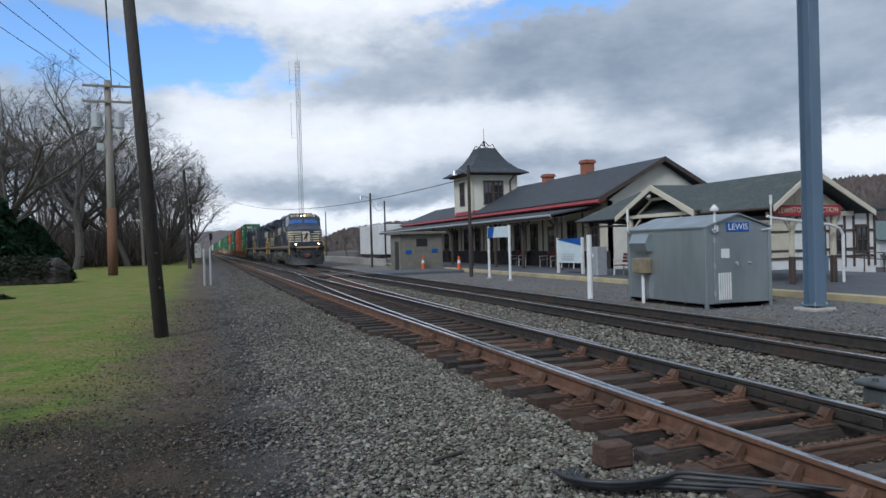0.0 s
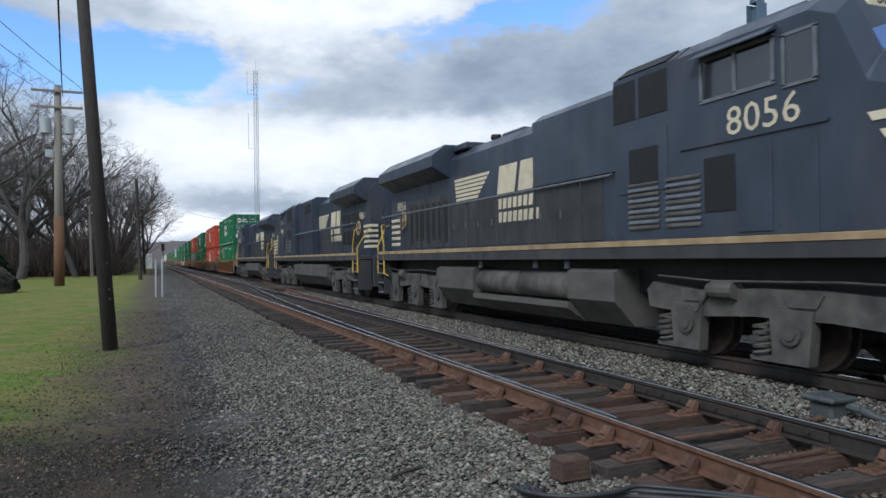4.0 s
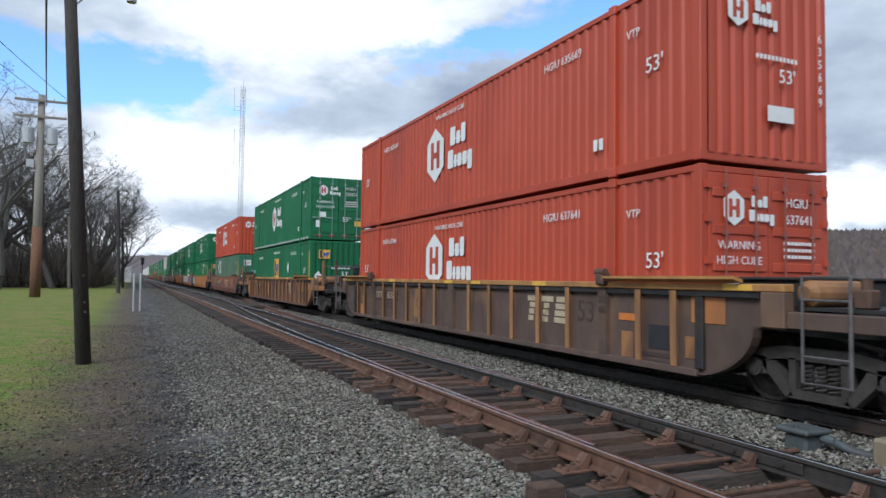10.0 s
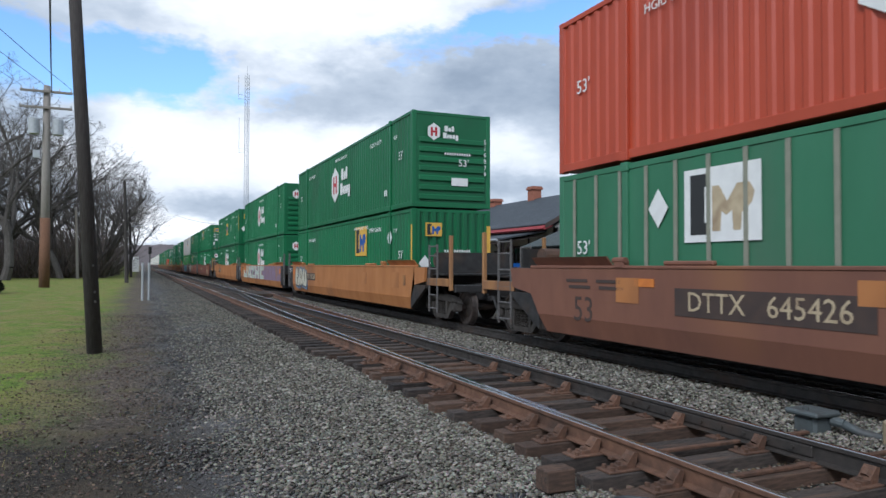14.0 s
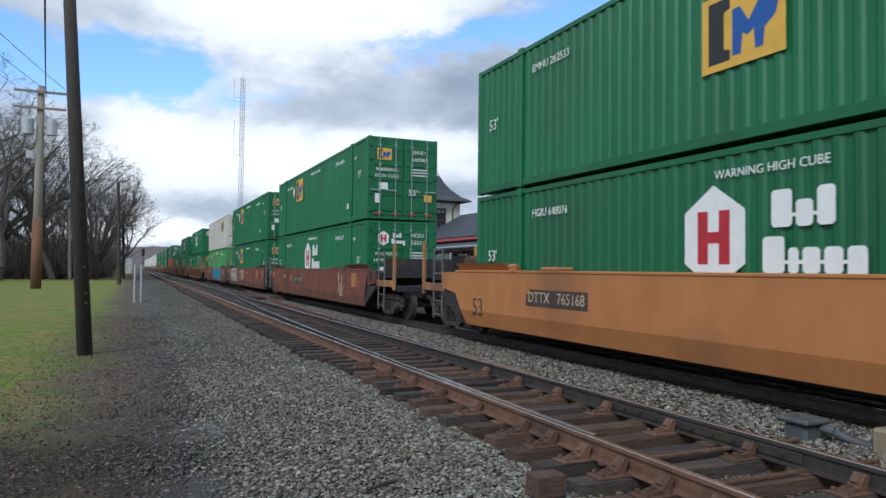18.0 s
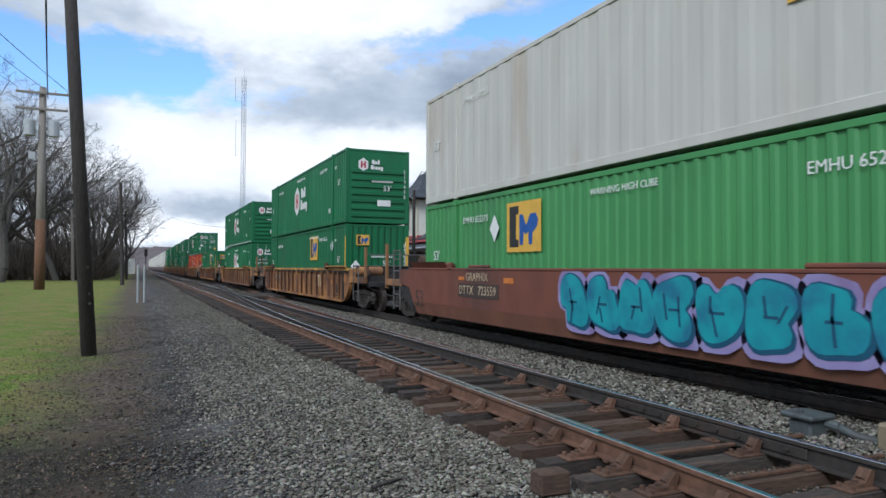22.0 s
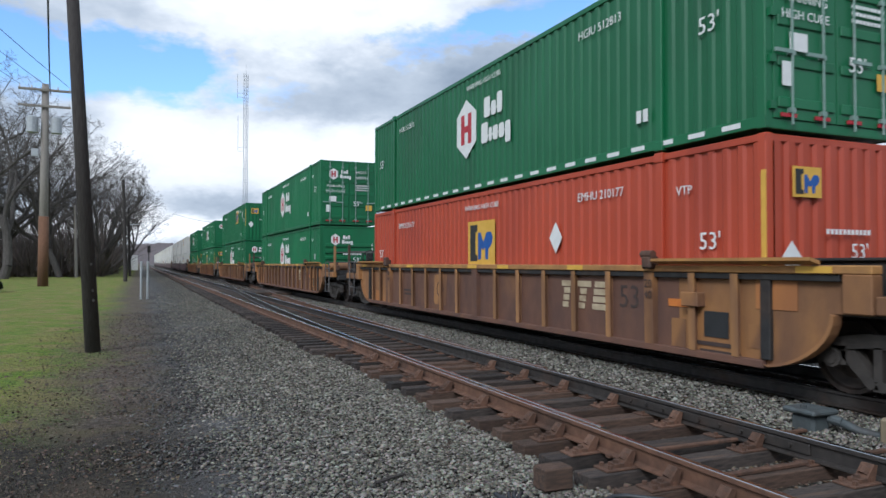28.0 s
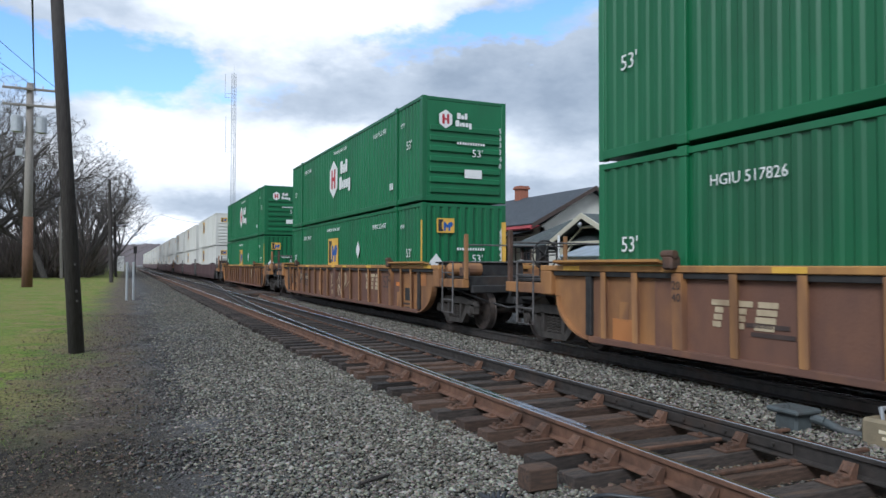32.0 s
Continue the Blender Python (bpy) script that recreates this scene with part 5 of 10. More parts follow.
        for y in (-7.72, -6.95, *(1.008 * k for k in range(-6, 7)), 6.95, 7.72):
            part("side_rib", p["rib_mid" if y == 0 else "rib_wide" if abs(abs(y) - 6.048) < 0.01 else "rib"], car, at=pose(s * hx, y, 1.42) @ (Matrix() if s > 0 else flip))
        for y in (-8.9, -4.1, -1.4, 0.1, 4.2, 8.6):
            part("patch", p["flash"], car, "yellow reflector patch", at=pose(s * (hx + 0.021), y, 1.48) @ turn)
        for e in (-1, 1):
            part("guide", p["lid"], car, at=pose(s * hx, e * 7.62, 1.535) @ turn)
            part("box_lock", p["lock"], car, "rusty container lock", at=pose(s * (hx - 0.02), e * 6.12, 1.57) @ turn)
    if u_front == 424.75:
        part("gear_box", p["box"], car, at=pose(-hx + 0.06, -6.95, 1.05))
    part("well_floor", p["floor"], car)
    for e in (-1, 1):
        part("end_frame", p["ends", e], car)
        part("walkway", p["grating", e], car)
        part("crossover_rail", p["rail", e], car)
        part("platform_box", p["hopper", e], car)
    part("brake_wheel", p["brake"], car, at=pose(-0.55, 10.9, 1.75))
    part("brake_line", kept("brake_line", lambda: Geo().pipe([(-1.2, -9.3, 1.3), (-1.25, -10.0, 0.95), (-0.9, -10.8, 0.72), (-0.5, -11.4, 0.55), (-0.3, -11.7, 0.62)], 0.025, 6).mesh("brake_line", M["steel_dark"])), car)
    part("retainer_valve", kept("retainer_valve", lambda: Geo().box(-0.1, 0.1, -0.1, 0.1, 0, 0.22, 0.02).tube((0, 0, 0.2), (0, 0, 0.34), 0.06, n=8).mesh("retainer_valve", M["steel_brown"])), car, at=pose(-1.15, -10.4, 1.26))
    part("air_tank", p["tank"], car, at=pose(-0.75, -9.75, 1.42))
    for y in (-9.75, 9.75):
        add_truck(car, y)
    part("coupler", coupler_mesh(), car, at=pose(0, -11.62, 0))
    part("coupler", coupler_mesh(), car, at=pose(0, 11.62, 0, 0, 0, 180))
    for y in (-6.05, 6.05):
        part("rib_mark", text_mesh("20\n40", 0.17, M["mark_sooty"]), car, "black painted spacing numbers", at=pose(-hx - 0.027, y, 1.16) @ SIDE_TURN)
    if number:
        part("sill_mark", text_mesh("DTTX " + number, 0.105, M["mark_sooty"]), car, "small black painted car number", at=pose(-hx - 0.0225, -1.35, 1.483) @ SIDE_TURN)
    car_marks(car, number, -hx + 0.079, extras)
    MOVERS.append((car, u_front + LONG / 2, RAIL, 0))
    return car


def word_blocks(s):
    """A worn owner's mark: three leaning blocks cut by thin gaps."""
    g = Geo()
    for k in range(3):
        for j in range(4):
            a, z = (-0.55 + 0.38 * k + 0.02 * j) * s, (-0.18 + 0.095 * j) * s
            w = (0.30 if j == 3 or k == 2 else 0.14) * s
            o_ = 0.0 if j == 3 or k == 2 else 0.08 * s
            g.prism([(-(a + o_), z), (-(a + o_ + w), z), (-(a + o_ + w), z + 0.075 * s), (-(a + o_), z + 0.075 * s)], "x", -0.006, 0)
    return g.mesh("marking", M["mark_tan"])


def car_marks(car, number, x, extras):
    if number:
        y_ = {"645426": 3.2, "723559": 1.9}.get(number, 4.45 if number.startswith("7") else 4.95)
        big = number == "645426"
        part("number_field", kept(("number_field", big), lambda: plate_on_side(rect(-1.52, 1.52, -0.20, 0.20) if big else rect(-1.02, 1.02, -0.16, 0.16), "mark_sooty", 0.004)), car, "dark painted field", at=pose(x, y_, 1.02))
        part("number", text_mesh("DTTX   " + number, 0.39 if big else 0.29, M["mark_tan"]), car, "faded cream painted car number", at=pose(x - 0.008, y_, 1.02) @ SIDE_TURN)
    for kind, y, z, s in extras:
        if kind == "53":
            part("size_mark", text_mesh("53", 0.62 * s, M["mark_sooty"]), car, "black painted size", at=pose(x, y, z) @ SIDE_TURN)
        elif kind == "word":
            part("badge", kept(("wordplate", s), lambda: word_blocks(s)), car, "worn owner's mark in plain blocks", at=pose(x, y, z))
        elif kind == "patch":
            part("patch", kept(("patch", s), lambda: plate_on_side(rect(-0.28 * s, 0.28 * s, -0.2 * s, 0.2 * s), "well_orange")), car, "ochre paint patch", at=pose(x, y, z))
        elif kind == "card":
            part("placard", kept(("card", s), lambda: plate_on_side(rect(-0.2 * s, 0.2 * s, -0.16 * s, 0.16 * s), "mark_black")), car, "dark data placard", at=pose(x, y, z))
        elif kind == "lines":
            for k in range(2):
                part("lettering", kept(("line", s), lambda: plate_on_side(rect(-0.36 * s, 0.36 * s, -0.028, 0.028), "mark_sooty")), car, "dark illegible stencil line", at=pose(x, y - 0.08 * k, z - 0.11 * k))
        elif kind == "ring":
            part("patch", kept("ring_field", lambda: plate_on_side([(0.36, -0.40), (0.44, 0.34), (0.40, 0.40), (-0.38, 0.38), (-0.42, -0.30), (-0.36, -0.40)], "well_tan", 0.003)), car, "ochre worn paint field", at=pose(x, y, z))
            part("stencil_ring", kept("stencil_ring", lambda: Geo().pipe([(0, 0.2 * math.cos(math.pi * i / 9), 0.2 * math.sin(math.pi * i / 9)) for i in range(19)], 0.012, 4).mesh("stencil_ring", M["mark_sooty"])), car, "dark round stencil", at=pose(x - 0.006, y, z))
        elif kind == "pale":
            part("patch", kept(("pale", s), lambda: plate_on_side(rect(-0.12 * s, 0.12 * s, -0.17 * s, 0.17 * s), "well_tan")), car, "pale paint patch", at=pose(x, y, z))
        elif kind == "yellow":
            part("patch", kept(("yellow", s), lambda: plate_on_side(rect(-0.30 * s, 0.30 * s, -0.08 * s, 0.08 * s), "mark_orange")), car, "orange reflector patch", at=pose(x, y, z))
        elif kind == "scrawl":
            rng = random.Random(int(y * 10) + 77)
            g = Geo()
            for k in range(int(5 * s)):
                a, b = rng.uniform(-0.9, 0.9) * s, rng.uniform(-0.35, 0.35)
                pts = [(0, -(a + 0.16 * i * rng.uniform(0.3, 1)), b + 0.28 * math.sin(i * 1.7 + k)) for i in range(6)]
                g.pipe([(0, p[1], max(-0.42, min(0.42, p[2]))) for p in pts], 0.011, 4)
            part("graffiti", g.mesh("graffiti", M["mark_sooty" if s > 1.5 else "mark_tan"]), car, "faint scrawled graffiti", at=pose(x, y, z))
        elif kind == "blocks":
            block_mural(car, x)
        elif kind == "tag":
            big_tag = text_mesh("HERK", 1.36, M["graffiti_white"], 1.12)
            back_tag = text_mesh("HERK", 1.44, M["graffiti_navy"], 1.12)
            part("graffiti", back_tag, car, "dark blue shadow of sprayed letters", at=pose(x - 0.001, y - 0.05, z - 0.03) @ SIDE_TURN)
            part("graffiti", big_tag, car, "white sprayed block letters", at=pose(x - 0.007, y, z) @ SIDE_TURN)
        elif kind == "tagline":
            part("graffiti", text_mesh("GRAPHIX", 0.27, M["mark_tan"]), car, "small cream sprayed word", at=pose(x - 0.004, y, z) @ SIDE_TURN)
        elif kind == "mural":
            mural(car, 1.47, y, s)
        elif kind in ("bubble_white", "bubble_teal"):
            graffiti_piece(car, kind, x, y, z, s)


def letter_blob(rng, a, w, h):
    """One swollen sprayed letter: an uneven rounded outline with a notch or an eye; lists of (along, up)."""
    n, pts = 26, []
    kx, kz, ph = rng.uniform(0.08, 0.2), rng.uniform(0.04, 0.10), rng.uniform(0, 6.28)
    bite = rng.uniform(0, 6.28)
    lean = rng.uniform(-0.12, 0.12)
    for i in range(n):
        t = 2 * math.pi * i / n
        c, d = math.cos(t), math.sin(t)
        q = (abs(c) ** 3 + abs(d) ** 3) ** (-1 / 3)
        off = abs((t - bite + math.pi) % (2 * math.pi) - math.pi)
        r = q * (1 + kx * math.sin(2 * t + ph) * 0.5 + kz * math.sin(3 * t + ph)) * (1 - 0.38 * math.exp(-(off / 0.28) ** 2))
        pts.append((a + w * c * r + lean * h * d, h * d * r))
    return pts


def graffiti_piece(car, kind, x, y, z, s):
    rng = random.Random(int(y * 7) + 5)
    fill, shade, line = {"bubble_white": ("graffiti_white", "graffiti_blue" if s < 2 else "graffiti_white", "mark_sooty"), "bubble_teal": ("graffiti_teal", "graffiti_lilac", "graffiti_navy")}[kind]
    n = max(3, int(2.0 * s))
    cloud, back, front, eyes = Geo(), Geo(), Geo(), Geo()
    for k in range(n):
        a = (k - (n - 1) / 2) * 0.84
        h, w = rng.uniform(0.40, 0.47), rng.uniform(0.36, 0.43)
        poly = letter_blob(rng, a, w, h)
        flat = lambda f, dx_, dz_: [(-(a + (p - a) * f + dx_), max(-0.56, min(0.52, q * f + dz_))) for p, q in poly]
        cloud.prism(flat(1.35, 0.05, -0.02), "x", -0.003, 0)
        back.prism(flat(1.10, 0.03, -0.02), "x", -0.006 - 0.0006 * k, -0.0032)
        front.prism(flat(1.0, 0, 0), "x", -0.010 - 0.0006 * k, -0.0066)
        # inner strokes of the letter
        for _ in range(2):
            ex_, ez = a + rng.uniform(-0.16, 0.16), rng.uniform(-0.22, 0.16)
            eh, lean = rng.uniform(0.10, 0.22), rng.uniform(-0.14, 0.14)
            eyes.prism([(-(ex_ - 0.022), ez - eh), (-(ex_ + 0.022), ez - eh), (-(ex_ + lean + 0.022), ez + eh), (-(ex_ + lean - 0.022), ez + eh)], "x", -0.0165, -0.012)
        eyes.prism([(-(a - 0.1), -0.04), (-(a + 0.12), -0.04), (-(a + 0.12), 0.0), (-(a - 0.1), 0.0)], "x", -0.0165, -0.012)
    for geo, mat in ((cloud, shade), (back, line), (front, fill), (eyes, line)):
        part("graffiti", geo.mesh("graffiti", M[mat]), car, "spray-painted graffiti letters", at=pose(x, y, z))


def block_mural(car, x):
    """Angular pale green strokes on a mauve sprayed ground, over most of a smooth side."""
    field = [(5.2, 1.20), (4.75, 1.485), (-8.3, 1.485), (-8.3, 0.64), (6.9, 0.64)]
    part("graffiti_fill", Geo().prism(field, "x", x - 0.003, x).mesh("graffiti_fill", M["graffiti_mauve"]), car, "mauve sprayed ground of a graffiti piece")
    strokes = ([(5.3, 0.66), (5.3, 1.16), (4.9, 1.20), (4.85, 0.92), (3.5, 0.92), (3.3, 1.47), (2.7, 1.47), (3.0, 0.66)],
               [(2.6, 0.66), (1.9, 1.47), (0.9, 1.47), (0.5, 0.66), (1.1, 0.66), (1.25, 0.86), (1.8, 0.86), (1.95, 0.66)],
               [(0.2, 1.47), (0.1, 1.24), (-1.1, 1.20), (0.1, 0.84), (0.2, 0.66), (-2.0, 0.66), (-2.0, 0.84), (-0.7, 0.88), (-1.9, 1.24), (-1.9, 1.47)],
               [(-2.4, 0.66), (-2.4, 1.47), (-3.0, 1.47), (-3.0, 1.16), (-4.0, 1.16), (-4.0, 1.47), (-4.7, 1.47), (-4.6, 0.66), (-4.0, 0.66), (-4.0, 0.94), (-3.0, 0.94), (-3.0, 0.66)],
               [(-5.2, 0.66), (-5.4, 1.47), (-7.4, 1.47), (-7.4, 1.22), (-6.0, 1.22), (-6.0, 0.90), (-7.4, 0.86), (-7.3, 0.66)])
    for poly in strokes:
        poly = [(6.5 - 0.72 * (5.3 - p), q) for p, q in poly]
        part("graffiti_stroke", Geo().prism(poly, "x", x - 0.007, x - 0.0032).mesh("graffiti_stroke", M["graffiti_ice"]), car, "pale green sprayed letter stroke")
        rim = [(x - 0.009, p, q) for p, q in poly]
        part("graffiti_line", Geo().pipe(rim + rim[:1], 0.016, 4).mesh("graffiti_line", M["graffiti_white"]), car, "cream sprayed outline")
    part("graffiti_eye", Geo().prism([(3.83, 0.98), (3.58, 0.98), (3.70, 1.25)], "x", x - 0.0105, x - 0.0075).mesh("graffiti_eye", M["graffiti_mauve"]), car)


def mural(car, hx, y, half):
    """A broad cream sprayed piece that runs over the sheet, the ribs and the sill, with black outlines."""
    rng = random.Random(31)
    xs = -hx + 0.079
    edge = []
    for i in range(40):
        t = 2 * math.pi * i / 40
        c, d = math.cos(t), math.sin(t)
        q = (abs(c) ** 4 + abs(d) ** 4) ** -0.25 * (1 + 0.045 * math.sin(5 * t + 1))
        edge.append((y + half * c * q, max(-0.53, min(0.49, 0.53 * d * q)) + 0.86))
    part("graffiti_fill", Geo().prism(edge, "x", xs - 0.004, xs).mesh("graffiti_fill", M["graffiti_white"]), car, "cream sprayed field of a graffiti piece")
    ring = [(xs - 0.008, p, q) for p, q in edge]
    part("graffiti_line", Geo().pipe(ring + ring[:1], 0.017, 4).mesh("graffiti_line", M["mark_black"]), car, "black sprayed outline")
    for k in range(7):
        a = y + half * (0.86 - 0.29 * k)
        sway, lift, bow = rng.uniform(-0.2, 0.2), rng.uniform(-0.06, 0.06), rng.choice((-1, 1)) * rng.uniform(0.10, 0.26)
        pts = [(xs - 0.008, a + sway * (i / 12 - 0.5) + bow * math.sin(math.pi * i / 12), 0.44 + lift + 0.82 * i / 12) for i in range(13)]
        part("graffiti_line", Geo().pipe(pts if k % 3 else pts[:8], 0.014, 4).mesh("graffiti_line", M["mark_black"]), car, "black sprayed letter stroke")
        hook = [(xs - 0.008, a - 0.12 + 0.2 * math.cos(0.4 * i), 0.90 + lift + 0.13 * math.sin(0.4 * i)) for i in range(11)]
        part("graffiti_line", Geo().pipe(hook, 0.013, 4).mesh("graffiti_line", M["mark_black"]), car, "black sprayed letter stroke")
    cover = kept("rib_paint", lambda: Geo().prism([(-0.0275, 0.0), (-0.0245, 0.0), (-0.0045, -1.05), (-0.0075, -1.05)], "y", -0.058, 0.058).mesh("graffiti_fill", M["graffiti_white"]))
    for k in (1, 2):
        part("graffiti_fill", cover, car, "cream sprayed paint on a rib", at=pose(-hx, 1.008 * k, 1.40))
    for k in range(6):
        a = y + half * (1.0 - 0.34 * k)
        arc = [(a - 0.25 * math.cos(math.pi * i / 10), 1.445 + 0.078 * math.sin(math.pi * i / 10)) for i in range(11)]
        part("graffiti_fill", Geo().prism(arc, "x", -hx - 0.0275, -hx - 0.0235).mesh("graffiti_fill", M["graffiti_white"]), car, "cream sprayed bubble on the sill")
        part("graffiti_line", Geo().pipe([(-hx - 0.028, p, q) for p, q in arc], 0.009, 4).mesh("graffiti_line", M["mark_black"]), car, "black sprayed outline")


def smooth_car(u_front, body, number, lead, tail, extras=()):
    """Smooth-sided well car or one unit of an articulated set. lead, tail: a whole end with coupler, or a joint that shares its truck."""
    car = thing("well_car", {"well_red": "oxide-red smooth-sided well car with paint patches", "well_orange": "tan-orange smooth-sided well car with graffiti", "well_purple": "dull maroon smooth-sided well car", "well_rust": "red-brown smooth-sided well car with ochre patches"}[body], "railway car", "well cars of the train")
    hx = 1.50

    def sides():
        out = {}
        for s in (-1, 1):
            secs = []
            for y in (-8.35, 8.35):
                secs.append([(s * hx, y * 1.055, 1.50), (s * hx, y * 1.055, 1.0), (s * hx, y * 1.02, 0.62), (s * (hx - 0.10), y * 1.0, 0.28), (s * (hx - 0.14), y * 1.0, 0.28), (s * (hx - 0.06), y * 1.02, 0.62), (s * (hx - 0.06), y * 1.055, 1.50)])
            out["side", s] = Geo().strip(secs).mesh("side_sheet", M[body])
            out["sill", s] = Geo().box(s * (hx - 0.14), s * (hx + 0.015), -8.8, 8.8, 1.49, 1.545, 0.012).mesh("top_sill", M[body])
            out["low", s] = Geo().strip([[(s * (hx + 0.004), y * 1.019, 0.615), (s * (hx - 0.095), y * 1.001, 0.285), (s * (hx - 0.105), y * 1.001, 0.285), (s * (hx - 0.006), y * 1.019, 0.615)] for y in (-8.35, 8.35)]).mesh("lower_sheet", M["well_rust" if body == "well_red" else body])
            for e in (-1, 1):
                out["lid", s, e] = Geo().prism([(s * (hx - 0.12), 1.545), (s * (hx + 0.01), 1.70), (s * (hx - 0.02), 1.70), (s * (hx - 0.15), 1.545)], "y", e * 6.35, e * 8.75).mesh("guide", M[body])
        out["floor"] = Geo().box(-1.3, 1.3, -8.3, 8.3, 0.25, 0.31).box(-1.42, 1.42, -8.5, -8.35, 0.3, 1.5).box(-1.42, 1.42, 8.35, 8.5, 0.3, 1.5).mesh("well_floor", M["steel_dark"])
        out["lock"] = Geo().box(-0.06, 0.08, -0.13, 0.13, -0.05, 0.09, 0.02).tube((-0.02, -0.15, 0.08), (-0.02, 0.15, 0.08), 0.05, n=10).mesh("box_lock", M[body])
        out["cap"] = Geo().box(-0.04, 0.05, -0.5, 0.5, 0, 0.07, 0.02).mesh("sill_cap", M[body])
        return out
    p = kept(("smooth", body), sides)
    for s in (-1, 1):
        part("side_sheet", p["side", s], car)
        part("lower_sheet", p["low", s], car, "ochre-stained lower slope of the side" if body == "well_red" else "")
        part("top_sill", p["sill", s], car)
        for e in (-1, 1):
            part("guide", p["lid", s, e], car)
        for y in (-6.0, 6.0):
            part("box_lock", p["lock"], car, at=pose(s * (hx - 0.03), y, 1.55) @ (Matrix() if s < 0 else pose(0, 0, 0, 0, 0, 180)))
        for y in (-4.5, 4.5):
            part("sill_cap", p["cap"], car, at=pose(s * (hx - 0.06), y, 1.545))
    part("well_floor", p["floor"], car)

    def ends(kind):
        def make():
            o = {}
            if kind == "whole":
                o["frame"] = Geo().box(-0.32, 0.32, -11.3, -8.4, 0.62, 1.06, 0.02).box(-1.3, 1.3, -11.2, -11.05, 0.85, 1.05, 0.02).box(-1.42, 1.42, -9.6, -8.5, 1.0, 1.5, 0.02).prism([(-8.5, 1.0), (-9.6, 1.0), (-9.6, 0.92), (-8.5, 0.3)], "x", -1.49, -1.40).prism([(-8.5, 1.0), (-9.6, 1.0), (-9.6, 0.92), (-8.5, 0.3)], "x", 1.40, 1.49).mesh("end_frame", M["steel_dark"])
                for s in (-1, 1):
                    g = Geo()
                    for y in (-9.75, -10.3):
                        g.tube((s * 1.42, y, 0.30), (s * 1.42, y, 2.10), 0.028, n=6)
                    for z in (0.4, 0.75, 1.1, 1.45, 1.8, 2.05):
                        g.tube((s * 1.42, -9.75, z), (s * 1.42, -10.3, z), 0.022, n=6)
                    o["ladder", s] = g.mesh("ladder", M["bar_grey"])
                    o["rail", s] = Geo().box(s * 1.33, s * 1.42, -11.13, -11.04, 0.9, 2.3, 0.012).mesh("end_post", M["well_rib"])
                    o["beam", s] = Geo().box(s * 1.30, s * 1.44, -11.05, -9.6, 1.0, 1.2, 0.012).mesh("end_beam", M["well_tan"])
                o["walk"] = Geo().box(-1.3, 1.3, -10.5, -9.65, 1.28, 1.32).box(-1.2, 1.2, -9.7, -9.62, 1.3, 1.9).mesh("walkway", M["steel_dark"])
                o["tank"] = Geo().tube((-1.0, -9.2, 1.70), (1.0, -9.2, 1.70), 0.2, n=14).mesh("air_tank", M["steel_brown"])
            else:
                o["frame"] = Geo().box(-1.49, 1.49, -9.1, -8.55, 1.02, 1.52, 0.02).prism([(-8.5, 1.04), (-9.1, 1.04), (-8.8, 0.6), (-8.5, 0.45)], "x", -1.50, -1.42).prism([(-8.5, 1.04), (-9.1, 1.04), (-8.8, 0.6), (-8.5, 0.45)], "x", 1.42, 1.50).box(-0.35, 0.35, -9.8, -8.5, 0.7, 1.1, 0.02).mesh("end_frame", M["steel_dark"])
                for s in (-1, 1):
                    g = Geo()
                    for y in (-9.14, -9.44):
                        g.tube((s * 1.50, y, 0.45), (s * 1.50, y, 2.15), 0.026, n=6)
                    for z in (0.5, 0.8, 1.1, 1.45, 1.8, 2.1):
                        g.tube((s * 1.50, -9.14, z), (s * 1.50, -9.44, z), 0.02, n=6)
                    o["ladder", s] = g.mesh("ladder", M["bar_grey"])
                    o["black", s] = Geo().prism([(-8.36, 0.30), (-8.36, 1.49), (-8.82, 1.49), (-8.82, 1.02), (-8.60, 0.62), (-8.40, 0.30)], "x", s * 1.502, s * 1.508).mesh("end_panel", M["panel_black"])
            return o
        return kept(("smooth_end", kind), make)
    for kind, turn in ((lead, Matrix()), (tail, pose(0, 0, 0, 0, 0, 180))):
        e = ends(kind)
        part("end_frame", e["frame"], car, at=turn)
        for s in (-1, 1):
            part("ladder", e["ladder", s], car, at=turn)
            if kind == "whole":
                part("end_post", e["rail", s], car, "rust-worn ochre end post", at=turn)
                part("end_sheet", kept(("smooth_end_sheet", body, s), lambda: Geo().prism([(-8.81, 1.49), (-8.81, 0.99), (-9.55, 1.10), (-9.62, 1.49)], "x", s * 1.43, s * 1.499).mesh("end_sheet", M[body])), car, at=turn)
                part("end_beam", e["beam", s], car, "rust-worn ochre end beam", at=turn)
            else:
                part("end_panel", e["black", s], car, "soot-black end of the side", at=turn)
        if kind == "whole":
            part("walkway", e["walk"], car, at=turn)
            part("air_tank", e["tank"], car, at=turn)
            part("coupler", coupler_mesh(), car, at=turn @ pose(0, -11.62, 0))
    if lead == "whole":
        add_truck(car, -9.85, turns=u_front < 540)
    if tail == "whole":
        add_truck(car, 9.85, turns=u_front < 540)
    else:
        add_truck(car, 9.85, 0.48, turns=u_front < 540)
        part("capacity_mark", text_mesh("125 T", 0.30, M["mark_white"]), car, "white painted capacity", at=pose(-1.516, 8.86, 1.26) @ SIDE_TURN)
    for end_, kind in ((-1, lead), (1, tail)):
        if kind == "joint" and body != "well_purple":
            part("patch", kept("joint_patch", lambda: plate_on_side(rect(-0.2, 0.2, -0.13, 0.13), "mark_orange")), car, "orange reflector patch", at=pose(-hx - 0.004, end_ * 8.05, 1.2))
    car_marks(car, number, -hx - 0.004, extras)
    MOVERS.append((car, u_front + LONG / 2, RAIL, 0))
    return car


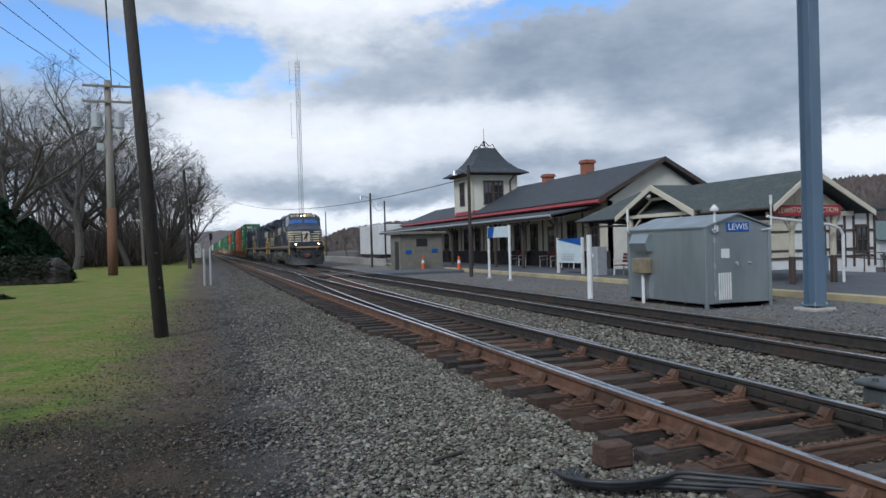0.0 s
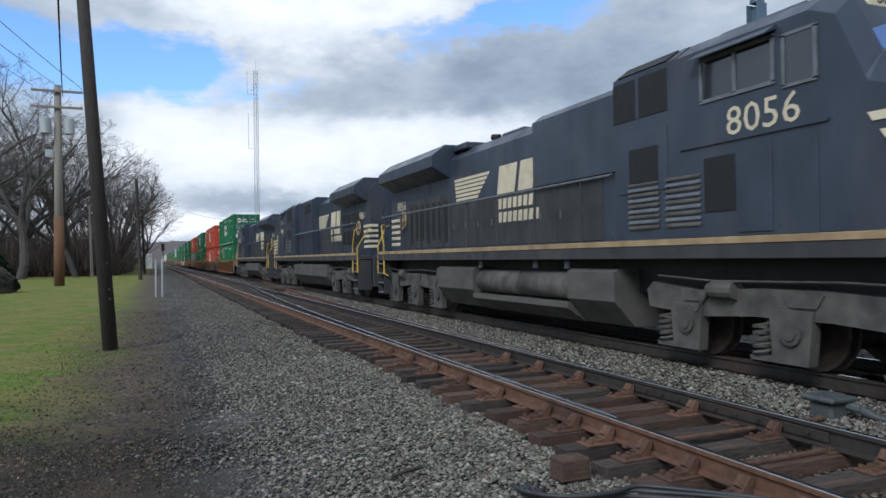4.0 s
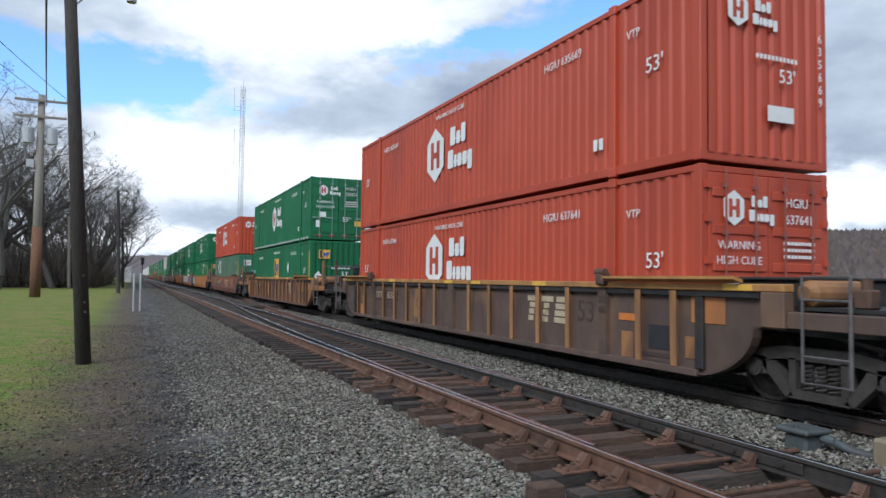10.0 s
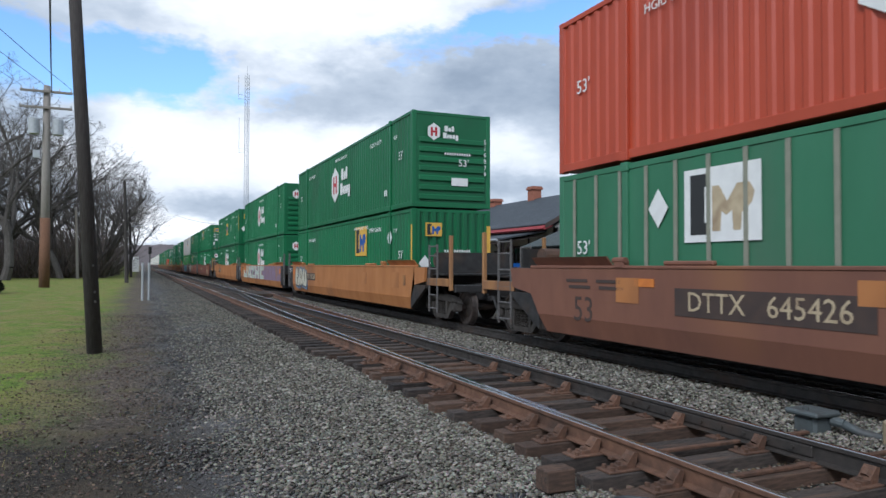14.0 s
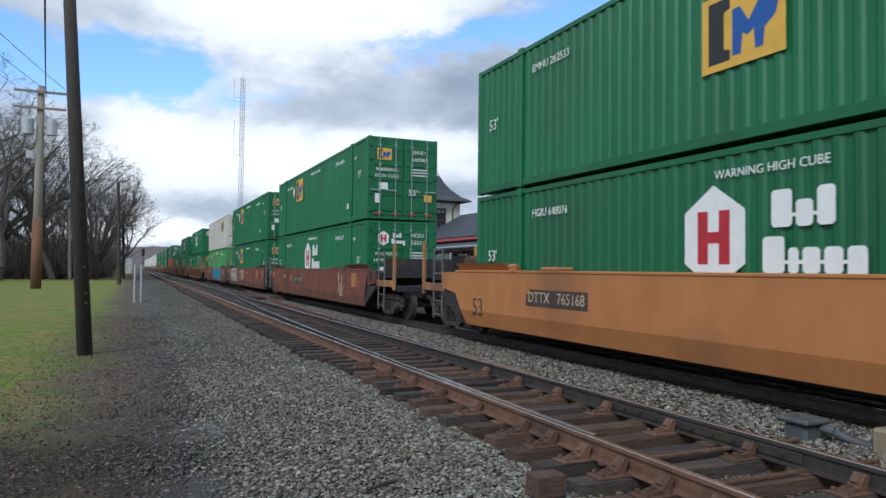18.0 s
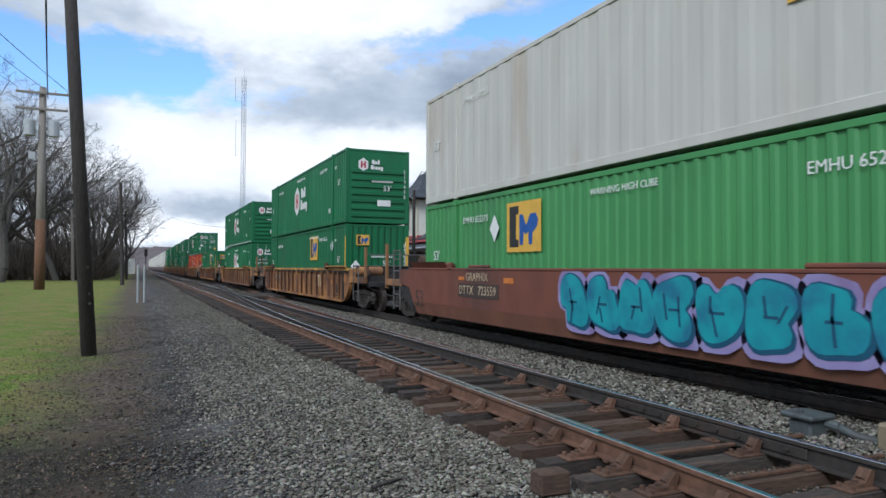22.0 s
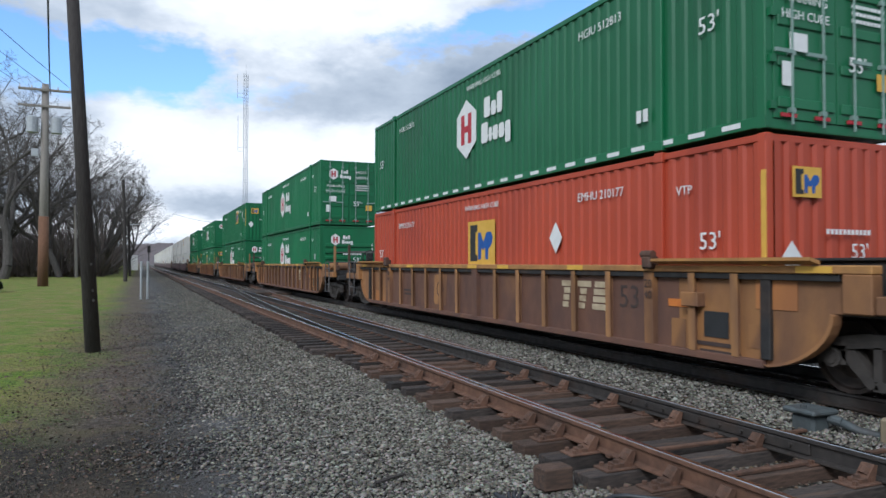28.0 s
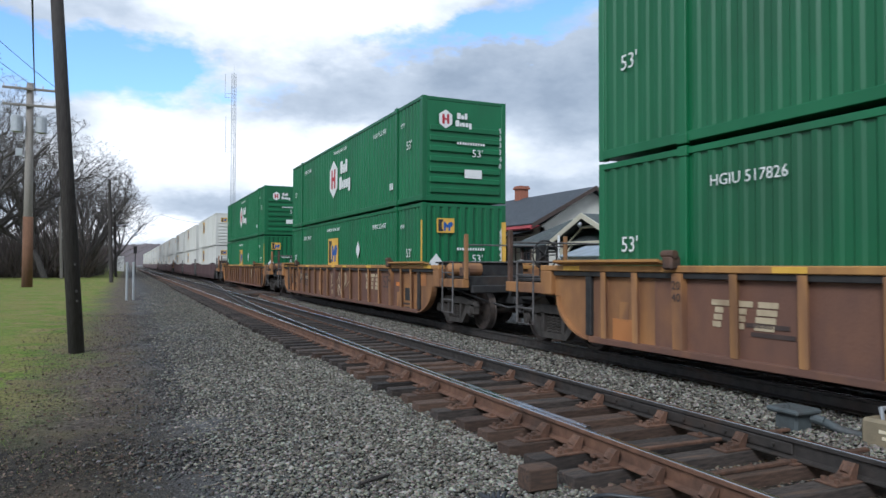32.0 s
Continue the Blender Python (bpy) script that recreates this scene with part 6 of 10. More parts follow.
ZL, ZU = 0.655, 3.585


def stack(u, low, up):
    """low, up: (mat, badge, end, number, options)"""
    names = {"green": "green corrugated 53-foot container", "orange": "orange corrugated 53-foot container", "teal": "faded green container with pale ribs", "white_box": "weathered white 53-foot container", "green_light": "bright green corrugated container", "white_rust": "rust-streaked white smooth container"}
    ends_ = {"doors": "double doors facing forward", "bars": "horizontally ribbed end", "waves": "upright ribbed end", "plain": "plain end"}
    for z, c, is_low in ((ZL, low, True), (ZU, up, False)):
        if not c:
            continue
        mat, badge, end, number, opt = c
        lb = names[mat] + ", " + ends_[end] + ("" if is_low else ", stacked")
        make_container(u, z, mat, badge, end, number, low=is_low, label=lb, **opt)


def build_train():
    H, P_ = "hex", "panel"
    o, e18 = {}, {"badge_at": 0.33}
    ex = (("53", -5.48, 1.0, 0.85), ("word", -4.2, 1.0, 1.35), ("card", -7.32, 0.72, 1.1), ("pale", -7.98, 0.62, 0.9), ("yellow", -6.6, 0.98, 0.7), ("pale", -6.6, 0.55, 1.2), ("patch", -8.3, 1.2, 1.1), ("lines", -7.3, 0.45, 1.0), ("lines", 4.6, 0.78, 0.9), ("pale", 7.3, 0.8, 0.9), ("patch", 7.3, 0.48, 1.0), ("ring", 2.2, 0.88, 1.0))
    ribbed_car(130.2, "well_yellow", "sill", "680439", ex + (("scrawl", 0.6, 0.85, 1.6),))
    stack(130.2, ("green", P_, "doors", "276513", e18), ("green", H, "doors", "510276", o))
    ribbed_car(153.3, "well_dark", "sill", "655070", ex)
    stack(153.3, ("orange", "hexred", "doors", "637641", {"badge_at": 0.41}), ("orange", "hexred", "waves", "635669", {"badge_at": 0.41}))
    ribbed_car(177.2, "well_brown", "sill", "859497", ex + (("patch", 1.5, 0.9, 1.5),))
    stack(177.2, ("green", P_, "waves", "261333", {"badge_at": 0.51}), ("green", H, "doors", "525676", o))
    smooth_car(200.75, "well_rust", "645426", "whole", "whole", (("word", -2.6, 1.0, 1.5), ("53", 7.0, 0.76, 1.0), ("lines", 7.2, 1.28, 0.9), ("lines", 6.3, 1.28, 0.9), ("yellow", 0.8, 1.28, 0.9), ("yellow", 5.4, 1.28, 0.8), ("patch", -1.6, 1.15, 1.0), ("patch", -4.5, 1.2, 1.0), ("patch", -6.4, 1.15, 1.3), ("patch", 5.8, 1.15, 1.0), ("card", -7.5, 1.15, 1.1), ("patch", 1.7, 1.25, 0.7), ("pale", -3.3, 0.9, 0.8)))
    stack(200.75, ("teal", P_, "waves", "", {"ribs": "plain_ribs", "tint": "pale", "badge_at": 0.25}), ("orange", "hexred", "waves", "637077", {"badge_at": 0.41}))
    smooth_car(224.8, "well_orange", "765168", "whole", "joint", (("bubble_white", 6.4, 0.95, 1.7), ("patch", -4.0, 1.1, 1.0), ("patch", -7.2, 1.1, 1.2), ("pale", -8.0, 1.1, 0.9)))
    stack(224.8, ("green", P_, "waves", "266696", {"badge_at": 0.68}), ("green", H, "bars", "516879", o))
    smooth_car(244.9, "well_orange", "", "joint", "joint", (("blocks", 0, 0, 0), ("patch", 4.4, 1.25, 1.6), ("yellow", 6.2, 1.28, 1.0), ("lines", 7.4, 1.36, 0.8), ("53", 7.7, 0.82, 1.25)))
    stack(244.9, ("green", H, "bars", "", o), ("green", H, "bars", "", o))
    smooth_car(264.65, "well_orange", "765168", "joint", "whole", (("53", 7.6, 0.7, 0.9), ("patch", 5.5, 1.2, 0.6)))
    stack(264.65, ("green", H, "bars", "648076", o), ("green", P_, "waves", "262533", {"badge_at": 0.48}))
    smooth_car(289.2, "well_red", "723559", "whole", "joint", (("scrawl", -5.6, 0.95, 0.7), ("patch", -7.3, 1.15, 1.2), ("pale", -7.9, 1.0, 0.8), ("card", -9.2, 1.3, 1.0), ("yellow", 5.0, 1.15, 0.8), ("patch", 3.4, 1.1, 0.7), ("53", 8.0, 0.7, 1.0)))
    stack(289.2, ("green", H, "doors", "522317", o), ("green", P_, "doors", "640961", e18))
    smooth_car(308.95, "well_red", "", "joint", "joint", (("tag", 5.1, 0.98, 1.0), ("word", 1.0, 1.05, 1.7), ("patch", -5.9, 1.15, 1.2), ("yellow", -1.5, 1.2, 0.8), ("53", 7.9, 0.7, 1.0)))
    stack(308.95, ("green", P_, "doors", "685610", e18), ("green", P_, "doors", "300439", e18))
    smooth_car(328.75, "well_red", "723559 ", "joint", "whole", (("bubble_teal", -2.3, 0.97, 4.0), ("tagline", 4.5, 1.33, 1.0), ("yellow", 3.0, 1.28, 0.7), ("yellow", 5.3, 1.30, 0.5), ("patch", -7.3, 1.15, 1.0), ("53", 8.0, 0.7, 1.0)))
    stack(328.75, ("green_light", P_, "doors", "652315", e18), ("white_rust", P_, "doors", "637255", {"ribs": "plain", "badge_at": 0.77}))
    ribbed_car(353.0, "well_yellow", "sill", "659603", ex)
    stack(353.0, ("green", P_, "waves", "276536", {"badge_at": 0.68}), ("green", H, "bars", "519490", o))
    ribbed_car(376.85, "well_brown", "sill", "", ex + (("scrawl", 4.5, 0.85, 2.0), ("scrawl", 0.5, 0.85, 1.6)))
    stack(376.85, ("green", H, "doors", "521845", o), ("green", H, "bars", "525114", o))
    ribbed_car(401.0, "well_yellow", "sill", "620828", ex + (("mural", 0.75, 0.95, 1.68),))
    stack(401.0, ("green", P_, "waves", "640801", {"badge_at": 0.68}), None)
    ribbed_car(424.75, "well_brown", "sill", "", ex)
    stack(424.75, ("orange", P_, "waves", "210177", {"badge_at": 0.50}), ("green", H, "doors", "512813", o))
    ribbed_car(448.7, "well_brown", "sill", "", ex)
    stack(448.7, ("green", H, "bars", "645734", o), ("green", H, "doors", "640966", o))
    ribbed_car(472.55, "well_brown", "sill", "", ex + (("scrawl", 1.5, 0.85, 1.4), ("word", 5, 0.9, 1.0)))
    stack(472.55, ("green", H, "bars", "517826", o), ("green", P_, "waves", "640966", {"badge_at": 0.69}))
    ribbed_car(496.45, "well_brown", "sill", "659503", ex + (("scrawl", 6.5, 0.85, 1.8), ("scrawl", 0.0, 0.85, 1.2)))
    stack(496.45, ("green", P_, "waves", "276437", {"badge_at": 0.45}), ("green", H, "bars", "523348", o))
    ribbed_car(520.2, "well_brown", "sill", "", ex)
    stack(520.2, ("green", P_, "waves", "", o), ("green", H, "bars", "", o))
    u = 544.2
    for k in range(14):
        lead, tail = (("whole", "joint"), ("joint", "joint"), ("joint", "whole"))[k % 3]
        smooth_car(u, "well_purple", "", lead, tail)
        for z in (ZL, ZU):
            make_container(u, z, "white_box", "panel", "bars", ribs="bare", low=z == ZL, badge_at=0.33, label="weathered white container with a yellow panel on the side")
        u += 19.7 if tail == "joint" else 24.2


build_train()


# ---- locomotives ----
M.update({
    # black paint made lighter and bluer: the sky's sheen is in the base colour
    "loco": material("black_paint_with_sky_sheen", (0.046, 0.057, 0.082), (0.033, 0.041, 0.060), 2.0, 0.36, 0, (0.085, 0.082, 0.080), 0.3, 0.9, 0.05, 30, (1, 1, 0.5)),
    "loco_dusty": material("dusty_black_paint", (0.058, 0.056, 0.056), (0.036, 0.037, 0.041), 2.5, 0.6, 0, (0.085, 0.077, 0.068), 0.3, 1.0, 0.1, 30, (1, 1, 0.6)),
    "loco_truck": material("dust_grey_cast_steel", (0.125, 0.112, 0.096), (0.070, 0.063, 0.055), 4, 0.8, 0, (0.03, 0.028, 0.027), 0.35, 1.6, 0.2, 40),
    "loco_sill": material("worn_gold_sill_stripe", (0.42, 0.31, 0.17), (0.30, 0.20, 0.10), 3, 0.7, 0, (0.16, 0.09, 0.05), 0.35, 1.2),
    "rail_yellow": material("yellow_handrail_paint", (0.62, 0.42, 0.06), (0.5, 0.33, 0.05), 6, 0.5, 0, (0.2, 0.13, 0.05), 0.2, 3),
    "rail_grey": material("grey_handrail", (0.20, 0.21, 0.23), (0.13, 0.14, 0.15), 6, 0.5, 0.2),
    "lamp_on": material("lit_headlamp", (1.0, 0.85, 0.6), (1.0, 0.85, 0.6), 4, 0.3, emit=((1.0, 0.58, 0.22), 6.0)),
    "dark_gap": material("dark_louvre_and_void", (0.010, 0.010, 0.011), (0.016, 0.016, 0.017), 6, 0.6),
    "red_tag": material("red_warning_tag", (0.55, 0.10, 0.06), (0.45, 0.09, 0.06), 6, 0.5),
    "loco_tank": material("dusty_black_tank", (0.120, 0.108, 0.093), (0.080, 0.073, 0.066), 2.5, 0.7, 0, (0.045, 0.043, 0.042), 0.3, 0.8, 0.1, 30, (1, 0.5, 1)),
    "coupler_rust": material("rust_red_coupler", (0.17, 0.07, 0.05), (0.11, 0.05, 0.04), 6, 0.7, 0.2, GRIME, 0.3, 2),
})


def glass_material(name, tint, rough=0.06):
    m = bpy.data.materials.new(name)
    m.use_nodes = True
    b = m.node_tree.nodes["Principled BSDF"]
    b.inputs["Base Color"].default_value = (*tint, 1)
    b.inputs["Roughness"].default_value = rough
    b.inputs["Specular IOR Level"].default_value = 0.9
    b.inputs["Coat Weight"].default_value = 0.6
    return m


# the blue is the sky's reflection in the panes, set as base colour
M["cab_glass"] = glass_material("cab_glass_sky_reflection", (0.035, 0.115, 0.36))
M["window_glass"] = glass_material("dark_window_glass", (0.02, 0.024, 0.03))


def loco_meshes(air_tanks, full_hood):
    """Parts of a six-axle freight locomotive; nose towards -y, middle at the origin, rail level z 0."""
    out = []
    Y = lambda s: s - 11.15

    def put(name, g, mat, label="", smooth=False):
        out.append((name, g.mesh(name, M[mat], smooth), label))

    # underframe and sills
    put("underframe", Geo().box(-1.42, 1.42, Y(1.3), Y(21.0), 1.50, 1.66, 0.02), "loco_dusty")
    # near-black block stands in for the shaded void between sill and tank
    put("centre_sill", Geo().box(-0.95, 0.95, Y(1.6), Y(20.8), 0.90, 1.50), "dark_gap")
    for s in (-1, 1):
        put("side_sill", Geo().box(s * 1.40, s * 1.53, Y(1.35), Y(21.0), 1.46, 1.77, 0.008), "loco_dusty")
        put("sill_stripe", Geo().box(s * 1.52, s * 1.545, Y(1.4), Y(20.9), 1.66, 1.755, 0.006), "loco_sill", "worn gold sill stripe")
    # nose and cab
    secs = []
    for s, hw, zs, zt in ((1.78, 1.20, 2.90, 3.16), (2.15, 1.46, 3.02, 3.34), (3.12, 1.53, 3.36, 3.70), (3.16, 1.53, 3.42, 3.74), (3.50, 1.53, 4.20, 4.46), (3.85, 1.53, 4.36, 4.58), (6.1, 1.53, 4.38, 4.60)):
        c = 0.30 if s > 3.14 else 0.22
        secs.append([(-hw, Y(s), 1.66), (-hw, Y(s), zs), (-hw + c, Y(s), zt), (0, Y(s), zt + 0.05), (hw - c, Y(s), zt), (hw, Y(s), zs), (hw, Y(s), 1.66)])
    put("cab_body", Geo().strip(secs), "loco")
    put("cab_roof_lip", Geo().box(-1.3, 1.3, Y(3.48), Y(3.62), 4.40, 4.46, 0.02).box(-1.0, 1.0, Y(4.3), Y(5.8), 4.60, 4.72, 0.04), "loco")
    # windows
    for s in (-1, 1):
        g = Geo()
        a, b = 0.10, 1.24
        q = [(s * a, Y(3.185), 3.80), (s * b, Y(3.185), 3.74), (s * (b - 0.02), Y(3.47), 4.32), (s * a, Y(3.49), 4.40)]
        g.add([(x, y - 0.03, z) for x, y, z in q] + [(x, y + 0.03, z) for x, y, z in q], [(0, 1, 2, 3), (4, 7, 6, 5), (0, 4, 5, 1), (1, 5, 6, 2), (2, 6, 7, 3), (3, 7, 4, 0)])
        put("windscreen", g, "cab_glass", "blue-tinted windscreen")
        put("wiper", Geo().pipe([(s * 0.7, Y(3.12), 3.74), (s * 0.5, Y(3.32), 4.18)], 0.012, 5), "dark_gap")
        put("side_window", Geo().box(s * 1.525, s * 1.538, Y(3.78), Y(4.18), 3.56, 4.14, 0.004), "window_glass", "dark cab side window")
        put("side_window", Geo().box(s * 1.525, s * 1.538, Y(4.38), Y(5.55), 3.66, 4.18, 0.004), "window_glass", "dark cab side window")
        g = Geo()
        for y0, y1, z0, z1 in ((4.33, 5.6, 3.61, 3.66), (4.33, 5.6, 4.18, 4.23), (4.33, 4.38, 3.64, 4.2), (5.55, 5.6, 3.64, 4.2), (4.94, 5.0, 3.64, 4.2), (3.73, 4.22, 3.52, 3.56), (3.73, 4.22, 4.14, 4.18), (3.73, 3.78, 3.54, 4.16), (4.17, 4.22, 3.54, 4.16)):
            g.box(s * 1.53, s * 1.552, Y(y0), Y(y1), z0, z1)
        put("window_frame", g, "rail_grey", "pale aluminium window frame")
        put("awning", Geo().prism([(s * 1.53, 4.34), (s * 1.72, 4.22), (s * 1.72, 4.20), (s * 1.53, 4.28)], "y", Y(4.3), Y(5.65)), "loco")
        put("cab_door", Geo().box(s * 1.53, s * 1.545, Y(3.75), Y(4.3), 1.75, 2.9, 0.01), "loco")
        put("vent_grille", Geo().box(s * 1.53, s * 1.546, Y(5.0), Y(5.55), 2.1, 2.85, 0.004), "dark_gap", "dark ventilation grille")
        put("equipment_door", Geo().box(s * 1.53, s * 1.548, Y(4.4), Y(4.95), 1.8, 2.9, 0.01).box(s * 1.53, s * 1.56, Y(3.6), Y(6.0), 3.02, 3.06), "loco")
        for y_ in (5.62, 6.5):
            for k in range(9):
                put("louvre_slat", Geo().prism([(s * 1.522, 1.95 + 0.085 * k), (s * 1.556, 1.93 + 0.085 * k), (s * 1.556, 1.955 + 0.085 * k), (s * 1.522, 1.99 + 0.085 * k)], "y", Y(y_), Y(y_ + 0.72)), "rail_grey" if k % 2 else "loco_truck", "dusty louvre slat")
        # stripes on the nose
        for k in range(5):
            z, q = 2.12 + 0.20 * k, 2.62 + 0.13 * k
            xo = 1.472 + 0.07 * (q - 2.15) / 0.97
            put("nose_stripe", Geo().add([(s * 1.205, Y(1.772), z), (s * 1.472, Y(2.14), z), (s * xo, Y(q - 0.06), z), (s * xo, Y(q), z + 0.1), (s * 1.472, Y(2.14), z + 0.1), (s * 1.205, Y(1.772), z + 0.1),
                                          (s * 1.1, Y(1.82), z), (s * 1.38, Y(2.2), z), (s * 1.42, Y(q - 0.06), z), (s * 1.42, Y(q), z + 0.1), (s * 1.38, Y(2.2), z + 0.1), (s * 1.1, Y(1.82), z + 0.1)],
                                         [(0, 1, 4, 5), (1, 2, 3, 4), (6, 11, 10, 7), (7, 10, 9, 8), (0, 6, 7, 1), (1, 7, 8, 2), (2, 8, 9, 3), (3, 9, 10, 4), (4, 10, 11, 5), (5, 11, 6, 0)]), "mark_cream", "cream nose stripe")
            put("nose_stripe", Geo().box(s * 0.42, s * 1.20, Y(1.765), Y(1.79), z, z + 0.10), "mark_cream", "cream nose stripe")
    put("nose_panel", Geo().box(-0.36, 0.36, Y(1.762), Y(1.785), 2.1, 3.02), "mark_cream", "cream nose panel with a dark emblem")
    put("nose_emblem", Geo().prism([(-0.16, 2.25), (-0.06, 2.34), (0.04, 2.5), (0.02, 2.2), (0.08, 2.2), (0.12, 2.56), (0.18, 2.86), (0.1, 2.94), (0.03, 2.82), (-0.08, 2.66), (-0.14, 2.48), (-0.22, 2.36)], "y", Y(1.752), Y(1.765)), "mark_black", "dark plain emblem")
    put("nose_door", Geo().box(0.30, 0.72, Y(1.755), Y(1.79), 2.92, 3.14, 0.01), "loco")
    # number boards and headlight housing
    for s in (-1, 1):
        put("visor_panel", Geo().add([(s * 0.31, Y(3.475), 4.43), (s * 1.24, Y(3.475), 4.33), (s * 1.16, Y(3.62), 4.50), (s * 0.31, Y(3.62), 4.60), (s * 0.31, Y(3.62), 4.43), (s * 1.24, Y(3.62), 4.33)],
                                     [(0, 1, 2, 3), (0, 4, 5, 1), (1, 5, 2), (0, 3, 4)]), "mark_cream", "cream band over the windscreen")
    put("headlight_box", Geo().box(-0.30, 0.30, Y(3.42), Y(3.7), 4.34, 4.66, 0.03), "loco")
    for s in (-1, 1):
        put("number_board", Geo().box(s * 0.34, s * 1.08, Y(3.44), Y(3.6), 4.33, 4.56, 0.02), "mark_cream", "pale number board")
        put("headlight", Geo().tube((s * 0.14, Y(3.40), 4.46), (s * 0.14, Y(3.46), 4.46), 0.075, n=16), "lamp_on" if air_tanks else "mark_white", "round headlight")
        put("ditch_light", Geo().tube((s * 0.98, Y(1.06), 1.90), (s * 0.98, Y(1.12), 1.90), 0.075, n=16), "lamp_on" if air_tanks else "mark_white", "round ditch light")
        put("ditch_light_box", Geo().tube((s * 0.98, Y(1.08), 1.90), (s * 0.98, Y(1.28), 1.90), 0.13, n=16).box(s * 0.9, s * 1.06, Y(1.12), Y(1.28), 1.66, 1.84), "loco_dusty")
    # hood
    hx = 0.98
    put("auxiliary_cab", Geo().prism([(-1.52, 1.66), (-1.52, 4.40), (-1.25, 4.60), (1.25, 4.60), (1.52, 4.40), (1.52, 1.66)], "y", Y(6.1), Y(8.5 if full_hood else 7.6)), "loco")
    if full_hood:
        put("blower_hood", Geo().prism([(-1.32, 1.66), (-1.32, 4.50), (-1.1, 4.64), (1.1, 4.64), (1.32, 4.50), (1.32, 1.66)], "y", Y(8.5), Y(12.1)), "loco")
        for s in (-1, 1):
            put("brake_screen", Geo().box(s * 1.315, s * 1.334, Y(10.3), Y(11.8), 3.86, 4.34, 0.004), "dark_gap", "dark screen")
            for k in range(5):
                put("hood_door", Geo().box(s * 1.315, s * 1.332, Y(8.6 + 0.69 * k), Y(9.25 + 0.69 * k), 1.80, 2.95, 0.008), "loco")
            for y_, z_ in ((9.9, 3.42), (9.3, 3.34), (11.6, 3.62)):
                put("warning_tag", Geo().box(s * 1.318, s * 1.334, Y(y_), Y(y_ + 0.13), z_, z_ + 0.07), "red_tag", "red warning tag")
    else:
        put("blower_hood", Geo().prism([(-1.12, 3.0), (-1.12, 4.36), (-0.9, 4.52), (0.9, 4.52), (1.12, 4.36), (1.12, 3.0)], "y", Y(7.6), Y(11.0)), "loco")
    put("engine_hood", Geo().prism([(-hx, 1.66), (-hx, 4.20), (-0.72, 4.46), (0.72, 4.46), (hx, 4.20), (hx, 1.66)], "y", Y(7.5), Y(21.0)), "loco")
    r0 = 16.7 if full_hood else 15.8
    put("radiator_cab", Geo().prism([(-hx, 3.74), (-1.53, 4.04), (-1.53, 4.34), (-1.12, 4.66), (1.12, 4.66), (1.53, 4.34), (1.53, 4.04), (hx, 3.74)], "y", Y(r0), Y(20.7)), "loco")
    put("radiator_step", Geo().box(-0.9, 0.9, Y(r0 - 0.9), Y(r0), 4.44, 4.62, 0.03), "loco")
    put("roof_hatch", Geo().box(-0.62, 0.62, Y(12.3), Y(13.4), 4.46, 4.58, 0.04), "loco")
    put("exhaust_stack", Geo().tube((0.1, Y(14.6), 4.4), (0.1, Y(14.6), 4.70), 0.24, n=12), "loco")
    put("horn", Geo().tube((-0.4, Y(13.9), 4.62), (-0.4, Y(14.25), 4.64), 0.05, 0.09, 10).tube((-0.4, Y(14.05), 4.40), (-0.4, Y(14.05), 4.62), 0.03, n=6).tube((-0.45, Y(14.05), 4.6), (-0.25, Y(14.05), 4.6), 0.03, n=6), "steel_dark")
    for s in (-1, 1):
        for k in range(9):
            a = 8.7 + 0.78 * k
            if full_hood and a < 12.1:
                continue
            put("hood_door", Geo().box(s * (hx - 0.005), s * (hx + 0.014), Y(a), Y(a + 0.74), 1.80, 2.98, 0.008), "loco_dusty")
            put("latch", Geo().box(s * hx, s * (hx + 0.03), Y(a + 0.62), Y(a + 0.66), 2.3, 2.45), "rail_grey")
        if full_hood:
            for k in range(4):
                for z in (2.15, 2.85):
                    put("louvre", Geo().box(s * (hx - 0.005), s * (hx + 0.018), Y(16.7 + 0.78 * k), Y(17.34 + 0.78 * k), z, z + 0.56, 0.006), "dark_gap", "dark louvred opening")
        else:
            for k in range(7):
                put("louvre", Geo().box(s * (hx - 0.005), s * (hx + 0.018), Y(16.0 + 0.47 * k), Y(16.26 + 0.47 * k), 2.05 if k % 3 else 1.95, 3.15, 0.006), "dark_gap", "dark louvred opening")
            put("hood_panel", Geo().box(s * (hx - 0.004), s * (hx + 0.012), Y(15.8), Y(19.3), 1.82, 3.3, 0.006), "loco_dusty")
        put("brake_wheel", Geo().pipe([(s * (hx + 0.08), Y(19.6) + 0.27 * math.cos(a * math.pi / 8), 2.75 + 0.27 * math.sin(a * math.pi / 8)) for a in range(17)], 0.03, 6)
            .pipe([(s * (hx + 0.08), Y(19.33), 2.75), (s * (hx + 0.08), Y(19.87), 2.75)], 0.02, 5).pipe([(s * (hx + 0.08), Y(19.6), 2.48), (s * (hx + 0.08), Y(19.6), 3.02)], 0.02, 5).tube((s * hx, Y(19.6), 2.75), (s * (hx + 0.1), Y(19.6), 2.75), 0.08, n=8), "loco_sill", "tan hand-brake wheel")
        for a in ((6.3, 6.95), (7.05, 7.6)):
            put("vent_grille", Geo().box(s * 1.515, s * 1.532, Y(a[0]), Y(a[1]), 3.68, 4.32, 0.004), "dark_gap", "dark ventilation grille")
        put("intake_screen", Geo().prism([(s * 1.50, 4.41), (s * 1.27, 4.58), (s * 1.28, 4.605), (s * 1.53, 4.42)], "y", Y(6.3), Y(7.5)), "dark_gap")
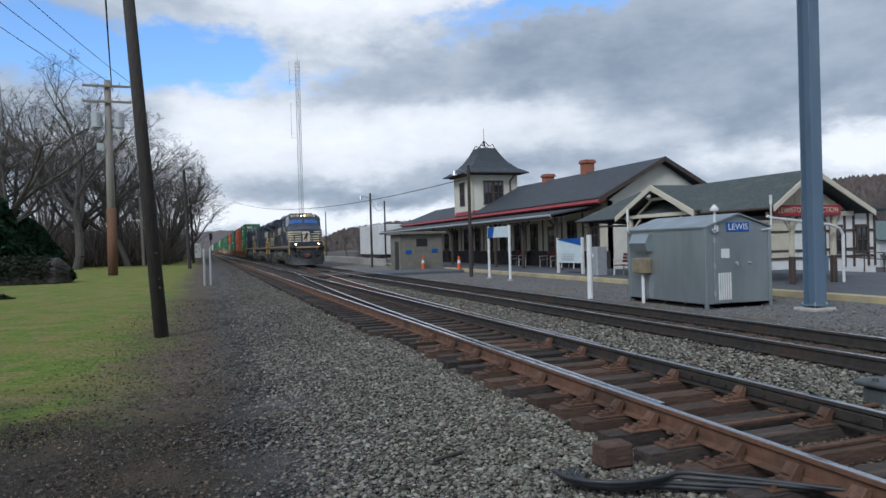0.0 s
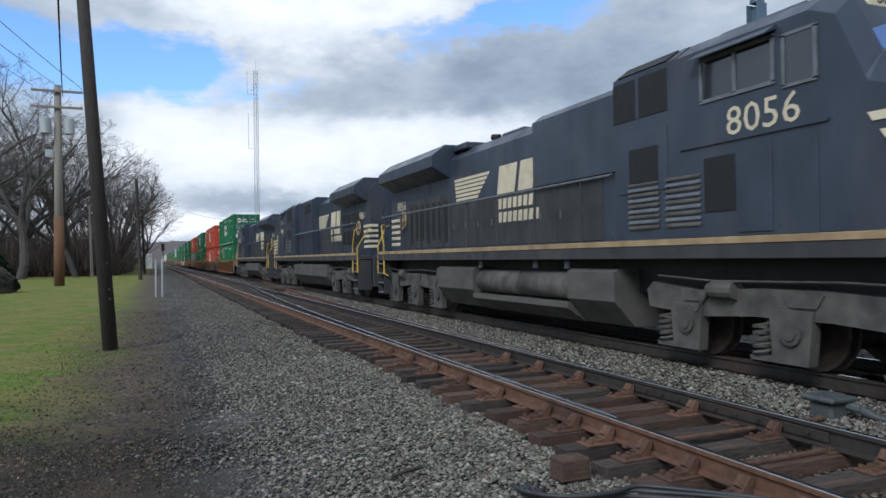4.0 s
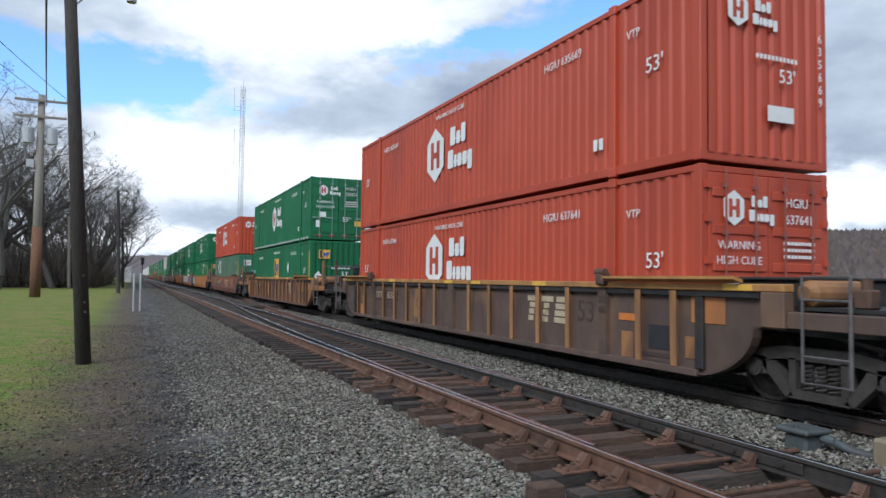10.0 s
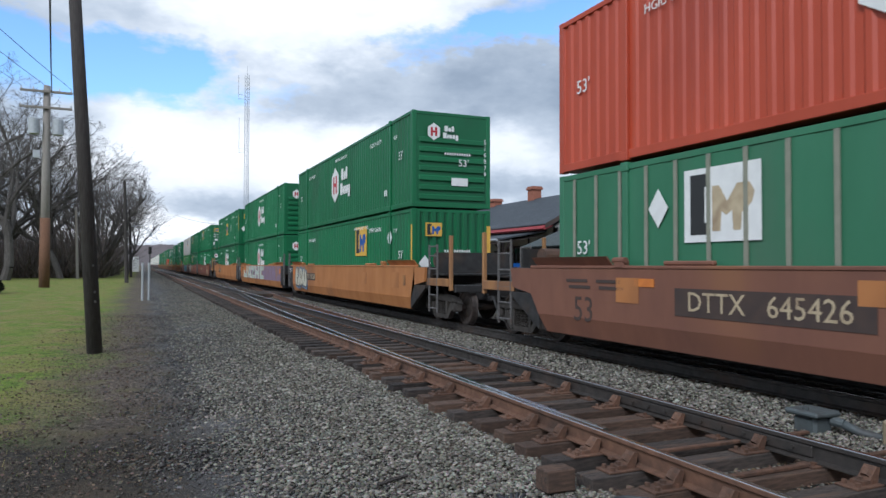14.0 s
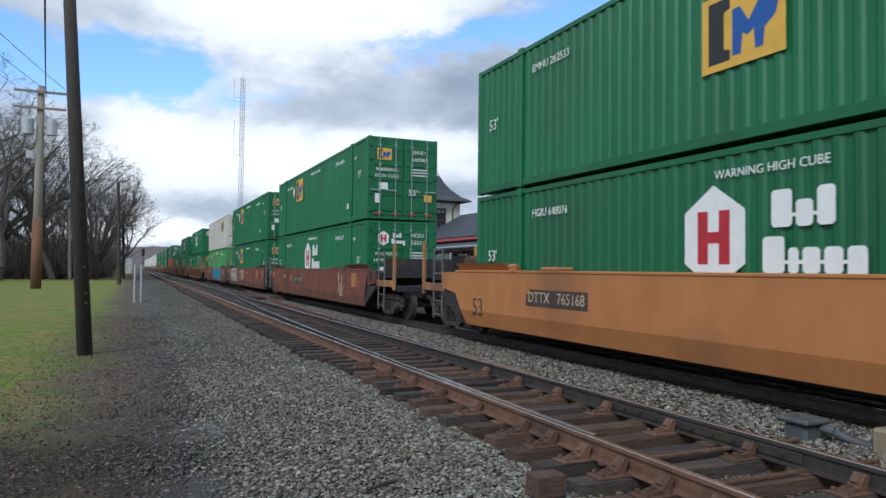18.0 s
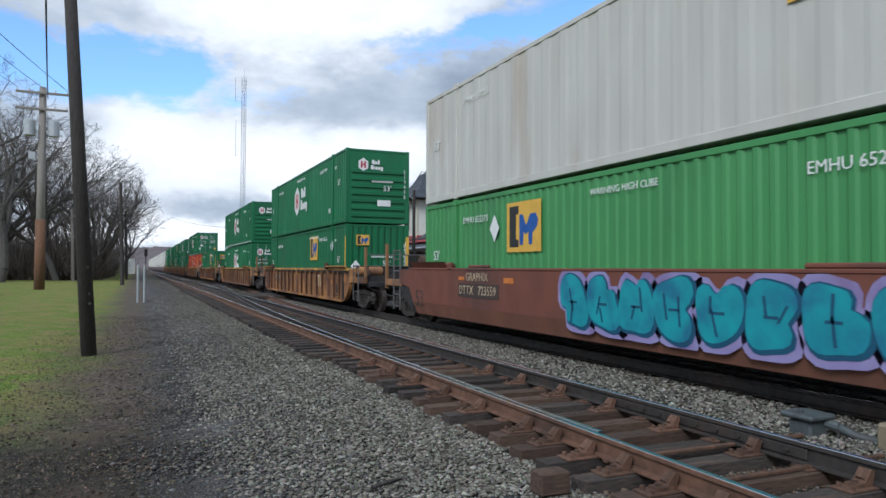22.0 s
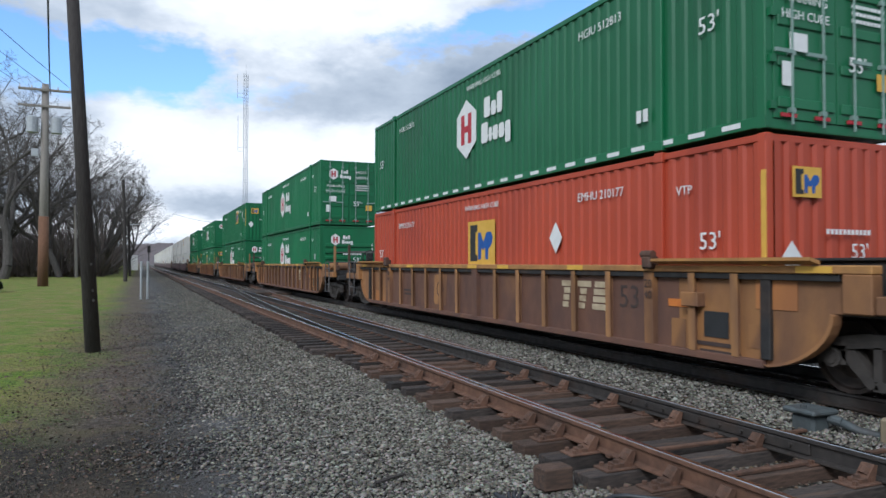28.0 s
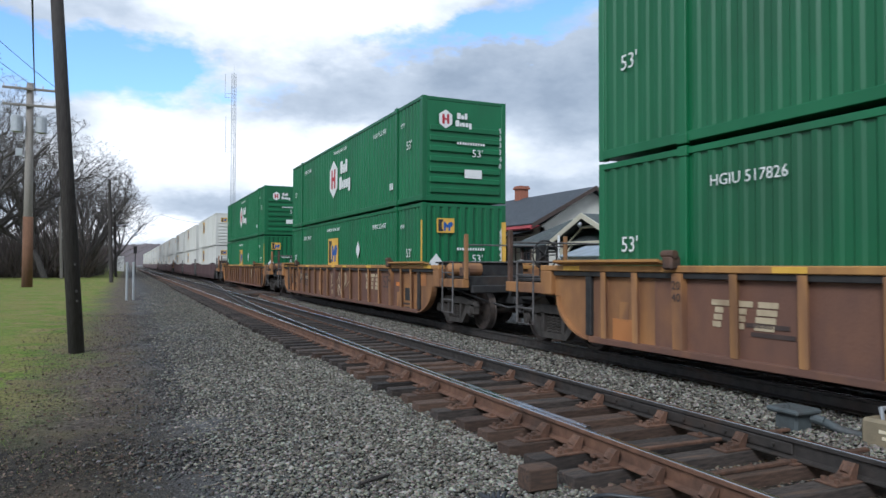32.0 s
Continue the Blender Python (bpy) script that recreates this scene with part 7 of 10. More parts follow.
        put("aux_door", Geo().box(s * 1.515, s * 1.535, Y(6.3), Y(7.5), 2.5, 3.45, 0.008), "loco")
        put("aux_grille", Geo().box(s * 1.53, s * 1.542, Y(6.5), Y(7.2), 2.62, 3.2, 0.004), "dark_gap", "dark ventilation grille")
        # owner's badge: slanted bars, blocks and word bars
        xa, xb = s * (hx - 0.0), s * (hx + 0.010)
        b0 = 12.15 if full_hood else 11.1
        b1 = b0 + 2.45
        along = (lambda a_: Y(a_)) if s > 0 else (lambda a_: Y(2 * b0 + 4.3 - a_))
        for k in range(6):
            z = 3.04 + 0.105 * k
            put("badge_bar", Geo().prism([(along(q), w) for q, w in ((b0 - 0.02 * k, z), (b0 + 1.35 + 0.13 * k, z), (b0 + 1.42 + 0.13 * k, z + 0.075), (b0 - 0.02 * k, z + 0.075))], "x", xa, xb), "mark_cream", "cream slanted bar")
        for i, poly in enumerate(([(0.0, 0.0), (0.86, 0.0), (1.02, 0.66), (0.14, 0.66)], [(1.02, 0.0), (1.68, 0.0), (1.86, 0.66), (1.18, 0.66)])):
            put("badge_block", Geo().prism([(along(b1 + a_), 3.02 + z_) for a_, z_ in poly], "x", xa, s * (hx + 0.010 + 0.0006 * i)), "mark_cream", "plain cream block")
        for z, n in ((2.66, 7), (2.34, 8)):
            for k in range(n):
                q = b1 + 0.05 + 0.245 * k
                put("lettering", Geo().prism([(along(q), z), (along(q + 0.17), z), (along(q + 0.21), z + 0.24), (along(q + 0.04), z + 0.24)], "x", xa, s * (hx + 0.020)), "mark_cream", "cream letter block")
        # stripes on the tail
        for k in range(5):
            z = 1.95 + 0.2 * k
            put("tail_stripe", Geo().box(s * (hx - 0.3), s * (hx + 0.012), Y(20.1), Y(21.01), z, z + 0.1), "mark_cream", "cream tail stripe")
        # handrails along the walkway
        g = Geo().pipe([(s * 1.48, Y(7.75), 3.35 if full_hood else 2.9), (s * 1.48, Y(7.8), 2.88), (s * 1.48, Y(20.6), 2.90)], 0.022, 6)
        put("handrail", g, "rail_grey", "grey handrail")
        for k in range(8):
            put("handrail_post", Geo().tube((s * 1.46, Y(8.7 + 1.66 * k), 1.62), (s * 1.46, Y(8.7 + 1.66 * k), 2.88), 0.026, n=6), "loco_dusty")
        for y, xt, yt in ((1.32, 1.02, 1.10), (1.98, 1.38, 1.72)):
            put("front_handrail", Geo().pipe([(s * 1.40, Y(y + 0.1), 0.95), (s * 1.50, Y(y), 1.02), (s * 1.51, Y(y), 1.95), (s * (xt + 0.12), Y(yt), 2.64), (s * xt, Y(yt), 2.68)], 0.024, 6), "rail_yellow" if y < 1.5 else "loco_sill", "worn yellow step handrail")
            put("rear_handrail", Geo().pipe([(s * 1.40, Y(22.2 - y), 0.95), (s * 1.50, Y(22.3 - y), 1.02), (s * 1.51, Y(22.3 - y), 1.95), (s * (xt + 0.12), Y(22.3 - yt), 2.64), (s * xt, Y(22.3 - yt), 2.68)], 0.024, 6), "rail_yellow", "worn yellow step handrail")
        # steps
        for y0 in (1.35, 20.35):
            g = Geo().box(s * 0.95, s * 1.5, Y(y0), Y(y0 + 0.04), 0.35, 1.66).box(s * 0.95, s * 1.5, Y(y0 + 0.58), Y(y0 + 0.62), 0.35, 1.66).box(s * 0.95, s * 1.0, Y(y0), Y(y0 + 0.62), 0.35, 1.6)
            put("stepwell", g, "loco_dusty")
            for k in range(4):
                put("step", Geo().box(s * 0.98, s * 1.52, Y(y0 + 0.03), Y(y0 + 0.6), 0.38 + 0.32 * k, 0.41 + 0.32 * k).box(s * 1.5, s * 1.53, Y(y0 + 0.03), Y(y0 + 0.6), 0.37 + 0.32 * k, 0.42 + 0.32 * k), "rail_grey", "pale step edge")
    for k in range(4):
        x = (-1.1, -0.42, 0.42, 1.1)[k]
        put("front_post", Geo().box(x - 0.04, x + 0.04, Y(1.06), Y(1.12), 1.66, 2.72), "loco")
    put("front_gate", Geo().pipe([(-1.15, Y(1.09), 2.70), (-0.42, Y(1.09), 2.74), (0.42, Y(1.09), 2.74), (1.15, Y(1.09), 2.70)], 0.024, 6), "loco")
    # pilots
    put("pilot", Geo().box(-0.92, 0.92, Y(1.16), Y(1.34), 0.50, 1.62, 0.03), "loco_dusty")
    put("front_platform", Geo().box(-1.5, 1.5, Y(1.02), Y(1.85), 1.60, 1.66, 0.01), "loco_dusty")
    put("platform_edge", Geo().box(-1.0, 1.0, Y(0.99), Y(1.02), 1.56, 1.70, 0.006), "loco_sill", "worn gold platform edge")
    for s in (-1, 1):
        put("plow_blade", Geo().strip([[(s * 0.02, Y(0.78), 0.08), (s * 0.02, Y(0.92), 0.36), (s * 0.02, Y(1.06), 0.62), (s * 0.02, Y(1.22), 0.62), (s * 0.02, Y(1.22), 0.08)],
                                       [(s * 0.85, Y(0.98), 0.08), (s * 0.85, Y(1.06), 0.36), (s * 0.85, Y(1.14), 0.66), (s * 0.85, Y(1.26), 0.66), (s * 0.85, Y(1.26), 0.08)],
                                       [(s * 1.36, Y(1.22), 0.12), (s * 1.36, Y(1.26), 0.40), (s * 1.38, Y(1.28), 0.98), (s * 1.38, Y(1.36), 0.98), (s * 1.36, Y(1.36), 0.12)]]), "loco_dusty", "dusty steel snow plow")
        put("uncoupling_lever", Geo().pipe([(s * 1.45, Y(1.12), 1.05), (s * 0.8, Y(1.02), 1.02), (s * 0.25, Y(0.85), 0.98)], 0.022, 6), "loco_truck")
        for k in range(3):
            q = 0.42 + 0.17 * k
            put("jumper_hose", Geo().pipe([(s * (q - 0.1), Y(1.12), 1.40), (s * q, Y(0.98), 1.22), (s * (q + 0.06), Y(0.95), 0.98 + 0.05 * k), (s * (q + 0.16), Y(1.0), 1.12), (s * (q + 0.2), Y(1.12), 1.35)], 0.022, 6), "steel_dark", "black jumper hose")
        put("marker_light", Geo().tube((s * 0.82, Y(1.12), 1.42), (s * 0.82, Y(1.17), 1.42), 0.08, n=12), "rail_grey")
    put("plate", Geo().box(-0.62, -0.44, Y(1.145), Y(1.16), 1.28, 1.36), "mark_tan")
    put("rear_pilot", Geo().box(-0.92, 0.92, Y(20.96), Y(21.12), 0.45, 1.66, 0.02), "loco_dusty")
    for y, t in ((0.0, 1), (22.3, -1)):
        put("coupler", Geo().box(-0.15, 0.15, Y(y + t * 0.35), Y(y + t * 0.75), 0.74, 1.02, 0.06).box(-0.10, 0.10, Y(y + t * 0.6), Y(y + t * 1.25), 0.78, 0.98, 0.03).box(-0.24, 0.24, Y(y + t * 1.0), Y(y + t * 1.2), 0.70, 1.06, 0.04), "coupler_rust", "rust-red coupler")
        for s in (-1, 1):
            put("brake_hose", Geo().pipe([(s * 0.5, Y(y + t * 1.15), 1.25), (s * 0.55, Y(y + t * 0.8), 0.9), (s * 0.5, Y(y + t * 0.7), 0.55), (s * 0.35, Y(y + t * 0.6), 0.7)], 0.03, 6).pipe([(s * 0.8, Y(y + t * 1.15), 1.2), (s * 0.85, Y(y + t * 0.85), 0.8), (s * 0.7, Y(y + t * 0.75), 0.55)], 0.025, 6), "steel_dark")
    # fuel tank
    full = [(-1.46, 1.24), (-1.46, 0.74), (-1.05, 0.30), (1.05, 0.30), (1.46, 0.74), (1.46, 1.24), (1.36, 1.29), (-1.36, 1.29)]
    if air_tanks:
        put("fuel_tank", Geo().prism(full, "y", Y(7.75), Y(9.2)), "loco_tank", "dusty black fuel tank")
        put("fuel_tank", Geo().prism(full, "y", Y(13.4), Y(15.7)), "loco_tank", "dusty black fuel tank")
        put("fuel_tank", Geo().prism([(-1.46, 0.66), (-1.46, 0.55), (-1.05, 0.28), (1.05, 0.28), (1.46, 0.55), (1.46, 0.66)], "y", Y(9.2), Y(13.4)), "loco_tank")
        for s in (-1, 1):
            for y in (9.35, 11.4):
                put("air_tank", Geo().tube((s * 1.18, Y(y), 0.96), (s * 1.18, Y(y + 1.85), 0.96), 0.27, n=18), "loco_truck", "dusty cylindrical air tank", True)
    else:
        put("fuel_tank", Geo().prism(full, "y", Y(7.75), Y(15.7)), "loco_tank", "dusty black fuel tank")
    for q, y in ((-1, 9.4), (-1, 10.6), (1, 9.4), (-1, 13.2)):
        put("tank_fitting", Geo().tube((q * 1.3, Y(y), 1.29), (q * 1.3, Y(y), 1.40), 0.08, n=10).tube((q * 1.3, Y(y), 1.40), (q * 1.36, Y(y), 1.44), 0.06, n=8), "rail_grey", "round filler fitting")
    return out


def loco_truck_meshes():
    def make():
        o = {}
        for s in (-1, 1):
            x0, x1 = s * 1.08, s * 1.22
            g = Geo().prism([(-2.75, 0.98), (-2.6, 1.10), (-1.6, 1.0), (-0.5, 1.06), (0.5, 1.06), (1.6, 1.0), (2.6, 1.10), (2.75, 0.98), (2.7, 0.70), (1.5, 0.62), (0.6, 0.68), (-0.6, 0.68), (-1.5, 0.62), (-2.7, 0.70)], "x", x0, x1)
            for a in (-1.85, 0.0, 1.85):
                g.prism([(a - 0.36, 0.80), (a + 0.30, 0.80), (a + 0.26, 0.20), (a + 0.62, 0.18), (a + 0.60, 0.12), (a - 0.28, 0.12)], "x", s * 1.10, s * 1.26)
                g.prism([(a - 0.5, 1.0), (a + 0.1, 1.0), (a + 0.0, 0.84), (a - 0.4, 0.84)], "x", s * 1.2, s * 1.25)
            o["frame", s] = g.mesh("side_frame", M["loco_truck"])
            o["cylinder", s] = Geo().tube((s * 1.25, 0, 1.02), (s * 1.25, 0.42, 1.02), 0.13, n=12).tube((s * 1.25, 0.42, 1.02), (s * 1.25, 0.5, 1.02), 0.09, n=12).tube((s * 1.25, 0.5, 1.0), (s * 1.27, 0.75, 0.7), 0.03, n=6).mesh("brake_cylinder", M["loco_truck"])
            o["pipe", s] = Geo().pipe([(s * 1.28, -2.5, 1.12), (s * 1.28, -0.8, 1.17), (s * 1.28, 1.2, 1.14), (s * 1.28, 2.4, 1.2)], 0.02, 5).mesh("brake_pipe", M["loco_truck"])
            o["cap", s] = Geo().tube((s * 1.24, 0, 0.52), (s * 1.31, 0, 0.52), 0.16, n=14).tube((s * 1.31, 0, 0.52), (s * 1.33, 0, 0.52), 0.10, n=10).mesh("bearing_cap", M["loco_truck"])
        o["spring"] = coil(0.10, 0.026, 0.18, 0.62, 5, 9).mesh("spring", M["loco_truck"])
        o["motor"] = Geo().box(-0.6, 0.6, -0.45, 0.45, 0.3, 0.85, 0.1).mesh("traction_motor", M["steel_dark"])
        o["bolster"] = Geo().box(-1.0, 1.0, -0.4, 0.4, 0.75, 1.1, 0.04).mesh("truck", M["steel_dark"])
        o["wheelset"] = wheelset_mesh(0.53)
        return o
    return kept("loco_truck", make)


def make_loco(number, u_front, turn, air_tanks, full_hood, label):
    lo = thing("locomotive", label, "locomotive", "locomotives of the train")
    for nm, me, lb in kept(("loco", air_tanks, full_hood), lambda: loco_meshes(air_tanks, full_hood)):
        part(nm, me, lo, lb)
    o = loco_truck_meshes()
    for y in (4.45 - 11.15, 18.05 - 11.15):
        tr = part("truck", o["bolster"], lo, "dust-grey three-axle truck", at=pose(0, y, 0))
        for s in (-1, 1):
            part("side_frame", o["frame", s], tr)
            part("brake_pipe", o["pipe", s], tr)
            for a in (-2.45, 0.85):
                part("brake_cylinder", o["cylinder", s], tr, at=pose(0, a, 0))
            for a in (-1.85, 0.0, 1.85):
                part("spring", o["spring"], tr, at=pose(s * 1.20, a + 0.47, 0))
                part("bearing_cap", o["cap", s], tr, at=pose(0, a - 0.05, 0))
        for a in (-1.85, 0.0, 1.85):
            part("traction_motor", o["motor"], tr, at=pose(0, a, 0))
            WHEELSETS.append((part("wheelset", o["wheelset"], tr, at=pose(0, a, 0.53)), a, 0.53, -1 if turn else 1))
    big, small, board = text_mesh(number, 0.44 if full_hood else 0.54, M["mark_cream"], 1.1), text_mesh(number, 0.42, M["mark_cream"]), text_mesh(number, 0.22, M["mark_black"])
    for s in (-1, 1):
        side = pose(0, 0, 0, 0, 0, -90 if s < 0 else 90)
        part("number", big, lo, "cream road number", at=pose(s * 1.538, 4.55 - 11.15, 3.20 if full_hood else 3.26) @ side)
        part("number", small, lo, "cream road number", at=pose(s * 1.0, 19.9 - 11.15, 3.22) @ side)
        part("number", board, lo, "dark road number on the board", at=pose(s * 0.71, 3.435 - 11.15, 4.445))
    MOVERS.append((lo, u_front + 11.15, RAIL, turn))


def build_locos():
    make_loco("8056", 60.0, 0, True, False, "black freight locomotive with lit headlights leading the train")
    make_loco("9861", 82.3, 180, False, True, "black freight locomotive running long hood first")
    make_loco("8063", 104.6, 180, False, False, "dusty black freight locomotive running long hood first")


build_locos()


# ---- station side ----
M.update({
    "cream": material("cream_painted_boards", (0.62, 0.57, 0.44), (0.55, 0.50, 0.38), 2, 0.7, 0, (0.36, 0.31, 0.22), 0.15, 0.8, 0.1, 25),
    # paler copy of the cream: the lit look of gable and cupola is in the colour
    "cream_lit": material("cream_boards_lit", (0.68, 0.65, 0.56), (0.60, 0.57, 0.49), 2, 0.75, 0, (0.42, 0.38, 0.30), 0.12, 0.8, 0.1, 25),
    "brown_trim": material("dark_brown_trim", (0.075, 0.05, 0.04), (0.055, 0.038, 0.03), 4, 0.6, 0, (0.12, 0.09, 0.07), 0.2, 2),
    "wainscot": material("dark_wainscot_boards", (0.045, 0.04, 0.04), (0.03, 0.028, 0.028), 4, 0.65),
    "shingle": material("grey_green_shingles", (0.085, 0.098, 0.095), (0.055, 0.064, 0.064), 7, 0.85, 0, (0.12, 0.13, 0.115), 0.3, 1.0, 0.6, 22, (3, 1, 3)),
    "slate": material("dark_slate_roof", (0.052, 0.060, 0.070), (0.038, 0.044, 0.052), 6, 0.7, 0, (0.085, 0.09, 0.095), 0.25, 0.7, 0.4, 20, (3, 1, 3)),
    "red_trim": material("faded_red_roof_band", (0.34, 0.045, 0.05), (0.28, 0.04, 0.042), 2, 0.6, 0, (0.20, 0.05, 0.05), 0.2, 0.8),
    "brick": material("red_brick", (0.34, 0.13, 0.08), (0.27, 0.10, 0.06), 14, 0.85, 0, (0.15, 0.08, 0.06), 0.2, 2, 0.3, 30),
    "metal_shed": material("galvanised_sheet", (0.42, 0.455, 0.46), (0.32, 0.35, 0.355), 1.6, 0.40, 0.75, (0.30, 0.31, 0.32), 0.3, 0.7, 0.12, 9, (1, 1, 0.35)),
    "shed_dark": material("dark_gap_metal", (0.03, 0.03, 0.032), (0.05, 0.05, 0.05), 6, 0.6),
    "sign_blue": material("blue_sign_enamel", (0.012, 0.09, 0.36), (0.012, 0.08, 0.32), 4, 0.35),
    "sign_red": material("dark_red_sign_paint", (0.32, 0.03, 0.04), (0.27, 0.026, 0.035), 4, 0.5),
    "sign_pale": material("pale_sign_panel", (0.60, 0.68, 0.68), (0.54, 0.62, 0.63), 3, 0.5),
    "pole_blue": material("weathered_blue_steel", (0.145, 0.205, 0.275), (0.115, 0.165, 0.225), 2, 0.5, 0.2, (0.20, 0.24, 0.28), 0.3, 0.8, 0.1, 30, (1, 1, 0.3)),
    "galv": material("galvanised_pipe", (0.50, 0.51, 0.52), (0.42, 0.43, 0.44), 5, 0.45, 0.5),
    "white_paint": material("chipped_white_paint", (0.72, 0.71, 0.68), (0.64, 0.63, 0.6), 4, 0.6, 0, (0.4, 0.37, 0.32), 0.15, 2),
    "concrete": material("stained_concrete", (0.42, 0.39, 0.34), (0.34, 0.32, 0.28), 5, 0.85, 0, (0.24, 0.21, 0.17), 0.25, 1.2, 0.3, 40),
    "kerb": material("yellow_stained_kerb", (0.47, 0.38, 0.20), (0.38, 0.33, 0.22), 3, 0.85, 0, (0.25, 0.22, 0.17), 0.3, 0.8, 0.3, 30),
    "asphalt": material("grey_platform_asphalt", (0.115, 0.12, 0.135), (0.085, 0.09, 0.10), 9, 0.9, 0, (0.16, 0.155, 0.15), 0.25, 0.5, 0.4, 60),
    "wood_dark": material("dark_weathered_pole_wood", (0.062, 0.052, 0.046), (0.042, 0.035, 0.032), 9, 0.9, 0, (0.10, 0.085, 0.075), 0.25, 1.5, 0.7, 25, (6, 6, 0.5)),
    "wood_grey": material("grey_weathered_pole_wood", (0.30, 0.27, 0.235), (0.22, 0.195, 0.17), 9, 0.9, 0, (0.16, 0.11, 0.08), 0.2, 0.4, 0.6, 25, (6, 6, 0.4)),
    "wood_brown": material("brown_stained_pole_wood", (0.20, 0.095, 0.05), (0.13, 0.07, 0.04), 9, 0.9, 0, (0.05, 0.04, 0.035), 0.3, 0.6, 0.6, 25, (6, 6, 0.4)),
    "hut_paint": material("olive_grey_painted_siding", (0.20, 0.185, 0.15), (0.16, 0.15, 0.12), 3, 0.7, 0, (0.11, 0.10, 0.085), 0.2, 1),
    "bench_red": material("maroon_bench_paint", (0.14, 0.035, 0.045), (0.10, 0.028, 0.035), 4, 0.55),
    "wire": material("dark_cable", (0.025, 0.025, 0.027), (0.035, 0.035, 0.037), 8, 0.6),
    "rubber": material("black_rubber_hose", (0.022, 0.023, 0.026), (0.035, 0.036, 0.04), 8, 0.55, 0, (0.09, 0.085, 0.08), 0.2, 3),
    "case_grey": material("grey_green_cast_case", (0.10, 0.115, 0.115), (0.075, 0.085, 0.085), 6, 0.6, 0.2, (0.06, 0.05, 0.045), 0.3, 3, 0.2, 50),
    "case_tan": material("tan_cast_case", (0.27, 0.215, 0.13), (0.20, 0.16, 0.10), 6, 0.65, 0, (0.13, 0.08, 0.05), 0.3, 3, 0.2, 50),
    "orange_cone": material("orange_plastic", (0.62, 0.12, 0.03), (0.55, 0.10, 0.03), 5, 0.5),
    "sage_siding": material("pale_clapboard", (0.55, 0.56, 0.55), (0.47, 0.48, 0.47), 3, 0.7),
    "green_roof": material("grey_green_house_roof", (0.13, 0.17, 0.16), (0.10, 0.13, 0.125), 4, 0.8),
})


def simple(name, label, category, pieces, group="", kind="", at=None):
    """A thing from a list of (part, Geo, material, label)."""
    ob = thing(name, label, category, group, kind, at)
    for nm, g, mt, lb in pieces:
        part(nm, g.mesh(nm, M[mt]), ob, lb)
    return ob


def build_platform():
    g = Geo().box(15.45, 24.6, 4, 70, -0.3, 0.298)
    p = tagged(new("platform", g.mesh("platform", M["asphalt"])), "grey asphalt station platform and forecourt", "platform", kind="structure")
    k = Geo()
    for i in range(34):
        k = Geo().box(15.2, 15.46, 4 + 2 * i + 0.01, 4 + 2 * i + 1.99, -0.1, 0.305, 0.02)
        part("kerb_stone", kept("kerb%d" % (i % 1), lambda: Geo().box(-0.13, 0.13, -0.99, 0.99, -0.2, 0.0, 0.02).mesh("kerb_stone", M["kerb"])), p, at=pose(15.33, 5 + 2 * i, 0.305))
    # plank crossing over the second track
    c = thing("level_crossing", "dark timber and asphalt crossing panels over the track", "crossing", kind="structure")
    for x0, x1 in ((5.7, 7.72), (7.92, 9.22), (9.42, 14.6)):
        n = max(2, int((x1 - x0) / 0.65))
        for i in range(n):
            a = x0 + (x1 - x0) * i / n
            b = x0 + (x1 - x0) * (i + 1) / n - 0.015
            part("panel", Geo().box(a, b, 38.6, 43.2, 0.0, 0.285, 0.01).mesh("panel", M["tie"] if x0 < 9 else M["asphalt"]), c)


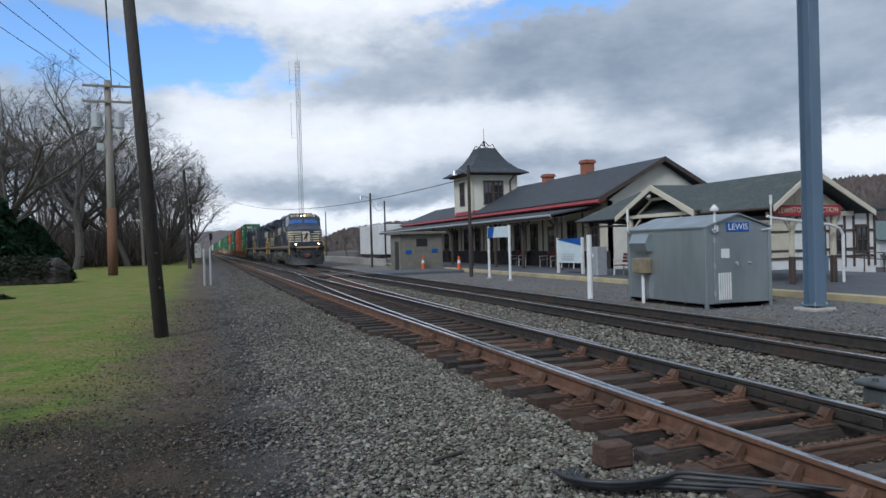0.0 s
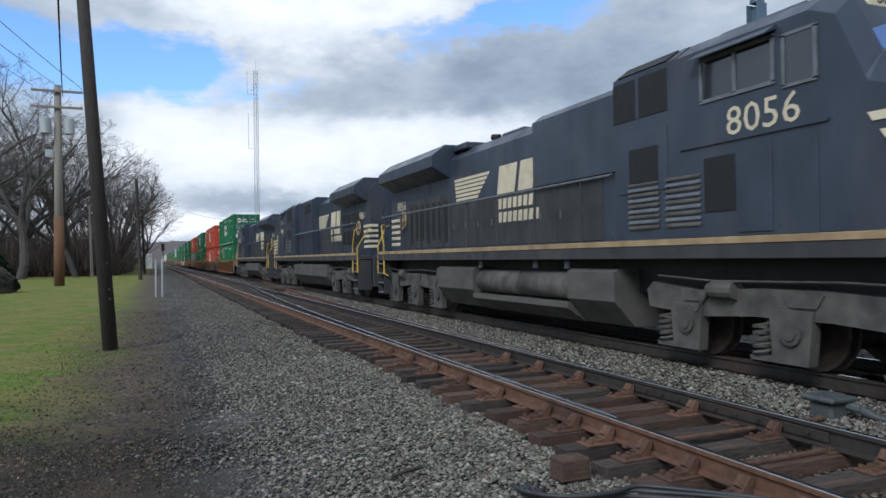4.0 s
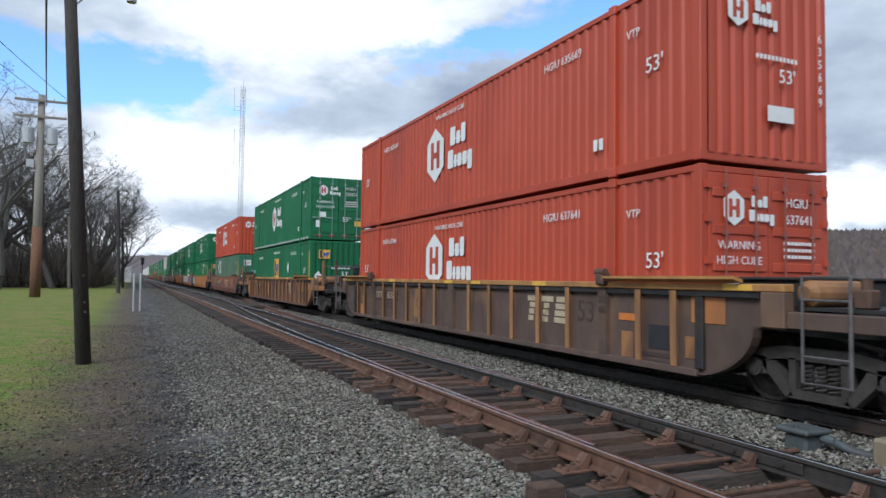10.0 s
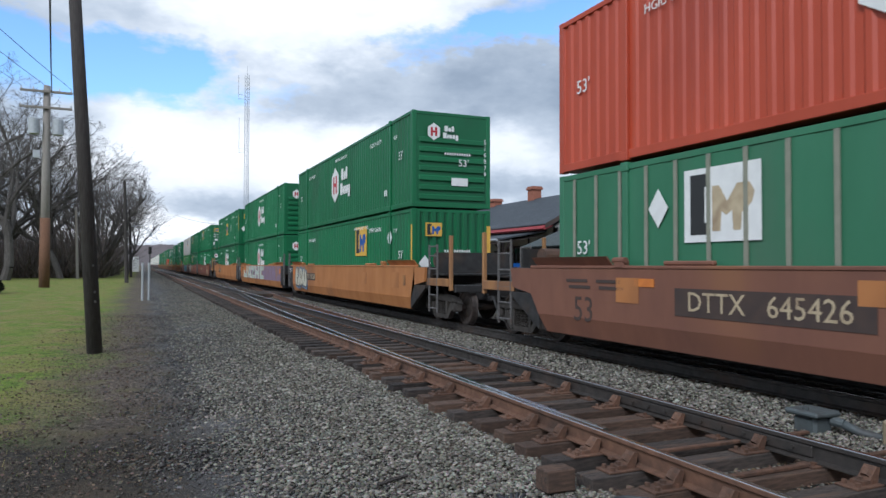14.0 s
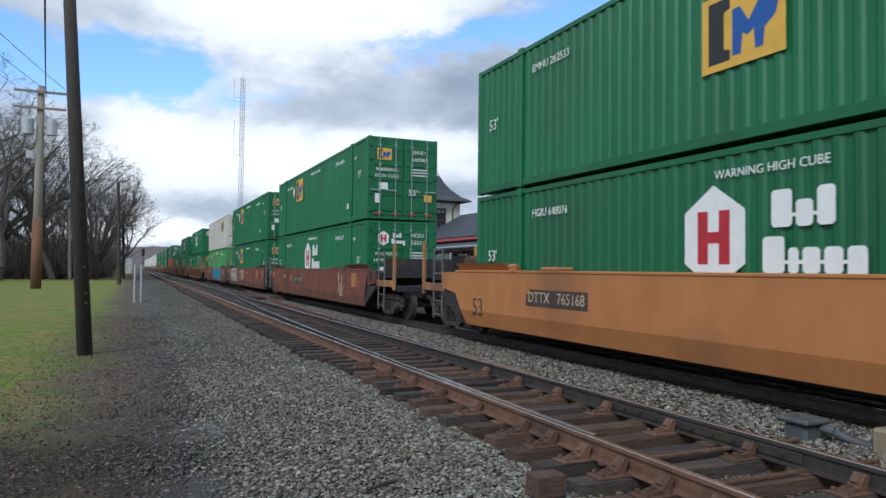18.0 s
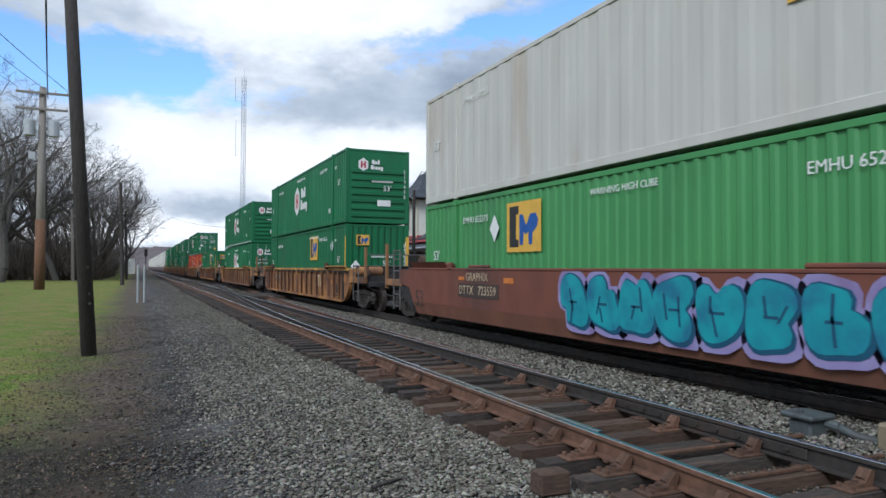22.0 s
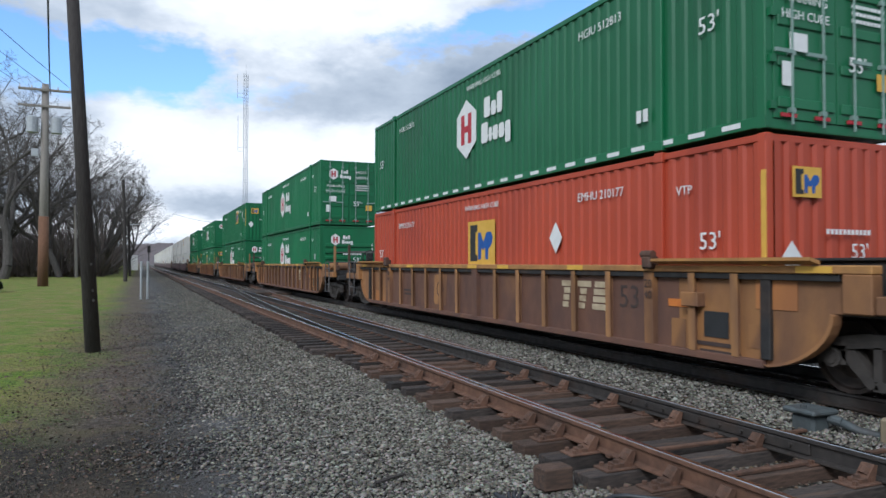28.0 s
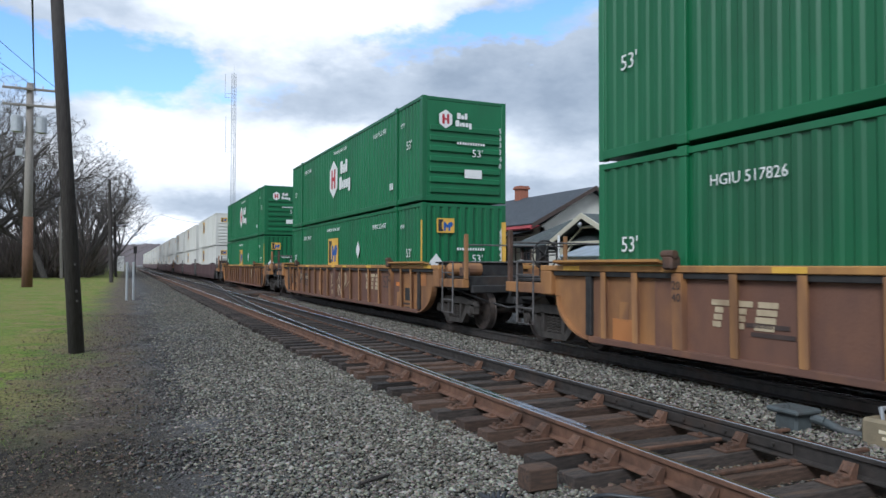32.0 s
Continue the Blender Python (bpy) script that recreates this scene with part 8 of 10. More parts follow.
def build_shed():
    x0, x1, y0, y1, z0, z1, zp = 11.17, 13.05, 13.5, 16.6, 0.20, 2.05, 2.36
    xm = (x0 + x1) / 2
    s = thing("signal_shed", "galvanised sheet-metal signal equipment shed beside the track", "shed")
    P = lambda nm, g, mt, lb="": part(nm, g.mesh(nm, M[mt]), s, lb)
    P("wall", Geo().box(x0, x0 + 0.04, y0, y1, z0, z1), "metal_shed")
    P("wall", Geo().box(x1 - 0.04, x1, y0, y1, z0, z1), "metal_shed")
    P("wall", Geo().prism([(x0, z0), (x1, z0), (x1, z1), (xm, zp), (x0, z1)], "y", y0, y0 + 0.04), "metal_shed")
    P("wall", Geo().prism([(x0, z0), (x1, z0), (x1, z1), (xm, zp), (x0, z1)], "y", y1 - 0.04, y1), "metal_shed")
    P("roof", Geo().prism([(x0 - 0.05, z1), (xm, zp), (xm, zp + 0.035), (x0 - 0.05, z1 + 0.035)], "y", y0 - 0.06, y1 + 0.06), "metal_shed")
    P("roof", Geo().prism([(x1 + 0.05, z1), (xm, zp), (xm, zp + 0.035), (x1 + 0.05, z1 + 0.035)], "y", y0 - 0.06, y1 + 0.06), "metal_shed")
    P("floor", Geo().box(x0, x1, y0, y1, z0, z0 + 0.05), "shed_dark")
    for x, y in ((x0, y0), (x1, y0), (x0, y1), (x1, y1)):
        P("corner_trim", Geo().box(x - 0.04, x + 0.04, y - 0.04, y + 0.04, 0.05, z1, 0.006), "metal_shed")
    for x in (x0 + 0.1, x1 - 0.2):
        P("skid", Geo().box(x, x + 0.1, y0 + 0.05, y1 - 0.05, 0.06, z0), "shed_dark")
    for k in range(1, 4):
        y = y0 + (y1 - y0) * k / 4
        P("seam", Geo().box(x0 - 0.008, x0, y - 0.012, y + 0.012, z0, z1), "metal_shed")
    P("door", Geo().box(x0 + 0.22, x0 + 0.98, y0 - 0.03, y0, z0 + 0.06, 1.93, 0.008), "metal_shed", "hinged sheet-metal door")
    lv = Geo()
    for k in range(6):
        lv.box(x0 + 0.33 + 0.065 * k, x0 + 0.365 + 0.065 * k, y0 - 0.045, y0 - 0.03, 0.34, 0.98)
    P("louvre", lv, "white_paint", "pale slotted vent")
    P("pipe_elbow", Geo().pipe([(x0 + 0.16, y0 - 0.04, 2.02), (x0 + 0.2, y0 - 0.06, 1.94), (x0 + 0.30, y0 - 0.06, 1.96), (x0 + 0.32, y0 - 0.05, 2.1)], 0.025, 6), "galv")
    P("notice", Geo().box(x0 + 0.42, x0 + 0.66, y0 - 0.038, y0 - 0.03, 1.33, 1.55), "white_paint", "white notice")
    P("handle", Geo().tube((x0 + 0.86, y0 - 0.08, 1.2), (x0 + 0.86, y0 - 0.03, 1.2), 0.03, n=8).box(x0 + 0.84, x0 + 0.88, y0 - 0.09, y0 - 0.07, 1.13, 1.24), "galv")
    P("latch", Geo().tube((x0 + 1.28, y0 - 0.05, 1.2), (x0 + 1.28, y0, 1.2), 0.03, n=8), "galv")
    for z in (0.5, 1.15, 1.75):
        P("hinge", Geo().box(x0 + 0.2, x0 + 0.26, y0 - 0.045, y0 - 0.01, z - 0.06, z + 0.06), "galv")
    P("name_plate", Geo().box(xm - 0.33, xm + 0.33, y0 - 0.02, y0 - 0.008, 1.95, 2.17, 0.004), "sign_blue", "blue name plate")
    part("name", text_mesh("LEWIS", 0.215, M["mark_white"]), s, "white letters on blue", at=pose(xm, y0 - 0.024, 2.06))
    P("vent_pipe", Geo().tube((x0 + 0.28, y0 + 0.0, 2.0), (x0 + 0.28, y0, 2.45), 0.03, n=8).tube((x0 + 0.28, y0, 2.45), (x0 + 0.28, y0, 2.5), 0.10, 0.10, 10).tube((x0 + 0.28, y0, 2.5), (x0 + 0.28, y0, 2.6), 0.1, 0.02, 10), "white_paint", "white mushroom vent")
    P("antenna", Geo().pipe([(x1 - 0.25, y0 - 0.04, 1.98), (x1 + 0.03, y0 - 0.04, 2.0), (x1 + 0.05, y0 - 0.04, 2.2)], 0.02, 6).tube((x1 + 0.05, y0 - 0.04, 2.15), (x1 + 0.05, y0 - 0.04, 2.6), 0.018, n=6).tube((x1 + 0.05, y0 - 0.04, 2.6), (x1 + 0.05, y0 - 0.04, 2.82), 0.035, n=8), "white_paint")
    P("antenna", Geo().pipe([(x0 - 0.04, y1 - 0.1, 2.0), (x0 - 0.1, y1 - 0.1, 2.05), (x0 - 0.1, y1 - 0.1, 2.3)], 0.02, 6).tube((x0 - 0.1, y1 - 0.1, 2.3), (x0 - 0.1, y1 - 0.1, 2.68), 0.035, n=8), "white_paint")
    P("meter_box", Geo().box(x0 - 0.22, x0, y1 - 1.0, y1 - 0.45, 0.92, 1.32, 0.02), "case_tan", "tan electrical box")
    P("hood_box", Geo().prism([(x0, 1.5), (x0 - 0.16, 1.5), (x0 - 0.22, 1.72), (x0 - 0.10, 1.96), (x0, 1.96)], "y", y1 - 1.05, y1 - 0.3), "metal_shed", "sheet-metal hood")
    P("conduit", Geo().tube((x0 - 0.1, y1 - 0.75, 0.08), (x0 - 0.1, y1 - 0.75, 0.95), 0.045, n=8), "white_paint")


def build_blue_pole():
    x, y = 12.95, 12.1
    s = thing("signal_mast", "tall weathered blue steel mast on a concrete footing", "mast")
    P = lambda nm, g, mt, lb="": part(nm, g.mesh(nm, M[mt]), s, lb)
    P("footing", Geo().box(x - 0.32, x + 0.32, y - 0.32, y + 0.32, -0.1, 0.20, 0.03), "concrete", "square concrete footing")
    P("base_plate", Geo().box(x - 0.22, x + 0.22, y - 0.22, y + 0.22, 0.24, 0.27, 0.005), "pole_blue")
    for a in (-1, 1):
        for b in (-1, 1):
            P("anchor_bolt", Geo().tube((x + 0.17 * a, y + 0.17 * b, 0.18), (x + 0.17 * a, y + 0.17 * b, 0.32), 0.018, n=6), "galv")
    P("flange", Geo().box(x - 0.15, x + 0.15, y - 0.16, y - 0.14, 0.27, 7.6, 0.003), "pole_blue")
    P("flange", Geo().box(x - 0.15, x + 0.15, y + 0.14, y + 0.16, 0.27, 7.6, 0.003), "pole_blue")
    P("web", Geo().box(x - 0.012, x + 0.012, y - 0.14, y + 0.14, 0.27, 7.55), "pole_blue")
    P("cap", Geo().box(x - 0.12, x + 0.10, y - 0.1, y + 0.1, 7.6, 7.72, 0.02), "pole_blue")
    P("top_pipe", Geo().tube((x + 0.14, y - 0.05, 5.9), (x + 0.14, y - 0.05, 8.35), 0.045, n=10).box(x + 0.07, x + 0.22, y - 0.12, y + 0.02, 8.3, 8.38, 0.01), "pole_blue")
    P("switch_box", Geo().box(x + 0.15, x + 0.33, y - 0.12, y + 0.12, 0.95, 1.35, 0.02), "pole_blue")
    P("conduit", Geo().tube((x + 0.2, y - 0.1, 0.27), (x + 0.2, y - 0.1, 1.9), 0.03, n=8), "pole_blue")


def roof_plane(a, b, c, d, thick=0.07):
    """A slab through four corners."""
    vs = [Vector(p) for p in (a, b, c, d)]
    n = (vs[1] - vs[0]).cross(vs[3] - vs[0]).normalized() * thick
    if n.z < 0:
        n = -n
    return Geo().add([*vs, *[v + n for v in vs]], [(0, 3, 2, 1), (4, 5, 6, 7), (0, 1, 5, 4), (1, 2, 6, 5), (2, 3, 7, 6), (3, 0, 4, 7)])


def build_shelter():
    s = thing("platform_shelter", "open timber platform shelter with grey shingled cross gables", "shelter")
    P = lambda nm, g, mt, lb="": part(nm, g.mesh(nm, M[mt]), s, lb)
    yg, xr, zr, xl, zl, xe, ze = 16.6, 17.85, 3.80, 16.25, 2.66, 20.35, 2.48
    yf, yh = 28.4, 25.6
    P("roof", roof_plane((xl, yg, zl), (xr, yg, zr), (xr, yh, zr), (xl, yf, zl), 0.06), "shingle", "grey shingled roof slope")
    P("roof", roof_plane((xr, yg, zr), (xe, yg, ze), (xe, yf, ze), (xr, yh, zr), 0.06), "shingle", "grey shingled roof slope")
    P("hip", roof_plane((xl, yf, zl), (xr, yh, zr), (xr + 0.05, yh, zr), (xe, yf, ze), 0.06), "shingle")

    def board(p, q, drop, mat, lb, axis):
        d = Vector((0, -0.05, 0)) if axis == "y" else Vector((-0.05, 0, 0))
        p, q = Vector(p), Vector(q)
        vs = [p + Vector((0, 0, -drop)), q + Vector((0, 0, -drop)), q + Vector((0, 0, 0.07)), p + Vector((0, 0, 0.07))]
        P("barge_board", Geo().add([*vs, *[v + d for v in vs]], [(0, 1, 2, 3), (7, 6, 5, 4), (0, 4, 5, 1), (1, 5, 6, 2), (2, 6, 7, 3), (3, 7, 4, 0)]), mat, lb)
    board((xr, yg, zr), (xl, yg, zl), 0.10, "cream", "cream barge board", "y")
    board((xr, yg, zr), (xe, yg, ze), 0.10, "cream", "cream barge board", "y")
    # boarded gable end, sign and its posts
    P("gable_infill", Geo().prism([(xl + 0.35, zl + 0.0), (xe - 0.6, ze + 0.12), (xr, zr - 0.14)], "y", yg + 0.55, yg + 0.6), "cream", "cream boarded gable")
    for k in range(5):
        x = xl + 0.85 + 0.55 * k
        top = zr - 0.2 - abs(x - xr) * (0.70 if x < xr else 0.52)
        P("gable_batten", Geo().box(x - 0.02, x + 0.02, yg + 0.53, yg + 0.55, 2.62, top), "cream")
    P("tie_beam", Geo().box(xl + 0.2, xe - 0.4, yg + 0.42, yg + 0.54, 2.40, 2.56, 0.01), "cream")
    P("station_sign", Geo().box(16.50, 19.15, yg + 0.20, yg + 0.25, 2.42, 2.75, 0.01), "sign_red", "dark red station name board")
    part("station_name", text_mesh("LEWISTOWN JUNCTION", 0.235, M["mark_cream"], 0.92), s, "cream letters", at=pose(17.825, yg + 0.19, 2.585))
    for x in (17.33, 19.02):
        P("post", Geo().box(x - 0.07, x + 0.07, 16.93, 17.07, 1.15, 2.42, 0.015), "cream", "cream timber post")
        P("post_foot", Geo().box(x - 0.08, x + 0.08, 16.92, 17.08, 0.298, 1.15, 0.015), "brown_trim", "dark post foot")
        for t in (-1, 1):
            P("brace", Geo().pipe([(x, 17.0, 1.85), (x + t * 0.14, 17.0, 2.12), (x + t * 0.34, 17.0, 2.40)], 0.04, 4), "cream")
    # cross gable towards the track
    xb, yc, w, zt = 15.95, 22.2, 2.35, 3.78
    for t in (-1, 1):
        P("gable_roof", roof_plane((xb, yc, zt), (xr, yc, zt), (xr, yc + t * w, zl + 0.06), (xb, yc + t * w, zl + 0.06), 0.06), "shingle")
        board((xb, yc, zt), (xb, yc + t * (w + 0.05), zl + 0.04), 0.14, "cream", "cream barge board", "x")
        P("post", Geo().box(16.25, 16.39, yc + t * 1.9 - 0.07, yc + t * 1.9 + 0.07, 1.15, zl, 0.015), "cream", "cream timber post")
        P("post_foot", Geo().box(16.24, 16.40, yc + t * 1.9 - 0.08, yc + t * 1.9 + 0.08, 0.298, 1.15, 0.015), "brown_trim", "dark post foot")
        P("brace", Geo().pipe([(16.32, yc + t * 1.9, 1.85), (16.32, yc + t * 1.65, 2.25), (16.32, yc + t * 1.2, 2.62)], 0.05, 4), "cream")
        P("strut", Geo().pipe([(16.32, yc + t * 1.5, 2.72), (16.32, yc + t * 0.45, 3.35)], 0.045, 4), "cream")
    P("tie_beam", Geo().box(16.2, 16.34, yc - w + 0.15, yc + w - 0.15, zl - 0.02, zl + 0.12, 0.01), "cream")
    P("collar_beam", Geo().box(16.25, 16.35, yc - 0.6, yc + 0.6, 3.28, 3.38, 0.01), "cream")
    P("flood_lamp", Geo().tube((15.9, yc, 3.45), (15.8, yc, 3.35), 0.06, 0.09, 10), "galv")
    for y in (18.9, 27.6):
        P("post", Geo().box(16.45, 16.59, y - 0.07, y + 0.07, 0.298, zl, 0.015), "brown_trim")
    for y in (18.5, 21.5, 24.5, 27.6):
        P("post", Geo().box(20.0, 20.14, y - 0.07, y + 0.07, 0.298, ze, 0.015), "brown_trim")
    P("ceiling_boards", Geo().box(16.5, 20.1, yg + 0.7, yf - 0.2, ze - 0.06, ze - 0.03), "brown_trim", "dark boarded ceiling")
    P("gutter", Geo().tube((xl - 0.04, yg, zl), (xl - 0.04, 19.8, zl), 0.05, n=8), "brown_trim")
    P("downpipe", Geo().pipe([(16.15, 16.75, 2.42), (16.35, 16.72, 2.36), (18.6, 16.72, 2.12), (18.98, 16.72, 2.0), (19.12, 16.72, 1.8), (19.12, 16.72, 0.3)], 0.045, 8), "white_paint", "white gutter downpipe")


def window_unit(parent, x, y, z0, z1, w, mat_frame="brown_trim", axis="x"):
    """A sash window in a wall that faces -x (axis x) or -y (axis y)."""
    def bx(a0, a1, d0, d1, q0, q1):
        return Geo().box(x + d0, x + d1, y + a0, y + a1, q0, q1) if axis == "x" else Geo().box(x + a0, x + a1, y + d0, y + d1, q0, q1)
    win = part("window", bx(-w / 2, w / 2, -0.02, 0.0, z0, z1).mesh("window", M["window_glass"]), parent, "dark sash window")
    fr = [(-w / 2 - 0.09, -w / 2, z0, z1), (w / 2, w / 2 + 0.09, z0, z1), (-w / 2 - 0.12, w / 2 + 0.12, z1, z1 + 0.14), (-w / 2 - 0.12, w / 2 + 0.12, z0 - 0.1, z0), (-w / 2, w / 2, (z0 + z1) / 2 - 0.03, (z0 + z1) / 2 + 0.03), (-0.02, 0.02, z0, z1)]
    for a0, a1, q0, q1 in fr:
        part("frame", bx(a0, a1, -0.06, -0.005, q0, q1).mesh("frame", M[mat_frame]), win)


def build_station():
    s = thing("station_building", "long cream station building with slate roof, red band and cupola", "building")
    P = lambda nm, g, mt, lb="": part(nm, g.mesh(nm, M[mt]), s, lb)
    x0, x1, y0, y1, xr, ze, zr = 20.3, 27.0, 31.7, 53.0, 23.5, 3.95, 6.1
    P("wall", Geo().box(x0, x0 + 0.2, y0 + 0.2, 68, 1.25, 3.9), "cream", "cream boarded wall")
    P("wainscot", Geo().box(x0 - 0.02, x0 + 0.2, y0 + 0.2, 68, 0.298, 1.25), "wainscot", "dark lower wall boards")
    P("gable_wall", Geo().prism([(x0, 0.298), (x1, 0.298), (x1, ze), (xr, zr - 0.1), (x0, ze)], "y", y0 + 0.2, y0 + 0.4), "cream_lit", "cream gable wall in the lit tone")
    P("roof", roof_plane((19.4, y0 - 0.3, ze), (xr, y0 - 0.3, zr), (xr, y1, zr), (19.4, y1, ze), 0.1), "slate", "dark slate roof slope")
    P("roof", roof_plane((xr, y0 - 0.3, zr), (27.6, y0 - 0.3, ze), (27.6, y1, ze), (xr, y1, zr), 0.1), "slate")
    for t, xe in ((-1, 19.4), (1, 27.6)):
        P("barge_board", Geo().add([(xr, y0 - 0.34, zr - 0.12), (xe, y0 - 0.34, ze - 0.14), (xe, y0 - 0.34, ze + 0.1), (xr, y0 - 0.34, zr + 0.12), (xr, y0 - 0.26, zr - 0.12), (xe, y0 - 0.26, ze - 0.14), (xe, y0 - 0.26, ze + 0.1), (xr, y0 - 0.26, zr + 0.12)],
                               [(0, 1, 2, 3), (7, 6, 5, 4), (0, 4, 5, 1), (1, 5, 6, 2), (2, 6, 7, 3), (3, 7, 4, 0)]), "brown_trim", "dark barge board")
    P("roof", roof_plane((19.4, y1, ze - 0.1), (22.4, y1, 5.2), (22.4, 67, 5.2), (19.4, 70, ze - 0.1), 0.1), "slate")
    P("roof", roof_plane((22.4, y1, 5.2), (25.5, y1, ze - 0.1), (25.5, 70, ze - 0.1), (22.4, 67, 5.2), 0.1), "slate")
    P("red_band", Geo().prism([(19.35, 3.72), (19.9, 3.95), (19.4, 3.97), (19.25, 3.80)], "y", y0 - 0.3, 69), "red_trim", "faded red eave band")
    P("canopy", roof_plane((17.3, y0 + 1.0, 3.18), (20.3, y0 + 1.0, 3.72), (20.3, 70, 3.72), (17.3, 70, 3.18), 0.08), "slate", "dark platform canopy")
    P("canopy_fascia", Geo().box(17.26, 17.36, y0 + 1.0, 70, 3.0, 3.28), "brown_trim", "dark canopy fascia")
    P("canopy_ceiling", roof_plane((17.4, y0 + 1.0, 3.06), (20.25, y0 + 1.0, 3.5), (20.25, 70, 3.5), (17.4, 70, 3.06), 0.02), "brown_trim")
    P("gutter", Geo().tube((17.22, y0 + 1.0, 3.2), (17.22, 70, 3.16), 0.07, n=8), "galv")
    for k in range(9):
        y = 33.2 + 4.1 * k
        P("canopy_post", Geo().box(17.75, 17.91, y - 0.08, y + 0.08, 0.298, 3.1, 0.015), "brown_trim")
        for t in (-1, 1):
            P("canopy_brace", Geo().pipe([(17.83, y, 2.2), (17.83, y + t * 0.35, 2.75), (17.83, y + t * 0.9, 3.05)], 0.05, 4), "brown_trim")
    for k in range(14):
        y = 33.4 + 2.45 * k
        if k % 4 == 2:
            d = P("door", Geo().box(x0 - 0.05, x0 + 0.02, y - 0.55, y + 0.55, 0.30, 2.75, 0.01), "brown_trim", "dark panelled door")
            part("pane", Geo().box(x0 - 0.06, x0 - 0.04, y - 0.38, y + 0.38, 1.5, 2.5).mesh("pane", M["window_glass"]), d)
        else:
            window_unit(s, x0 - 0.005, y, 1.35, 2.85, 0.85)
        P("pilaster", Geo().box(x0 - 0.03, x0 - 0.005, y + 1.15, y + 1.30, 0.3, 3.6), "brown_trim")
    # chimneys
    for y, zt in ((39.4, 7.0), (44.8, 6.65)):
        c = P("chimney", Geo().box(23.2, 23.85, y - 0.33, y + 0.33, 5.6, zt - 0.22, 0.01), "brick", "red brick chimney")
        part("chimney_cap", Geo().box(23.12, 23.93, y - 0.41, y + 0.41, zt - 0.22, zt - 0.08, 0.01).box(23.17, 23.88, y - 0.36, y + 0.36, zt - 0.08, zt, 0.01).mesh("chimney_cap", M["brick"]), c)
    # cupola
    cx0, cx1, cy0, cy1 = 19.5, 23.2, 49.5, 53.2
    xm, ym = (cx0 + cx1) / 2, (cy0 + cy1) / 2
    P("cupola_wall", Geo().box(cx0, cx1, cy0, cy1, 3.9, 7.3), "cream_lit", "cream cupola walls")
    P("cupola_skirt", Geo().prism([(cx0 - 0.12, 3.85), (cx1 + 0.12, 3.85), (cx1 + 0.02, 4.35), (cx0 - 0.02, 4.35)], "y", cy0 - 0.1, cy1 + 0.1), "red_trim", "red cupola skirt")
    rs = []
    for hw, z in ((2.65, 7.18), (2.6, 7.26), (1.95, 7.62), (1.35, 8.2), (0.95, 8.8), (0.72, 9.25)):
        rs.append([(xm - hw, ym - hw, z), (xm + hw, ym - hw, z), (xm + hw, ym + hw, z), (xm - hw, ym + hw, z)])
    P("cupola_roof", Geo().strip(rs), "slate", "flared dark slate cupola roof")
    P("cornice", Geo().box(xm - 2.2, xm + 2.2, ym - 2.2, ym + 2.2, 7.08, 7.2), "brown_trim")
    fin = Geo().box(xm - 0.7, xm + 0.7, ym - 0.7, ym + 0.7, 9.25, 9.31).tube((xm, ym, 9.3), (xm, ym, 11.0), 0.03, 0.012, 6).tube((xm, ym, 9.8), (xm, ym, 9.95), 0.1, n=8)
    for a in (-0.66, 0.66):
        fin.pipe([(xm + a, ym - 0.66, 9.3), (xm + a * 0.75, ym - 0.6, 9.6), (xm + a * 0.4, ym - 0.4, 9.5), (xm, ym, 9.95)], 0.03, 5).pipe([(xm + a, ym + 0.66, 9.3), (xm + a * 0.75, ym + 0.6, 9.6), (xm + a * 0.4, ym + 0.4, 9.5), (xm, ym, 9.95)], 0.03, 5)
    P("finial", fin, "brown_trim", "dark iron finial")
    for q in (-0.42, 0.42):
        window_unit(s, cx0 + 1.75 + q, cy0 - 0.01, 4.9, 6.5, 0.62, axis="y")
    window_unit(s, cx0 - 0.01, ym + 0.2, 4.9, 6.5, 0.8)
    for x, y in ((cx0, cy0), (cx1, cy0), (cx0, cy1)):
        P("corner_board", Geo().box(x - 0.07, x + 0.07, y - 0.07, y + 0.07, 4.2, 7.1), "cream")
    P("downpipe", Geo().pipe([(cx1 - 0.15, cy0 - 0.08, 7.05), (cx1 - 0.55, cy0 - 0.08, 6.6), (cx1 - 0.55, cy0 - 0.08, 5.2)], 0.05, 6), "brown_trim")


